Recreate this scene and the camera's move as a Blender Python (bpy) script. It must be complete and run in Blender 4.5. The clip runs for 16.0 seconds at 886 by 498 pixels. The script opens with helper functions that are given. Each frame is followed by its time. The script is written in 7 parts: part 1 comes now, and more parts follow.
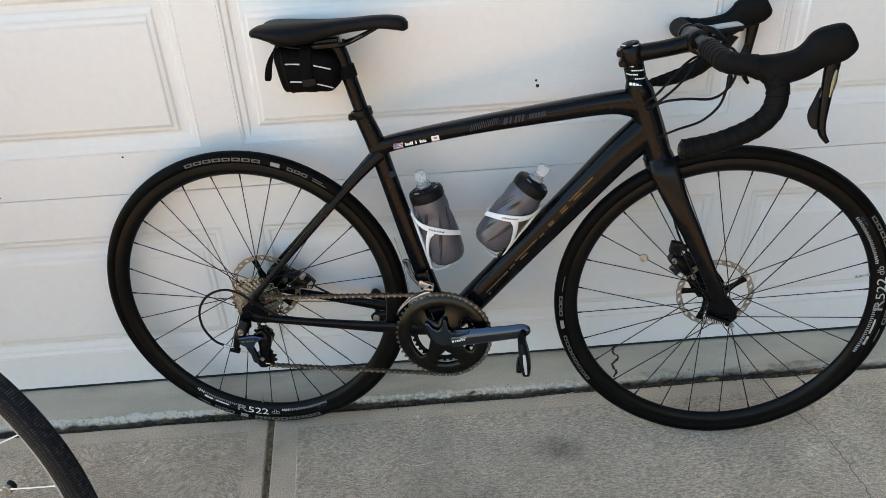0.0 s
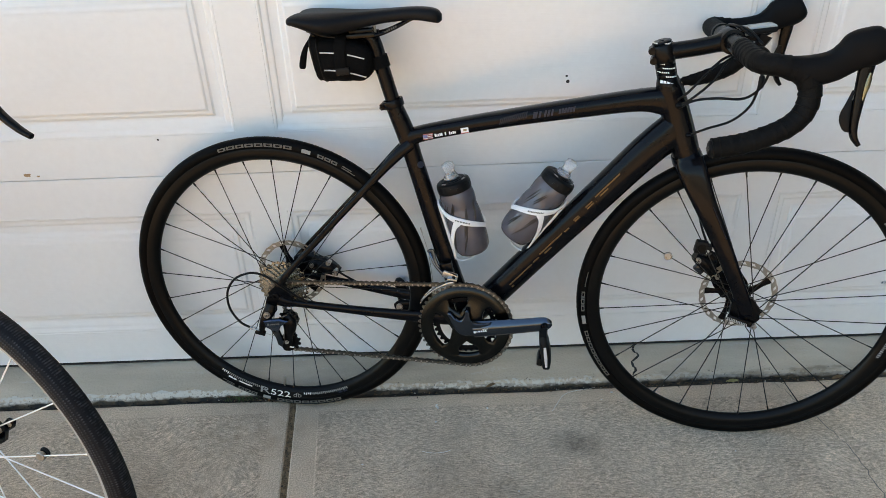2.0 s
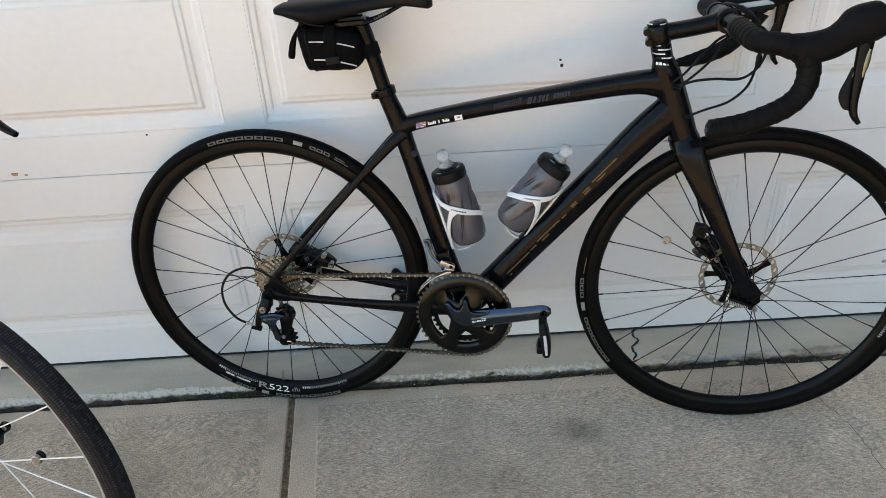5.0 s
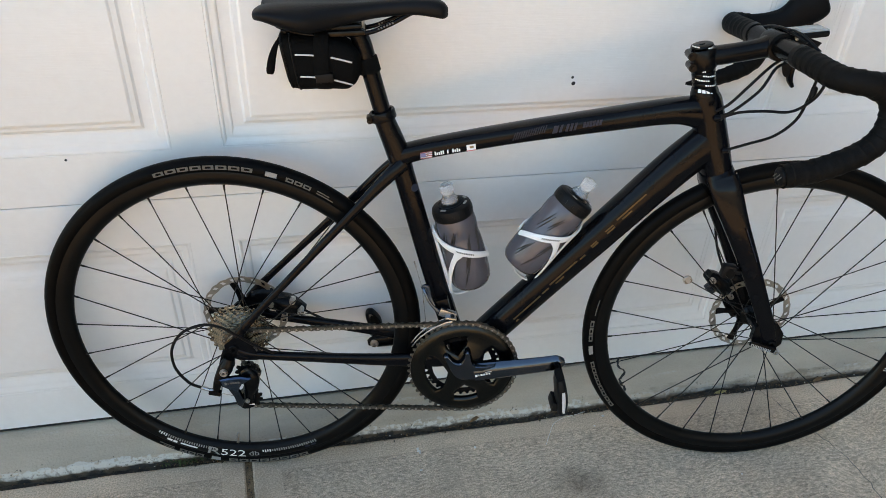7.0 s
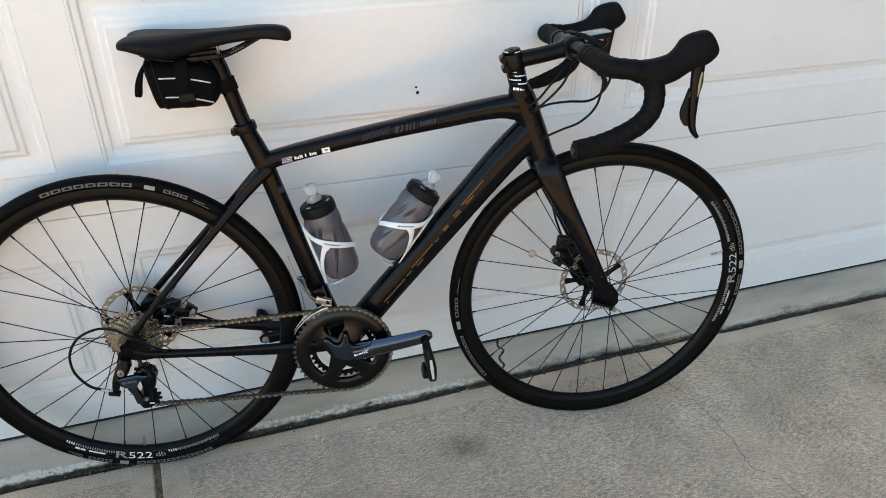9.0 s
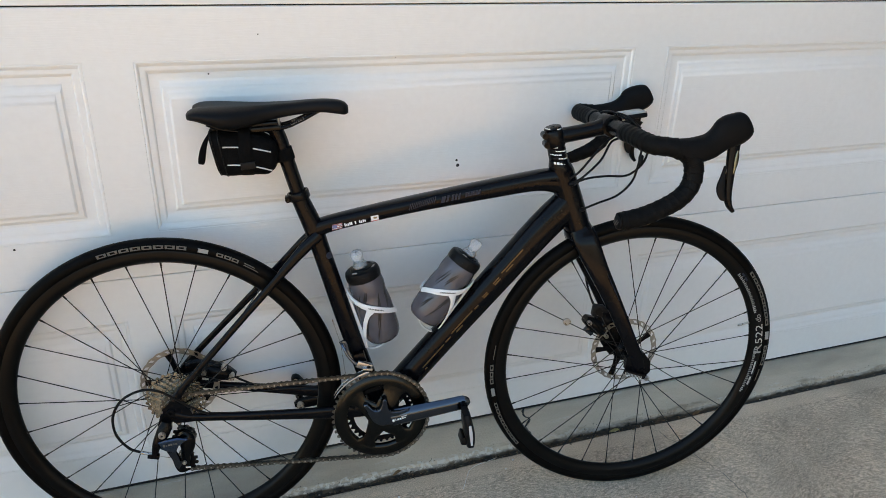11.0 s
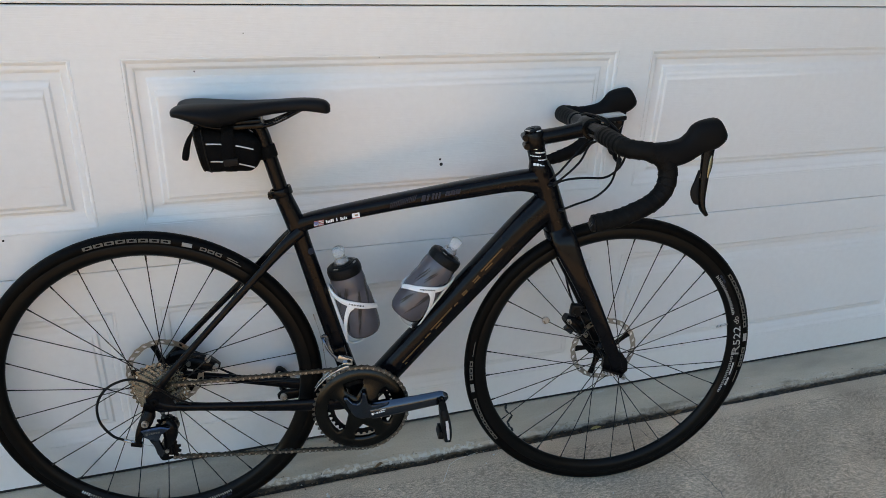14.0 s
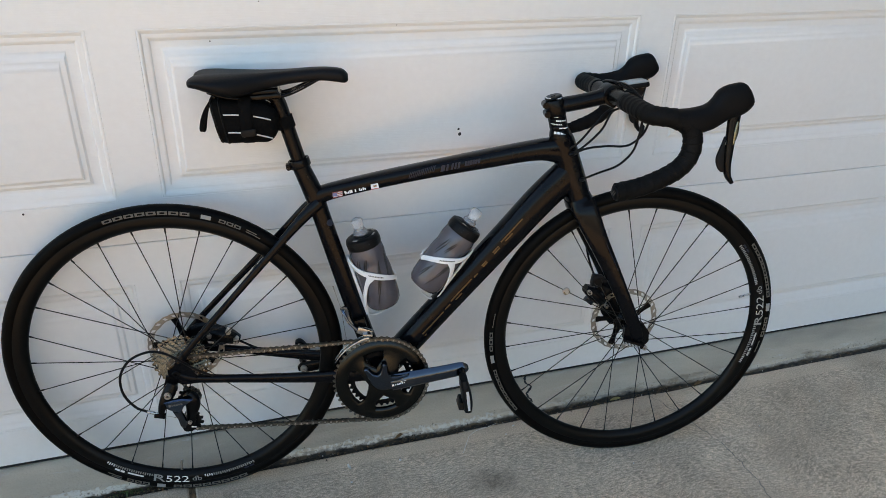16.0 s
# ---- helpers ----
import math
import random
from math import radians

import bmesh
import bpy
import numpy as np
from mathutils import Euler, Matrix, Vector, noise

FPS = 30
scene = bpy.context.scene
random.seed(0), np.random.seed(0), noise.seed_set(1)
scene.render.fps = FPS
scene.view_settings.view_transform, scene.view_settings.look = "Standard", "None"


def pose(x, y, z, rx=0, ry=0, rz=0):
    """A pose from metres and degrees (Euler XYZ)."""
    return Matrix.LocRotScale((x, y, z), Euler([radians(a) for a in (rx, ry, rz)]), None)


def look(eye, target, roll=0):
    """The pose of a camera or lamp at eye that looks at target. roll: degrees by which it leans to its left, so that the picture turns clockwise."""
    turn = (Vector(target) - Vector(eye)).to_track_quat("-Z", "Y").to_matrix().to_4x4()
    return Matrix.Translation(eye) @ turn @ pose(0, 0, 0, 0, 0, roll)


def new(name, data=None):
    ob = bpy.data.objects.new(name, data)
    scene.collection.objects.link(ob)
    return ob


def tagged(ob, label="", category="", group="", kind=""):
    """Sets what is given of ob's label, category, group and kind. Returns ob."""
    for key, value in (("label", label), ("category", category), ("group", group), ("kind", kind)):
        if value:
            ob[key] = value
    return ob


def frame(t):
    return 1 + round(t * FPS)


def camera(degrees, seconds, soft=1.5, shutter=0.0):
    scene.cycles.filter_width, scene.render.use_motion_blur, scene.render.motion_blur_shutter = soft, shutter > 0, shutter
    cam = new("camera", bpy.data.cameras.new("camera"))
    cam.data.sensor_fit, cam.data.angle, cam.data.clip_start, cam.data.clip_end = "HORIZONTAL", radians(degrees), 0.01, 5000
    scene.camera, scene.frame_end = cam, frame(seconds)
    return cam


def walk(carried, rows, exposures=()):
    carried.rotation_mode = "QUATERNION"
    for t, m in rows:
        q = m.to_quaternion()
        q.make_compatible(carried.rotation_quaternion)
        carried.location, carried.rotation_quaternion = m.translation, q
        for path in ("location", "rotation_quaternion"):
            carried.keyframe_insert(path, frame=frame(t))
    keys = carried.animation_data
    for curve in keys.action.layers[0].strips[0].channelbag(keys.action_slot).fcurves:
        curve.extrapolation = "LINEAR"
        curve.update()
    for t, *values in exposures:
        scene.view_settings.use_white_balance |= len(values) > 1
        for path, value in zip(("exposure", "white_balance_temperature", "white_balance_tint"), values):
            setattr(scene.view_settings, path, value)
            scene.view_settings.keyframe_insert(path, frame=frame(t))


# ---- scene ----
EXPOSURE = [(0, 2.58, 8800, 6), (6.8, 2.60, 8800, 6), (8.0, 2.70, 8800, 6), (8.7, 2.72, 8800, 6), (10.8, 2.44, 8650, 6), (12.5, 2.20, 8150, 6), (14, 2.22, 8150, 6), (15.2, 2.27, 8250, 6), (16, 2.36, 8400, 6)]
cam = camera(63.87, 16.0, 0.5)
PATH = [
    (0, (-0.0678, -1.4414, 1.1987), (-0.0201, -0.1399, 0.4544), -3.06),
    (0.5, (-0.0755, -1.4433, 1.1974), (-0.0506, -0.1436, 0.4489), -2.56),
    (1, (-0.0788, -1.4507, 1.1959), (-0.0438, -0.1530, 0.4445), -2.95),
    (1.5, (-0.0750, -1.4570, 1.1947), (-0.0377, -0.1605, 0.4411), -2.92),
    (2, (-0.0784, -1.4608, 1.1988), (-0.0741, -0.1621, 0.4483), -1.99),
    (2.5, (-0.0780, -1.4619, 1.1995), (-0.0492, -0.1624, 0.4509), -2.34),
    (3, (-0.0703, -1.4526, 1.1962), (-0.0145, -0.1631, 0.4318), -3.47),
    (3.2, (-0.0754, -1.4544, 1.1949), (0.0083, -0.1649, 0.4332), -3.88),
    (5.5, (-0.0830, -1.4324, 1.1905), (-0.0810, -0.1545, 0.4049), -3.17),
    (6, (-0.1709, -1.3384, 1.1794), (-0.1367, -0.0813, 0.3618), -2.10),
    (6.5, (-0.2771, -1.2019, 1.2010), (-0.1004, 0.0430, 0.3830), 0.68),
    (7, (-0.2921, -1.1718, 1.1999), (-0.0195, 0.0521, 0.3766), 2.18),
    (7.5, (-0.2757, -1.1756, 1.2076), (0.0763, 0.0236, 0.3782), 4.13),
    (8, (-0.2651, -1.2043, 1.2004), (0.1527, -0.0328, 0.3619), 4.26),
    (8.5, (-0.2228, -1.3236, 1.1902), (0.1978, -0.1232, 0.3952), 2.82),
    (8.7, (-0.2020, -1.3896, 1.2130), (0.2044, -0.1727, 0.4359), 0.32),
    (10.8, (-0.3193, -1.4180, 1.2146), (0.1101, -0.1412, 0.5549), 1.32),
    (11, (-0.3253, -1.4049, 1.2204), (0.1306, -0.1148, 0.6058), 1.54),
    (11.5, (-0.3159, -1.4201, 1.2359), (0.1692, -0.1294, 0.6454), 0.83),
    (12, (-0.2964, -1.4359, 1.2380), (0.1904, -0.1472, 0.6444), -0.18),
    (12.5, (-0.2914, -1.4242, 1.2408), (0.2442, -0.1567, 0.6437), -0.73),
    (13, (-0.2722, -1.4397, 1.2454), (0.2571, -0.1723, 0.6427), 1.91),
    (13.5, (-0.2783, -1.4451, 1.2466), (0.1778, -0.1512, 0.6401), 1.01),
    (14, (-0.2812, -1.4407, 1.2403), (0.1605, -0.1515, 0.6135), 2.30),
    (14.5, (-0.2882, -1.4328, 1.2364), (0.1340, -0.1465, 0.5904), 2.03),
    (15, (-0.2912, -1.4287, 1.2318), (0.1188, -0.1417, 0.5794), 1.39),
    (15.5, (-0.2889, -1.4275, 1.2298), (0.1171, -0.1465, 0.5632), 1.44),
    (16, (-0.2913, -1.4285, 1.2279), (0.1187, -0.1539, 0.5516), 1.44),
]
walk(cam, [(t, look(eye, target, roll)) for t, eye, target, roll in PATH], EXPOSURE)

# ---- world, sun ----
SUN_ELEVATION, SUN_ROTATION = radians(25), radians(-66)
world = bpy.data.worlds.new("sky")
scene.world = world
world.use_nodes = True
_wn = world.node_tree
_sky = _wn.nodes.new("ShaderNodeTexSky")
_sky.sky_type, _sky.sun_disc = "NISHITA", False
_sky.sun_elevation, _sky.sun_rotation = SUN_ELEVATION, SUN_ROTATION
_sky.dust_density, _sky.ozone_density = 0.2, 4.0
_bg = _wn.nodes["Background"]
_bg.inputs["Strength"].default_value = 0.120
_wn.links.new(_sky.outputs["Color"], _bg.inputs["Color"])
_sun = bpy.data.lights.new("sun", "SUN")
_sun.energy, _sun.angle, _sun.color = 5.0, radians(0.5), (1.0, 0.75, 0.46)
sun = new("sun", _sun)
# the sun stands behind the house, which shades the near driveway
sun.matrix_world = look((10.0 * math.cos(SUN_ELEVATION) * math.sin(SUN_ROTATION), 10.0 * math.cos(SUN_ELEVATION) * math.cos(SUN_ROTATION), 10.0 * math.sin(SUN_ELEVATION)), (0, 0, 0))


# ---- materials ----
def material(name, colour, rough=0.5, metal=0.0, vary=0.0, scale=8.0, stretch=(1, 1, 1), bump=0.0, bump_scale=200.0,
             bump_stretch=(1, 1, 1), coat=0.0, spec=0.5, transmission=0.0, rough_vary=0.0, fine=0.0, fine_scale=300.0):
    m = bpy.data.materials.new(name)
    m.use_nodes = True
    nt = m.node_tree
    p = nt.nodes["Principled BSDF"]
    p.inputs["Base Color"].default_value = (*colour, 1)
    p.inputs["Roughness"].default_value = rough
    p.inputs["Metallic"].default_value = metal
    p.inputs["Coat Weight"].default_value = coat
    p.inputs["Coat Roughness"].default_value = 0.15
    p.inputs["Specular IOR Level"].default_value = spec
    p.inputs["Transmission Weight"].default_value = transmission
    tc = nt.nodes.new("ShaderNodeTexCoord")

    def noise_at(s, st, detail=4.0):
        mp = nt.nodes.new("ShaderNodeMapping")
        mp.inputs["Scale"].default_value = st
        nt.links.new(tc.outputs["Object"], mp.inputs["Vector"])
        n = nt.nodes.new("ShaderNodeTexNoise")
        n.inputs["Scale"].default_value = s
        n.inputs["Detail"].default_value = detail
        nt.links.new(mp.outputs["Vector"], n.inputs["Vector"])
        return n.outputs["Fac"]

    def ramp(fac, lo, hi, a=0.3, b=0.7):
        r = nt.nodes.new("ShaderNodeMapRange")
        r.inputs["From Min"].default_value, r.inputs["From Max"].default_value = a, b
        r.inputs["To Min"].default_value, r.inputs["To Max"].default_value = lo, hi
        nt.links.new(fac, r.inputs["Value"])
        return r.outputs["Result"]

    if vary or fine:
        value = ramp(noise_at(scale, stretch, 5.0), 1 - vary, 1 + vary)
        if fine:
            second = ramp(noise_at(fine_scale, (1, 1, 1), 3.0), 1 - fine, 1 + fine)
            mul = nt.nodes.new("ShaderNodeMath")
            mul.operation = "MULTIPLY"
            nt.links.new(value, mul.inputs[0])
            nt.links.new(second, mul.inputs[1])
            value = mul.outputs[0]
        mix = nt.nodes.new("ShaderNodeVectorMath")
        mix.operation = "SCALE"
        mix.inputs[0].default_value = colour
        nt.links.new(value, mix.inputs["Scale"])
        nt.links.new(mix.outputs["Vector"], p.inputs["Base Color"])
    if rough_vary:
        nt.links.new(ramp(noise_at(scale * 2.3, stretch), max(0.02, rough - rough_vary), min(1, rough + rough_vary)), p.inputs["Roughness"])
    if bump:
        b = nt.nodes.new("ShaderNodeBump")
        b.inputs["Strength"].default_value = 1.0
        b.inputs["Distance"].default_value = bump
        nt.links.new(noise_at(bump_scale, bump_stretch, 3.0), b.inputs["Height"])
        nt.links.new(b.outputs["Normal"], p.inputs["Normal"])
    return m


def concrete_broomed():
    """Driveway concrete: broom swirls, speckle, soft stains and smooth tooled margins along the joints."""
    m = material("broomed_concrete", (0.535, 0.412, 0.302), 0.88)
    nt = m.node_tree
    p = nt.nodes["Principled BSDF"]
    N = nt.nodes.new
    L = nt.links.new
    geo = N("ShaderNodeNewGeometry")

    def noise_at(s, detail, st=(1, 1, 1)):
        mp = N("ShaderNodeMapping")
        mp.inputs["Scale"].default_value = st
        L(geo.outputs["Position"], mp.inputs["Vector"])
        n = N("ShaderNodeTexNoise")
        n.inputs["Scale"].default_value, n.inputs["Detail"].default_value = s, detail
        L(mp.outputs["Vector"], n.inputs["Vector"])
        return n

    def math_node(op, a, b=None):
        q = N("ShaderNodeMath")
        q.operation = op
        for i, v in enumerate((a, b)):
            if v is None:
                continue
            if isinstance(v, (int, float)):
                q.inputs[i].default_value = v
            else:
                L(v, q.inputs[i])
        return q.outputs[0]

    def remap(v, a, b, c, d):
        r = N("ShaderNodeMapRange")
        for key, val in (("From Min", a), ("From Max", b), ("To Min", c), ("To Max", d)):
            r.inputs[key].default_value = val
        L(v, r.inputs["Value"])
        return r.outputs["Result"]

    # strokes: a broad noise bends the coordinate that they repeat along, more so on the slab beyond the joint
    sep = N("ShaderNodeSeparateXYZ")
    L(geo.outputs["Position"], sep.inputs[0])
    swirl = math_node("MULTIPLY", noise_at(4.2, 1.0).outputs["Fac"], remap(sep.outputs["X"], -0.50, -0.36, 0.26, 0.0))
    sway = math_node("MULTIPLY", noise_at(3.0, 2.5).outputs["Fac"], 0.20)
    along = math_node("ADD", math_node("ADD", sep.outputs["Y"], swirl), sway)
    comb = N("ShaderNodeCombineXYZ")
    L(along, comb.inputs[0])
    L(math_node("MULTIPLY", sep.outputs["X"], 0.34), comb.inputs[1])
    L(math_node("MULTIPLY", noise_at(30.0, 2.0).outputs["Fac"], 0.03), comb.inputs[2])
    strokes = N("ShaderNodeTexNoise")
    strokes.inputs["Scale"].default_value, strokes.inputs["Detail"].default_value = 215.0, 5.0
    L(comb.outputs[0], strokes.inputs["Vector"])
    grit = noise_at(300.0, 4.0)
    stain = noise_at(3.2, 6.0)
    blot = noise_at(11.0, 5.0)
    pits = noise_at(360.0, 1.0)
    flecks = noise_at(170.0, 1.0)
    # margins: 45 mm beside the joint, 50 mm beside the sill
    skew = math_node("ADD", sep.outputs["X"], math_node("MULTIPLY", math_node("ADD", sep.outputs["Y"], 0.152), 0.09))
    off = math_node("ABSOLUTE", math_node("ADD", skew, 0.4545 - 0.004))
    edge = math_node("MAXIMUM", remap(off, 0.058, 0.061, 1, 0), remap(sep.outputs["Y"], -0.158, -0.154, 0, 1))
    rough_part = math_node("SUBTRACT", 1.0, math_node("MULTIPLY", edge, 0.88))
    tone = math_node("MULTIPLY", remap(stain.outputs["Fac"], 0.3, 0.7, 0.78, 1.18), remap(blot.outputs["Fac"], 0.3, 0.7, 0.92, 1.07))
    tone = math_node("MULTIPLY", tone, remap(grit.outputs["Fac"], 0.34, 0.66, 0.74, 1.26))
    groove = math_node("MULTIPLY", remap(strokes.outputs["Fac"], 0.34, 0.66, -0.38, 0.30), remap(noise_at(5.0, 3.0).outputs["Fac"], 0.3, 0.7, 0.55, 1.1))
    pit = math_node("ADD", groove, remap(pits.outputs["Fac"], 0.62, 0.70, 0.0, -0.40))
    tone = math_node("MULTIPLY", tone, math_node("ADD", 1.0, math_node("MULTIPLY", pit, rough_part)))
    # the tool's ridge along the margin, and pale flecks
    ridge = math_node("MULTIPLY", remap(math_node("ABSOLUTE", math_node("SUBTRACT", off, 0.0600)), 0.0008, 0.0022, 1, 0), remap(stain.outputs["Fac"], 0.35, 0.6, 0.0, 1.0))
    tone = math_node("MULTIPLY", tone, math_node("ADD", remap(edge, 0, 1, 1.0, 1.06), math_node("MULTIPLY", ridge, 0.28)))
    tone = math_node("ADD", tone, remap(flecks.outputs["Fac"], 0.75, 0.79, 0.0, 0.5))

    def spot(x, y, rx, ry, lo, hi):
        """A stain with a frayed outline: 1 inside."""
        dx = math_node("MULTIPLY", math_node("SUBTRACT", sep.outputs["X"], x), 1 / rx)
        dy = math_node("MULTIPLY", math_node("SUBTRACT", sep.outputs["Y"], y), 1 / ry)
        d = math_node("SQRT", math_node("ADD", math_node("MULTIPLY", dx, dx), math_node("MULTIPLY", dy, dy)))
        d = math_node("ADD", d, math_node("MULTIPLY", math_node("SUBTRACT", noise_at(26.0, 5.0).outputs["Fac"], 0.5), 1.1))
        return remap(d, lo, hi, 1, 0)

    for x, y, rx, ry, deep in ((0.212, -0.292, 0.055, 0.042, 0.40), (1.375, -0.385, 0.13, 0.07, 0.22), (1.36, -0.235, 0.10, 0.05, 0.16), (0.05, -0.42, 0.10, 0.06, 0.14), (-0.72, -0.36, 0.13, 0.09, 0.14)):
        tone = math_node("MULTIPLY", tone, math_node("SUBTRACT", 1.0, math_node("MULTIPLY", spot(x, y, rx, ry, 0.2, 1.2), deep)))
    tone = math_node("ADD", tone, math_node("MULTIPLY", spot(-0.029, -0.138, 0.022, 0.010, 0.5, 0.9), 0.18))
    sc = N("ShaderNodeVectorMath")
    sc.operation = "SCALE"
    sc.inputs[0].default_value = (0.535, 0.412, 0.302)
    L(tone, sc.inputs["Scale"])
    rust = N("ShaderNodeMix")
    rust.data_type = "RGBA"
    L(math_node("MULTIPLY", spot(-0.560, -0.225, 0.17, 0.075, 0.2, 1.3), remap(noise_at(34.0, 5.0).outputs["Fac"], 0.40, 0.70, 0.0, 0.55)), rust.inputs[0])
    L(sc.outputs["Vector"], rust.inputs[6])
    rust.inputs[7].default_value = (0.26, 0.17, 0.10, 1)
    L(rust.outputs[2], p.inputs["Base Color"])
    b = N("ShaderNodeBump")
    b.inputs["Distance"].default_value = 0.0015
    b.inputs["Strength"].default_value = 1.0
    L(math_node("ADD", math_node("MULTIPLY", strokes.outputs["Fac"], rough_part), math_node("MULTIPLY", grit.outputs["Fac"], 0.35)), b.inputs["Height"])
    L(b.outputs["Normal"], p.inputs["Normal"])
    return m


def sill_concrete(name, bare, low=None):
    """Sill concrete with remains of white paint along the nose, thinning out towards the right, and brown dirt there."""
    m = material(name, bare, 0.85, bump=0.0014, bump_scale=170)
    nt = m.node_tree
    p = nt.nodes["Principled BSDF"]
    N = nt.nodes.new
    L = nt.links.new
    geo = N("ShaderNodeNewGeometry")
    sep = N("ShaderNodeSeparateXYZ")
    L(geo.outputs["Position"], sep.inputs[0])

    def noise_at(s, detail, st=(1, 1, 1)):
        mp = N("ShaderNodeMapping")
        mp.inputs["Scale"].default_value = st
        L(geo.outputs["Position"], mp.inputs["Vector"])
        n = N("ShaderNodeTexNoise")
        n.inputs["Scale"].default_value, n.inputs["Detail"].default_value = s, detail
        L(mp.outputs["Vector"], n.inputs["Vector"])
        return n.outputs["Fac"]

    def op(kind, a, b):
        q = N("ShaderNodeMath")
        q.operation = kind
        for i, v in enumerate((a, b)):
            if isinstance(v, (int, float)):
                q.inputs[i].default_value = v
            else:
                L(v, q.inputs[i])
        return q.outputs[0]

    def remap(v, a, b, c, d):
        r = N("ShaderNodeMapRange")
        for key, val in (("From Min", a), ("From Max", b), ("To Min", c), ("To Max", d)):
            r.inputs[key].default_value = val
        L(v, r.inputs["Value"])
        return r.outputs["Result"]

    def blend(f, a, b):
        q = N("ShaderNodeMix")
        q.data_type = "RGBA"
        L(f, q.inputs[0])
        for sock, v in ((q.inputs[6], a), (q.inputs[7], b)):
            if isinstance(v, tuple):
                sock.default_value = (*v, 1)
            else:
                L(v, sock)
        return q.outputs[2]

    tone = op("MULTIPLY", remap(noise_at(6, 6, (0.6, 2, 2)), 0.3, 0.7, 0.74, 1.16), remap(noise_at(420, 3), 0.3, 0.7, 0.93, 1.07))
    base = N("ShaderNodeVectorMath")
    base.operation = "SCALE"
    base.inputs[0].default_value = bare
    L(tone, base.inputs["Scale"])
    colour = base.outputs["Vector"]
    # brown dirt gathers on the right half
    dirt = op("MULTIPLY", remap(sep.outputs["X"], 0.1, 0.6, 0.1, 1.0), remap(op("ADD", noise_at(22, 6, (0.5, 1.5, 1)), op("MULTIPLY", sep.outputs["Y"], -7.0)), 1.14, 1.26, 0, 0.6))
    colour = blend(dirt, colour, (0.15, 0.115, 0.075))
    wob = op("ADD", sep.outputs["Y"], op("MULTIPLY", op("SUBTRACT", noise_at(70, 8, (0.5, 1, 1)), 0.5), 0.030))
    strip = remap(wob, -0.0905, -0.0885, 1, 0)
    left = remap(sep.outputs["X"], -0.50, -0.38, 1.0, 0.92)
    right = remap(sep.outputs["X"], 0.25, 0.62, 1.0, 0.25)
    patch = remap(op("ADD", noise_at(110, 6), op("MULTIPLY", op("SUBTRACT", left, 0.92), 0.9)), 0.46, 0.57, 0.03, 1)
    white = op("MULTIPLY", op("MULTIPLY", strip, patch), op("MULTIPLY", left, right))
    colour = blend(white, colour, (0.57, 0.545, 0.485))
    # black mould dots and pale scrapes
    colour = blend(op("MULTIPLY", remap(noise_at(190, 2), 0.66, 0.72, 0, 0.8), remap(sep.outputs["Y"], -0.085, -0.070, 1, 0.05)), colour, (0.035, 0.035, 0.035))
    colour = blend(op("MULTIPLY", remap(noise_at(24, 6, (0.5, 2, 1)), 0.62, 0.72, 0, 0.55), remap(noise_at(150, 3), 0.4, 0.6, 0, 1)), colour, (0.60, 0.58, 0.53))
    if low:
        # the lower face turns dark, broken with brown, below a ragged edge
        dark_foot = remap(op("ADD", sep.outputs["Z"], op("MULTIPLY", op("SUBTRACT", noise_at(55, 5, (0.5, 1, 1)), 0.5), 0.026)), 0.004, 0.012, 1, 0)
        colour = blend(dark_foot, colour, blend(remap(noise_at(38, 5), 0.42, 0.6, 0, 1), low, (0.10, 0.075, 0.05)))
    L(colour, p.inputs["Base Color"])
    return m


def treaded_rubber(centre, colour):
    """Scuffed tyre rubber with fine slanting grooves that cross round the wheel's centre, and grey dust on the ridges."""
    m = material("scuffed_tyre_rubber", colour, 0.62, spec=0.15)
    nt = m.node_tree
    p = nt.nodes["Principled BSDF"]
    N, L = nt.nodes.new, nt.links.new

    def op(kind, a, b=0.0):
        q = N("ShaderNodeMath")
        q.operation = kind
        for i, v in enumerate((a, b)):
            if isinstance(v, (int, float)):
                q.inputs[i].default_value = v
            else:
                L(v, q.inputs[i])
        return q.outputs[0]

    sep = N("ShaderNodeSeparateXYZ")
    coord = N("ShaderNodeTexCoord")
    L(coord.outputs["Object"], sep.inputs[0])
    x, z = op("SUBTRACT", sep.outputs["X"], centre[0]), op("SUBTRACT", sep.outputs["Z"], centre[2])
    turn = op("MULTIPLY", op("ARCTAN2", z, x), 260.0)
    out = op("MULTIPLY", op("SQRT", op("ADD", op("MULTIPLY", x, x), op("MULTIPLY", z, z))), 720.0)
    net = op("MULTIPLY", op("SINE", op("ADD", turn, out)), op("SINE", op("SUBTRACT", turn, out)))
    wear = N("ShaderNodeTexNoise")
    wear.inputs["Scale"].default_value, wear.inputs["Detail"].default_value = 130.0, 5.0
    L(coord.outputs["Object"], wear.inputs["Vector"])
    dust = op("MULTIPLY", op("MAXIMUM", net, 0.0), op("MAXIMUM", op("MULTIPLY", op("SUBTRACT", wear.outputs["Fac"], 0.38), 6.0), 0.1))
    sc = N("ShaderNodeVectorMath")
    sc.operation = "SCALE"
    sc.inputs[0].default_value = colour
    L(op("ADD", 0.7, op("MULTIPLY", dust, 2.6)), sc.inputs["Scale"])
    L(sc.outputs["Vector"], p.inputs["Base Color"])
    b = N("ShaderNodeBump")
    b.inputs["Strength"].default_value, b.inputs["Distance"].default_value = 0.7, 0.0006
    L(op("ADD", op("MULTIPLY", net, 0.5), wear.outputs["Fac"]), b.inputs["Height"])
    L(b.outputs["Normal"], p.inputs["Normal"])
    return m


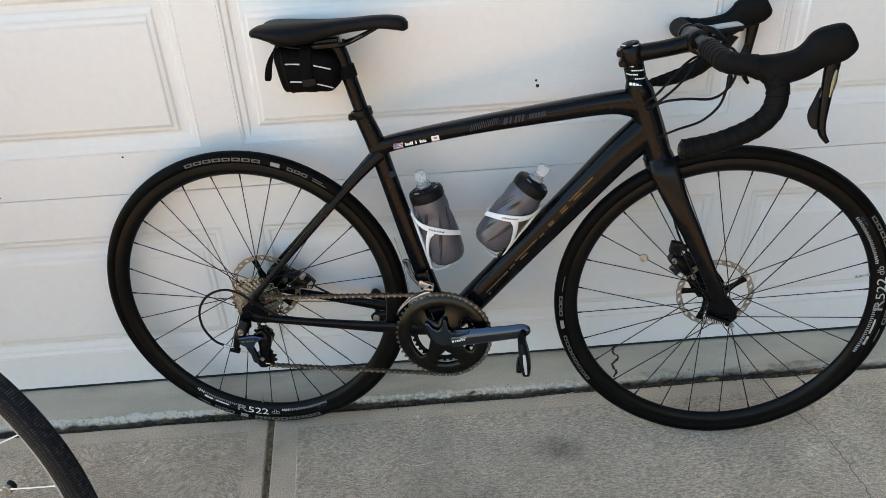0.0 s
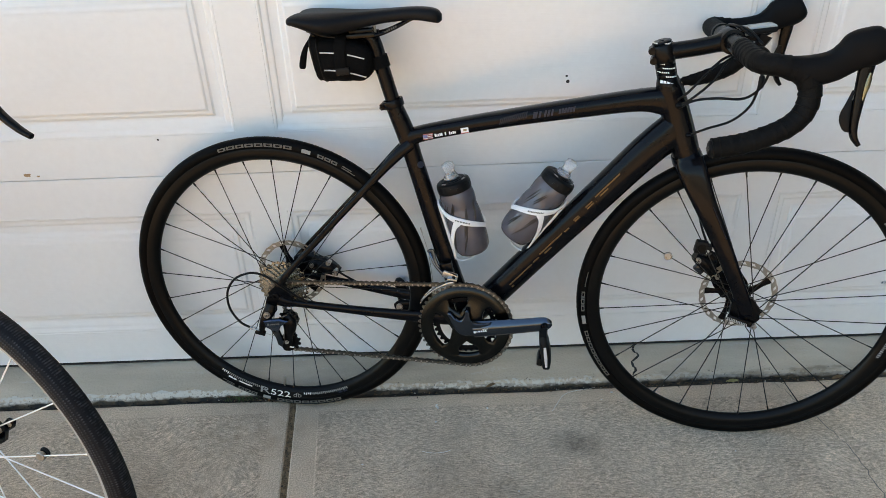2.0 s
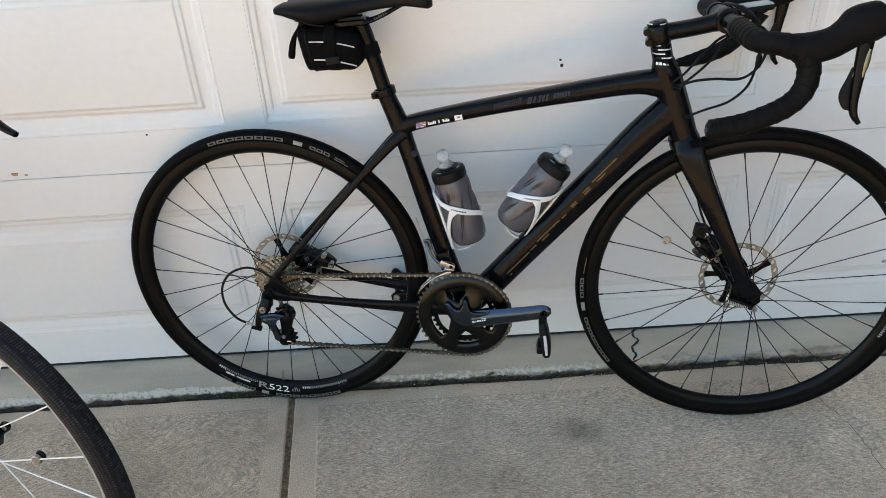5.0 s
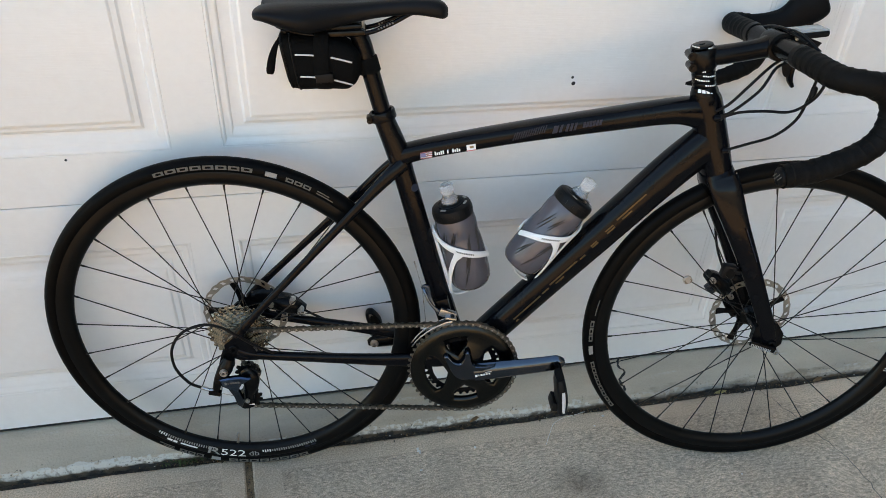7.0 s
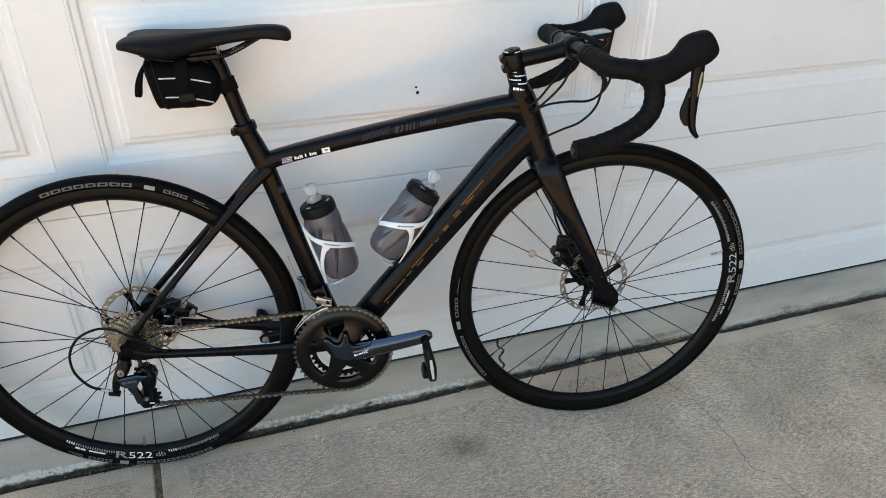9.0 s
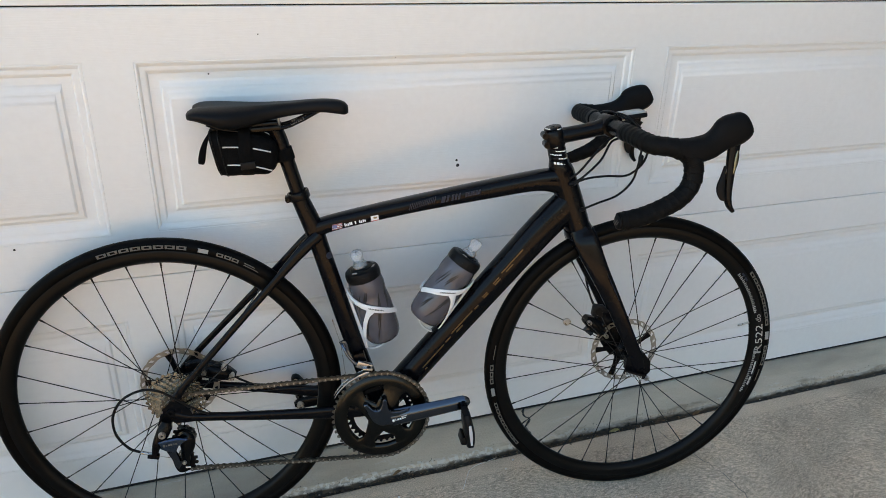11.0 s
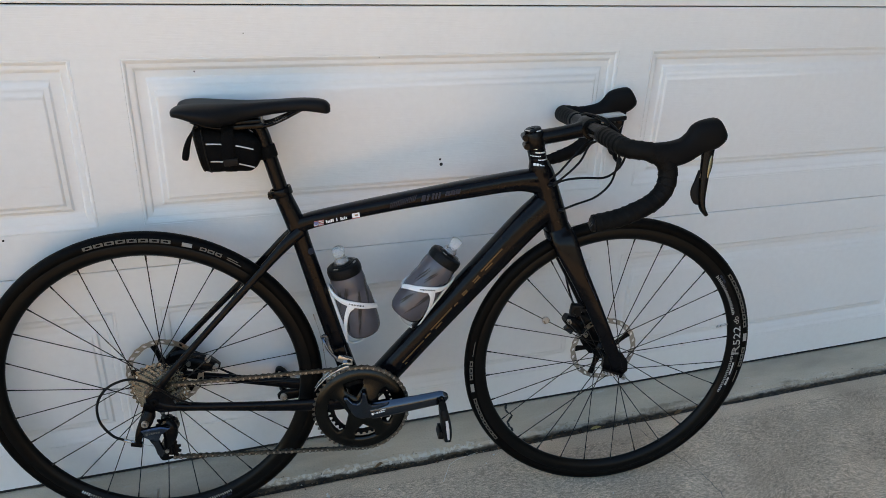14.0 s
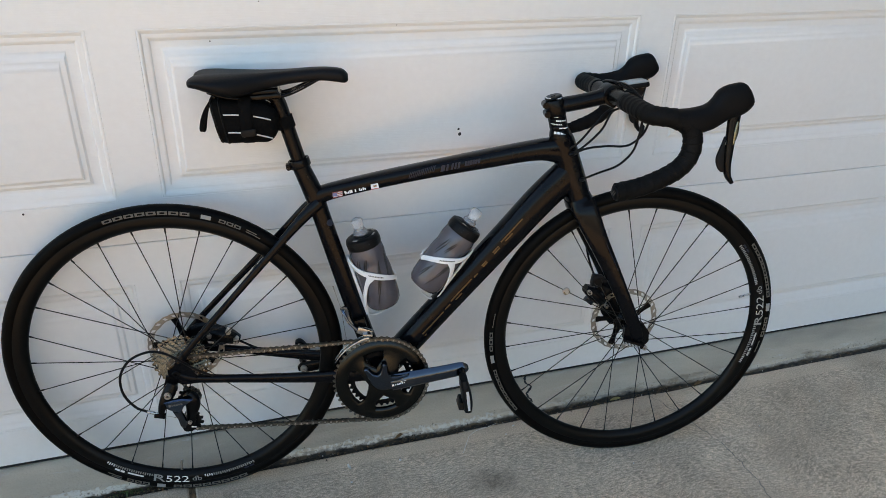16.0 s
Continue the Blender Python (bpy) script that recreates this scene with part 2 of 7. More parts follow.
M_DOOR = material("white_door_paint", (0.785, 0.785, 0.775), 0.42, vary=0.025, scale=2.2, bump=0.0005, bump_scale=26.0, bump_stretch=(1, 1, 13), fine=0.015, fine_scale=60)
M_DARK_GAP = material("dark_gap", (0.02, 0.019, 0.018), 0.9, vary=0.2, scale=40)
M_RUST = material("rust_spot", (0.34, 0.22, 0.12), 0.9, vary=0.3, scale=120)
M_CONCRETE = concrete_broomed()
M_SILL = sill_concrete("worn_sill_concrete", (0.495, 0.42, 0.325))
M_NOSE = sill_concrete("dark_footed_sill_face", (0.33, 0.30, 0.26), (0.03, 0.027, 0.024))
M_SAND = material("sandy_joint_dirt", (0.17, 0.115, 0.065), 1.0, vary=0.5, scale=90, bump=0.003, bump_scale=250, fine=0.4, fine_scale=600)
M_GRIME = material("black_grime", (0.035, 0.033, 0.032), 0.95, vary=0.7, scale=30, bump=0.003, bump_scale=120, fine=0.4, fine_scale=260)
M_SOIL = material("joint_soil", (0.05, 0.04, 0.03), 1.0, vary=0.5, scale=60, bump=0.004, bump_scale=150)
M_LIME = material("peeling_white_paint", (0.56, 0.545, 0.51), 0.85, vary=0.35, scale=45, bump=0.002, bump_scale=160)
M_CRACK = material("crack_shadow", (0.17, 0.155, 0.135), 1.0, vary=0.3, scale=50)
M_GROUND = material("grey_ground", (0.19, 0.18, 0.16), 0.95, vary=0.15, scale=0.7, bump=0.01, bump_scale=30)
M_STUCCO = material("beige_stucco", (0.62, 0.53, 0.40), 0.95, vary=0.06, scale=1.5, bump=0.004, bump_scale=90)
M_PALE = material("grey_stucco", (0.36, 0.35, 0.32), 0.95, vary=0.06, scale=1.5)
M_BLOCKER = material("dark_blue_grey_blocker", (0.05, 0.07, 0.10), 0.9, vary=0.2, scale=4, stretch=(1, 1, 0.2))
M_ROOF = material("brown_shingle", (0.16, 0.12, 0.10), 0.95, vary=0.2, scale=6)
M_JAMB = material("bare_brown_wood", (0.33, 0.22, 0.11), 0.75, vary=0.2, scale=9, stretch=(8, 8, 0.6), bump=0.0008, bump_scale=90, bump_stretch=(6, 6, 0.5))
M_TRIM = material("white_trim_paint", (0.76, 0.75, 0.72), 0.6, vary=0.06, scale=6, bump=0.0008, bump_scale=60)
M_ROT = material("rotten_wood", (0.065, 0.055, 0.045), 0.95, vary=0.5, scale=40, bump=0.003, bump_scale=120)
M_BRICK = material("red_brick", (0.26, 0.085, 0.05), 0.9, vary=0.25, scale=20, bump=0.002, bump_scale=120)

M_FRAME = material("satin_black_carbon", (0.0035, 0.0035, 0.0045), 0.13, vary=0.15, scale=30, rough_vary=0.02, spec=0.13)
M_TYRE = material("black_tyre_rubber", (0.0026, 0.0024, 0.0022), 0.45, vary=0.25, scale=25, bump=0.0002, bump_scale=700, spec=0.055)
M_RIM = material("black_anodised_rim", (0.004, 0.0038, 0.0036), 0.30, metal=0.0, vary=0.15, scale=20, spec=0.12)
M_SPOKE = material("black_spoke", (0.005, 0.005, 0.005), 0.35, spec=0.3)
M_BLACK = material("black_anodised", (0.0032, 0.0032, 0.0036), 0.26, vary=0.2, scale=40, spec=0.14)
M_PLASTIC = material("black_plastic", (0.006, 0.006, 0.0065), 0.42, vary=0.15, scale=40, bump=0.0002, bump_scale=400, spec=0.12)
M_TAPE = material("black_bar_tape", (0.0045, 0.0045, 0.0045), 0.62, vary=0.25, scale=60, bump=0.0006, bump_scale=350, spec=0.09)
M_HOOD = material("black_hood_rubber", (0.0045, 0.0045, 0.005), 0.55, vary=0.15, scale=30, bump=0.0002, bump_scale=500, spec=0.09)
M_LEATHER = material("black_saddle_leather", (0.0045, 0.0047, 0.0055), 0.46, vary=0.12, scale=14, bump=0.0003, bump_scale=450, spec=0.14)
M_FABRIC = material("black_nylon_fabric", (0.0035, 0.0035, 0.0035), 0.85, vary=0.3, scale=35, bump=0.0009, bump_scale=900, spec=0.08)
M_STEEL = material("brushed_steel", (0.50, 0.48, 0.45), 0.30, metal=1.0, vary=0.15, scale=60, rough_vary=0.08)
M_LEVER_GLINT = material("lever_glint_metal", (0.17, 0.155, 0.11), 0.22, metal=1.0, vary=0.15, scale=60)
M_COG = material("nickel_cog", (0.50, 0.46, 0.38), 0.24, metal=1.0, vary=0.2, scale=80)
M_CHAIN = material("oiled_chain", (0.15, 0.145, 0.13), 0.34, metal=1.0, vary=0.4, scale=150)
M_CRANK = material("grey_anodised_crank", (0.060, 0.072, 0.092), 0.14, metal=1.0, vary=0.06, scale=30)
M_TEETH = material("worn_ring_teeth", (0.16, 0.155, 0.145), 0.3, metal=1.0, vary=0.3, scale=90)
M_CAGE = material("steel_chain_cage", (0.33, 0.36, 0.40), 0.24, metal=1.0, vary=0.2, scale=60)
M_RING = material("dark_grey_chainring", (0.027, 0.028, 0.027), 0.26, metal=1.0, vary=0.1, scale=40)
M_DERAIL = material("blue_grey_anodised", (0.07, 0.10, 0.15), 0.22, metal=1.0, vary=0.1, scale=60)
M_BRASS = material("bronze_clamp", (0.016, 0.0145, 0.013), 0.30, metal=1.0, vary=0.3, scale=60)
M_ROTOR = material("brushed_rotor_steel", (0.33, 0.315, 0.285), 0.36, metal=1.0, vary=0.2, scale=50)
M_BOTTLE = material("smoky_translucent_plastic", (0.095, 0.09, 0.105), 0.24, vary=0.14, scale=22, transmission=0.15, bump=0.0004, bump_scale=60)
M_CLEAR = material("clear_silicone", (0.86, 0.87, 0.88), 0.22, transmission=0.75)
M_WHITE = material("white_cage_plastic", (0.78, 0.78, 0.78), 0.38, vary=0.03, scale=40)
M_PRINT_WHITE = material("white_print", (0.78, 0.78, 0.78), 0.55)
M_PRINT_GREY = material("grey_print", (0.10, 0.095, 0.086), 0.55, vary=0.2, scale=60)
M_PRINT_RIB = material("worn_pale_print", (0.42, 0.42, 0.41), 0.55, vary=0.2, scale=200)
M_PRINT_MID = material("mid_grey_print", (0.26, 0.26, 0.25), 0.5)
M_PRINT_DIM = material("dim_blue_grey_print", (0.019, 0.025, 0.042), 0.4, spec=0.2)
M_PRINT_BLACK = material("black_print", (0.008, 0.008, 0.009), 0.5)
M_GOLD = material("gold_outline_print", (0.12, 0.085, 0.045), 0.3, metal=0.7)
M_RED = material("red_print", (0.55, 0.17, 0.17), 0.5)
M_BLUE = material("blue_print", (0.16, 0.17, 0.34), 0.5)
M_REFLECT = material("silver_reflective_tape", (0.55, 0.55, 0.56), 0.4, vary=0.1, scale=90)
M_SCREEN = material("grey_lcd", (0.34, 0.35, 0.34), 0.18, vary=0.05, scale=30)
M_SILVER = material("silver_rim_alloy", (0.34, 0.335, 0.32), 0.45, metal=0.35, vary=0.08, scale=30)
M_SPOKE_SILVER = material("stainless_spoke", (0.82, 0.81, 0.79), 0.35, metal=0.25)
M_TYRE_OLD = treaded_rubber((0, 0, 0.341), (0.0095, 0.0105, 0.0130))
M_WEED = material("weed_green", (0.055, 0.085, 0.025), 0.7, vary=0.4, scale=60)
M_LEAF = material("dry_leaf_brown", (0.16, 0.095, 0.045), 0.8, vary=0.4, scale=90, bump=0.0006, bump_scale=250)
M_STRAW = material("dry_leaf_straw", (0.30, 0.25, 0.10), 0.8, vary=0.35, scale=90, bump=0.0006, bump_scale=250)
M_FIBRE = material("pale_fibre", (0.75, 0.75, 0.72), 0.7)


# ---- mesh tools ----
class Geo:
    """Collected vertices and faces of one mesh."""

    def __init__(self):
        self.v, self.f = [], []

    def add(self, verts, faces):
        n = len(self.v)
        self.v += [Vector(p) for p in verts]
        self.f += [[i + n for i in q] for q in faces]
        return self

    def moved(self, m):
        self.v = [m @ p for p in self.v]
        return self

    def join(self, other):
        return self.add(other.v, other.f)


def part(name, geo, mat, parent=None, label="", sharp=38):
    """Links a Geo as one mesh object under a thing or a part."""
    me = bpy.data.meshes.new(name)
    me.from_pydata([tuple(p) for p in geo.v], [], geo.f)
    me.validate()
    bm = bmesh.new()
    bm.from_mesh(me)
    bmesh.ops.recalc_face_normals(bm, faces=bm.faces)
    bm.to_mesh(me)
    bm.free()
    me.polygons.foreach_set("use_smooth", [True] * len(me.polygons))
    me.set_sharp_from_angle(angle=radians(sharp))
    me.materials.append(mat)
    ob = new(name, me)
    ob.parent = parent
    if label:
        tagged(ob, label)
    return ob


def root(name, m, label, category, group=""):
    ob = new(name)
    ob.empty_display_size = 0.1
    ob.matrix_world = m
    return tagged(ob, label, category, group)


def spline(points, n=6):
    """A smooth run (Catmull-Rom) through rows of numbers, n steps a span."""
    P = np.array(points, float)
    P = np.vstack([2 * P[0] - P[1], P, 2 * P[-1] - P[-2]])
    out = []
    for i in range(1, len(P) - 2):
        for k in range(n):
            t = k / n
            a, b, c, d = P[i - 1], P[i], P[i + 1], P[i + 2]
            out.append(0.5 * (2 * b + (c - a) * t + (2 * a - 5 * b + 4 * c - d) * t * t + (3 * b - a - 3 * c + d) * t ** 3))
    out.append(P[-2])
    return out


def sweep(rows, seg=14, side=(0, 1, 0), power=2.0, caps=True, n=0):
    """A tube through rows x, y, z, half width along side, half height; power above 2 squares the section."""
    if n:
        rows = spline(rows, n)
    g = Geo()
    P = [Vector(r[:3]) for r in rows]
    s0 = Vector(side).normalized()
    verts, faces = [], []
    for i, p in enumerate(P):
        t = (P[min(i + 1, len(P) - 1)] - P[max(i - 1, 0)]).normalized()
        b = (s0 - t * s0.dot(t))
        b = b.normalized() if b.length > 1e-4 else t.orthogonal().normalized()
        s0 = b if abs(Vector(side).dot(t)) > 0.9 else Vector(side).normalized()
        nn = t.cross(b)
        w, h = rows[i][3], rows[i][4] if len(rows[i]) > 4 else rows[i][3]
        for k in range(seg):
            a = 2 * math.pi * k / seg
            c, q = math.cos(a), math.sin(a)
            c = math.copysign(abs(c) ** (2 / power), c)
            q = math.copysign(abs(q) ** (2 / power), q)
            verts.append(p + b * (w * c) + nn * (h * q))
    for i in range(len(P) - 1):
        for k in range(seg):
            j = (k + 1) % seg
            faces.append((i * seg + k, i * seg + j, (i + 1) * seg + j, (i + 1) * seg + k))
    if caps:
        faces.append(tuple(range(seg)))
        faces.append(tuple((len(P) - 1) * seg + k for k in range(seg)))
    return g.add(verts, faces)


def rod(a, b, r, seg=10, r2=None):
    return sweep([(*a, r, r), (*b, r2 or r, r2 or r)], seg, side=(0.31, 0.72, 0.44))


def lathe(profile, centre=(0, 0, 0), axis=(0, 1, 0), seg=48, closed=False):
    """Turns rows (radius, height along axis) round an axis through centre."""
    ax = Vector(axis).normalized()
    u = Vector((0, 0, 1)) if abs(ax.z) < 0.9 else Vector((1, 0, 0))
    u = (u - ax * u.dot(ax)).normalized()
    w = ax.cross(u)
    c0 = Vector(centre)
    verts, faces = [], []
    for r, h in profile:
        for k in range(seg):
            a = 2 * math.pi * k / seg
            verts.append(c0 + ax * h + (u * math.cos(a) + w * math.sin(a)) * max(r, 1e-5))
    rows = len(profile)
    for i in range(rows if closed else rows - 1):
        n = (i + 1) % rows
        for k in range(seg):
            j = (k + 1) % seg
            faces.append((i * seg + k, i * seg + j, n * seg + j, n * seg + k))
    return Geo().add(verts, faces)


def disc(r, thick, centre, axis=(0, 1, 0), seg=24, bevel=0.0005):
    h = thick / 2
    return lathe([(0, -h), (r - bevel, -h), (r, -h + bevel), (r, h - bevel), (r - bevel, h), (0, h)], centre, axis, seg)


def ring_plate(outer, inner, n, y0, y1, centre=(0, 0, 0)):
    """A flat ring in the xz plane between two outlines given by angle."""
    c = Vector(centre)
    verts, faces = [], []
    for k in range(n):
        a = 2 * math.pi * k / n
        d = Vector((math.cos(a), 0, math.sin(a)))
        for r, y in ((outer(a), y0), (outer(a), y1), (inner(a), y1), (inner(a), y0)):
            verts.append(c + d * r + Vector((0, y, 0)))
    for k in range(n):
        j = (k + 1) % n
        for s in range(4):
            q = (s + 1) % 4
            faces.append((k * 4 + s, j * 4 + s, j * 4 + q, k * 4 + q))
    return Geo().add(verts, faces)


def prism(outline, y0, y1):
    """An outline in the xz plane, given thickness along y."""
    n = len(outline)
    v = [(x, y0, z) for x, z in outline] + [(x, y1, z) for x, z in outline]
    f = [tuple(range(n)), tuple(range(n, 2 * n))] + [(i, (i + 1) % n, n + (i + 1) % n, n + i) for i in range(n)]
    return Geo().add(v, f)


def cbox(centre, size, m=None, bevel=0.0015):
    """A box with its edges taken off."""
    bm = bmesh.new()
    bmesh.ops.create_cube(bm, size=1.0)
    bmesh.ops.scale(bm, vec=size, verts=bm.verts)
    if bevel:
        bmesh.ops.bevel(bm, geom=bm.edges[:], offset=min(bevel, 0.45 * min(size)), segments=2, affect="EDGES", profile=0.6)
    bm.verts.index_update()
    g = Geo().add([v.co.copy() for v in bm.verts], [[v.index for v in f.verts] for f in bm.faces])
    bm.free()
    return g.moved(Matrix.Translation(centre) @ (m or Matrix.Identity(4)))


def lettering(text, size):
    """Flat letters of the built-in font in the xy plane, as a Geo."""
    cu = bpy.data.curves.new("letters", "FONT")
    cu.body, cu.size, cu.resolution_u = text, size, 3
    ob = new("letters", cu)
    bpy.context.view_layer.update()
    me = bpy.data.meshes.new_from_object(ob.evaluated_get(bpy.context.evaluated_depsgraph_get()))
    g = Geo().add([v.co.copy() for v in me.vertices], [list(p.vertices) for p in me.polygons])
    bpy.data.objects.remove(ob)
    bpy.data.curves.remove(cu)
    bpy.data.meshes.remove(me)
    return g


# ---- garage door ----
DOOR_L, DOOR_R = -1.624, 1.803
PANELS = [(-1.553, -0.510), (-0.427, 0.616), (0.700, 1.731)]
SECTIONS = [0.055, 0.567, 1.087, 1.606, 2.125]
# depths behind the face from a panel's outline inwards, and how far in each lies at the top, at the foot and at the sides
DEPTH = (0.0, 0.0011, 0.0003, 0.0006, 0.0040, 0.0044, 0.0048, 0.0084, 0.0090, 0.0092, 0.0092, 0.0088, 0.0058, 0.0054, 0.0050, 0.0046, 0.0018, 0.0015)
IN_TOP = (0.0, 0.0006, 0.0014, 0.0030, 0.0092, 0.0104, 0.0162, 0.0226, 0.0240, 0.0300, 0.0340, 0.0370, 0.0480, 0.0500, 0.0520, 0.0540, 0.0680, 0.0720)
IN_FOOT = (0.0, 0.0006, 0.0014, 0.0040, 0.0130, 0.0160, 0.0180, 0.0310, 0.0340, 0.0360, 0.0375, 0.0385, 0.0436, 0.0446, 0.0490, 0.0500, 0.0554, 0.0566)
IN_SIDE = (0.0, 0.0006, 0.0014, 0.0045, 0.0080, 0.0092, 0.0175, 0.0212, 0.0226, 0.0300, 0.0375, 0.0394, 0.0430, 0.0440, 0.0500, 0.0514, 0.0552, 0.0564)


def door_section(name, z0, z1):
    g = Geo()
    lo, hi = z0 + 0.0935, z1 - 0.0935
    thick = 0.04

    def quad(x0, x1, a, b, y=0.0):
        g.add([(x0, y, a), (x1, y, a), (x1, y, b), (x0, y, b)], [(0, 1, 2, 3)])

    e = 0.0012  # eased top and bottom edges
    quad(DOOR_L, DOOR_R, z0 + e, lo)
    quad(DOOR_L, DOOR_R, hi, z1 - e)
    for a, b, y in ((z0 + e, z0, 0.0015), (z1 - e, z1, 0.0015)):
        g.add([(DOOR_L, 0, a), (DOOR_R, 0, a), (DOOR_R, y, b), (DOOR_L, y, b)], [(0, 1, 2, 3)])
    xs = [DOOR_L] + [x for p in PANELS for x in p] + [DOOR_R]
    for i in range(0, len(xs), 2):
        quad(xs[i], xs[i + 1], lo, hi)
    for a, b in PANELS:
        loops = []
        for y, t, f, d in spline(list(zip(DEPTH, IN_TOP, IN_FOOT, IN_SIDE)), 2):
            loops += [(a + d, y, lo + f), (b - d, y, lo + f), (b - d, y, hi - t), (a + d, y, hi - t)]
        n = len(loops) // 4
        g.add(loops, [(i * 4 + k, i * 4 + (k + 1) % 4, i * 4 + 4 + (k + 1) % 4, i * 4 + 4 + k) for i in range(n - 1) for k in range(4)])
        g.add(loops[-4:], [(0, 1, 2, 3)])
    g.add([(DOOR_L, 0.0015, z0), (DOOR_R, 0.0015, z0), (DOOR_R, thick, z0), (DOOR_L, thick, z0)], [(0, 1, 2, 3)])
    g.add([(DOOR_L, 0.0015, z1), (DOOR_R, 0.0015, z1), (DOOR_R, thick, z1), (DOOR_L, thick, z1)], [(0, 1, 2, 3)])
    g.add([(DOOR_L, thick, z0), (DOOR_R, thick, z0), (DOOR_R, thick, z1), (DOOR_L, thick, z1)], [(0, 1, 2, 3)])
    for x in (DOOR_L, DOOR_R):
        g.add([(x, 0, z0 + e), (x, thick, z0), (x, thick, z1), (x, 0, z1 - e)], [(0, 1, 2, 3)])
    return part(name, g, M_DOOR, door, sharp=35)


door = tagged(new("garage_door"), "closed white sectional garage door with embossed raised panels", "garage door", kind="structure")
for i in range(4):
    door_section("door_panel", SECTIONS[i] + (0.0005 if i else 0), SECTIONS[i + 1] - (0.0007 if i != 1 else 0.0024))
part("joint_backing", cbox(((DOOR_L + DOOR_R) / 2, 0.026, 1.10), (DOOR_R - DOOR_L - 0.02, 0.024, 2.0), bevel=0), M_DARK_GAP, door, "dark gap between door sections")
part("bottom_seal", sweep([(DOOR_L, 0.012, 0.050, 0.010, 0.006), (DOOR_R, 0.012, 0.050, 0.010, 0.006)], 10, side=(0, 1, 0)), M_DARK_GAP, door, "black rubber bottom seal")
for x, z, r in ((0.1975, 0.7605, 0.0026), (0.2005, 0.7490, 0.0038)):
    part("bolt_hole", lathe([(0, -0.0012), (r, -0.0012), (r * 1.05, 0.003), (0, 0.003)], (x, 0.0025, z), seg=14), M_DARK_GAP, door)
for x, z, r in ((-0.681, 0.653, 0.0022), (-0.300, 0.965, 0.0015), (-0.205, 1.035, 0.0012), (0.06, 0.985, 0.0012), (0.43, 0.69, 0.001)):
    part("speck", disc(r, 0.0012, (x, -0.0004 if not 0.15 < (z - 0.055) % 0.518 < 0.42 else 0.0025, z), seg=9), M_DARK_GAP, door)
for x, z, r in ((-0.985, 0.581, 0.0075), (-0.962, 0.578, 0.0035)):
    part("rust_stain", Geo().add([(x + r * (1 + 0.35 * math.sin(3 * a + x)) * math.cos(a), -0.0006, z + 0.7 * r * (1 + 0.3 * math.cos(2 * a)) * math.sin(a)) for a in np.linspace(0, 2 * math.pi, 14)[:-1]], [tuple(range(13))]), M_RUST, door, "small rust stain")

# ---- walls round the door ----
jamb = tagged(new("door_jamb"), "bare brown wooden door stop beside white painted jamb", "door jamb", kind="structure")
part("stop", cbox((DOOR_R + 0.012, 0.010, 1.09), (0.020, 0.054, 2.10), bevel=0.002), M_JAMB, jamb, "bare brown wooden strip")
part("stop", cbox((DOOR_L - 0.012, 0.010, 1.09), (0.020, 0.054, 2.10), bevel=0.002), M_JAMB, jamb, "bare brown wooden strip")
part("liner", cbox((DOOR_R + 0.045, -0.010, 1.09), (0.044, 0.094, 2.10), bevel=0.002), M_TRIM, jamb)
part("liner", cbox((DOOR_L - 0.045, -0.010, 1.09), (0.044, 0.094, 2.10), bevel=0.002), M_TRIM, jamb)
part("head", cbox(((DOOR_L + DOOR_R) / 2, -0.020, 2.15), (DOOR_R - DOOR_L + 0.13, 0.10, 0.04), bevel=0.002), M_TRIM, jamb)

trim = tagged(new("door_trim"), "white casing with peeling paint and a rotten foot", "door trim", kind="structure")


def casing(x, name):
    """A casing board whose foot is frayed, broken by rot."""
    rng = random.Random(5)
    g = Geo()
    n = 40
    zs = [0.028 + (0.35 * (k / n) ** 2 if k < 20 else 0.0875 + (2.10 - 0.0875) * (k - 20) / 20) for k in range(n + 1)]
    loop = []
    for k, z in enumerate(zs):
        a = max(0, 1 - z / 0.16)
        o = [rng.uniform(-1, 1) * 0.006 * a for _ in range(4)]
        loop.append([(x + o[0], -0.150 + 0.012 * a + o[1], z), (x + o[2], -0.058, z), (x + 0.09, -0.058, z), (x + 0.09, -0.150 + 0.01 * a + o[3], z)])
    for p, q in zip(loop, loop[1:]):
        for k in range(4):
            j = (k + 1) % 4
            g.add([p[k], p[j], q[j], q[k]], [(0, 1, 2, 3)])
    g.add(loop[0], [(0, 1, 2, 3)])
    g.add(loop[-1], [(0, 1, 2, 3)])
    return part(name, g, M_TRIM, trim, "white board with flaking paint", sharp=20)


casing(DOOR_R + 0.024, "casing")
casing(DOOR_L - 0.114, "casing")
_rng = random.Random(11)
for k in range(28):
    z = 0.03 + abs(_rng.gauss(0, 0.085))
    y = -0.062 - _rng.random() * 0.082
    r = 0.002 + _rng.random() * 0.009 * max(0.25, 1 - z / 0.25)
    pts = []
    for a in range(9):
        q = 2 * math.pi * a / 9
        s = r * (0.6 + 0.8 * _rng.random())
        pts.append((DOOR_R + 0.0228, y + s * math.cos(q), z + 1.9 * s * math.sin(q)))
    part("rot_patch", Geo().add(pts, [tuple(range(9))]), M_ROT, trim, "dark rotten patch where paint has flaked")

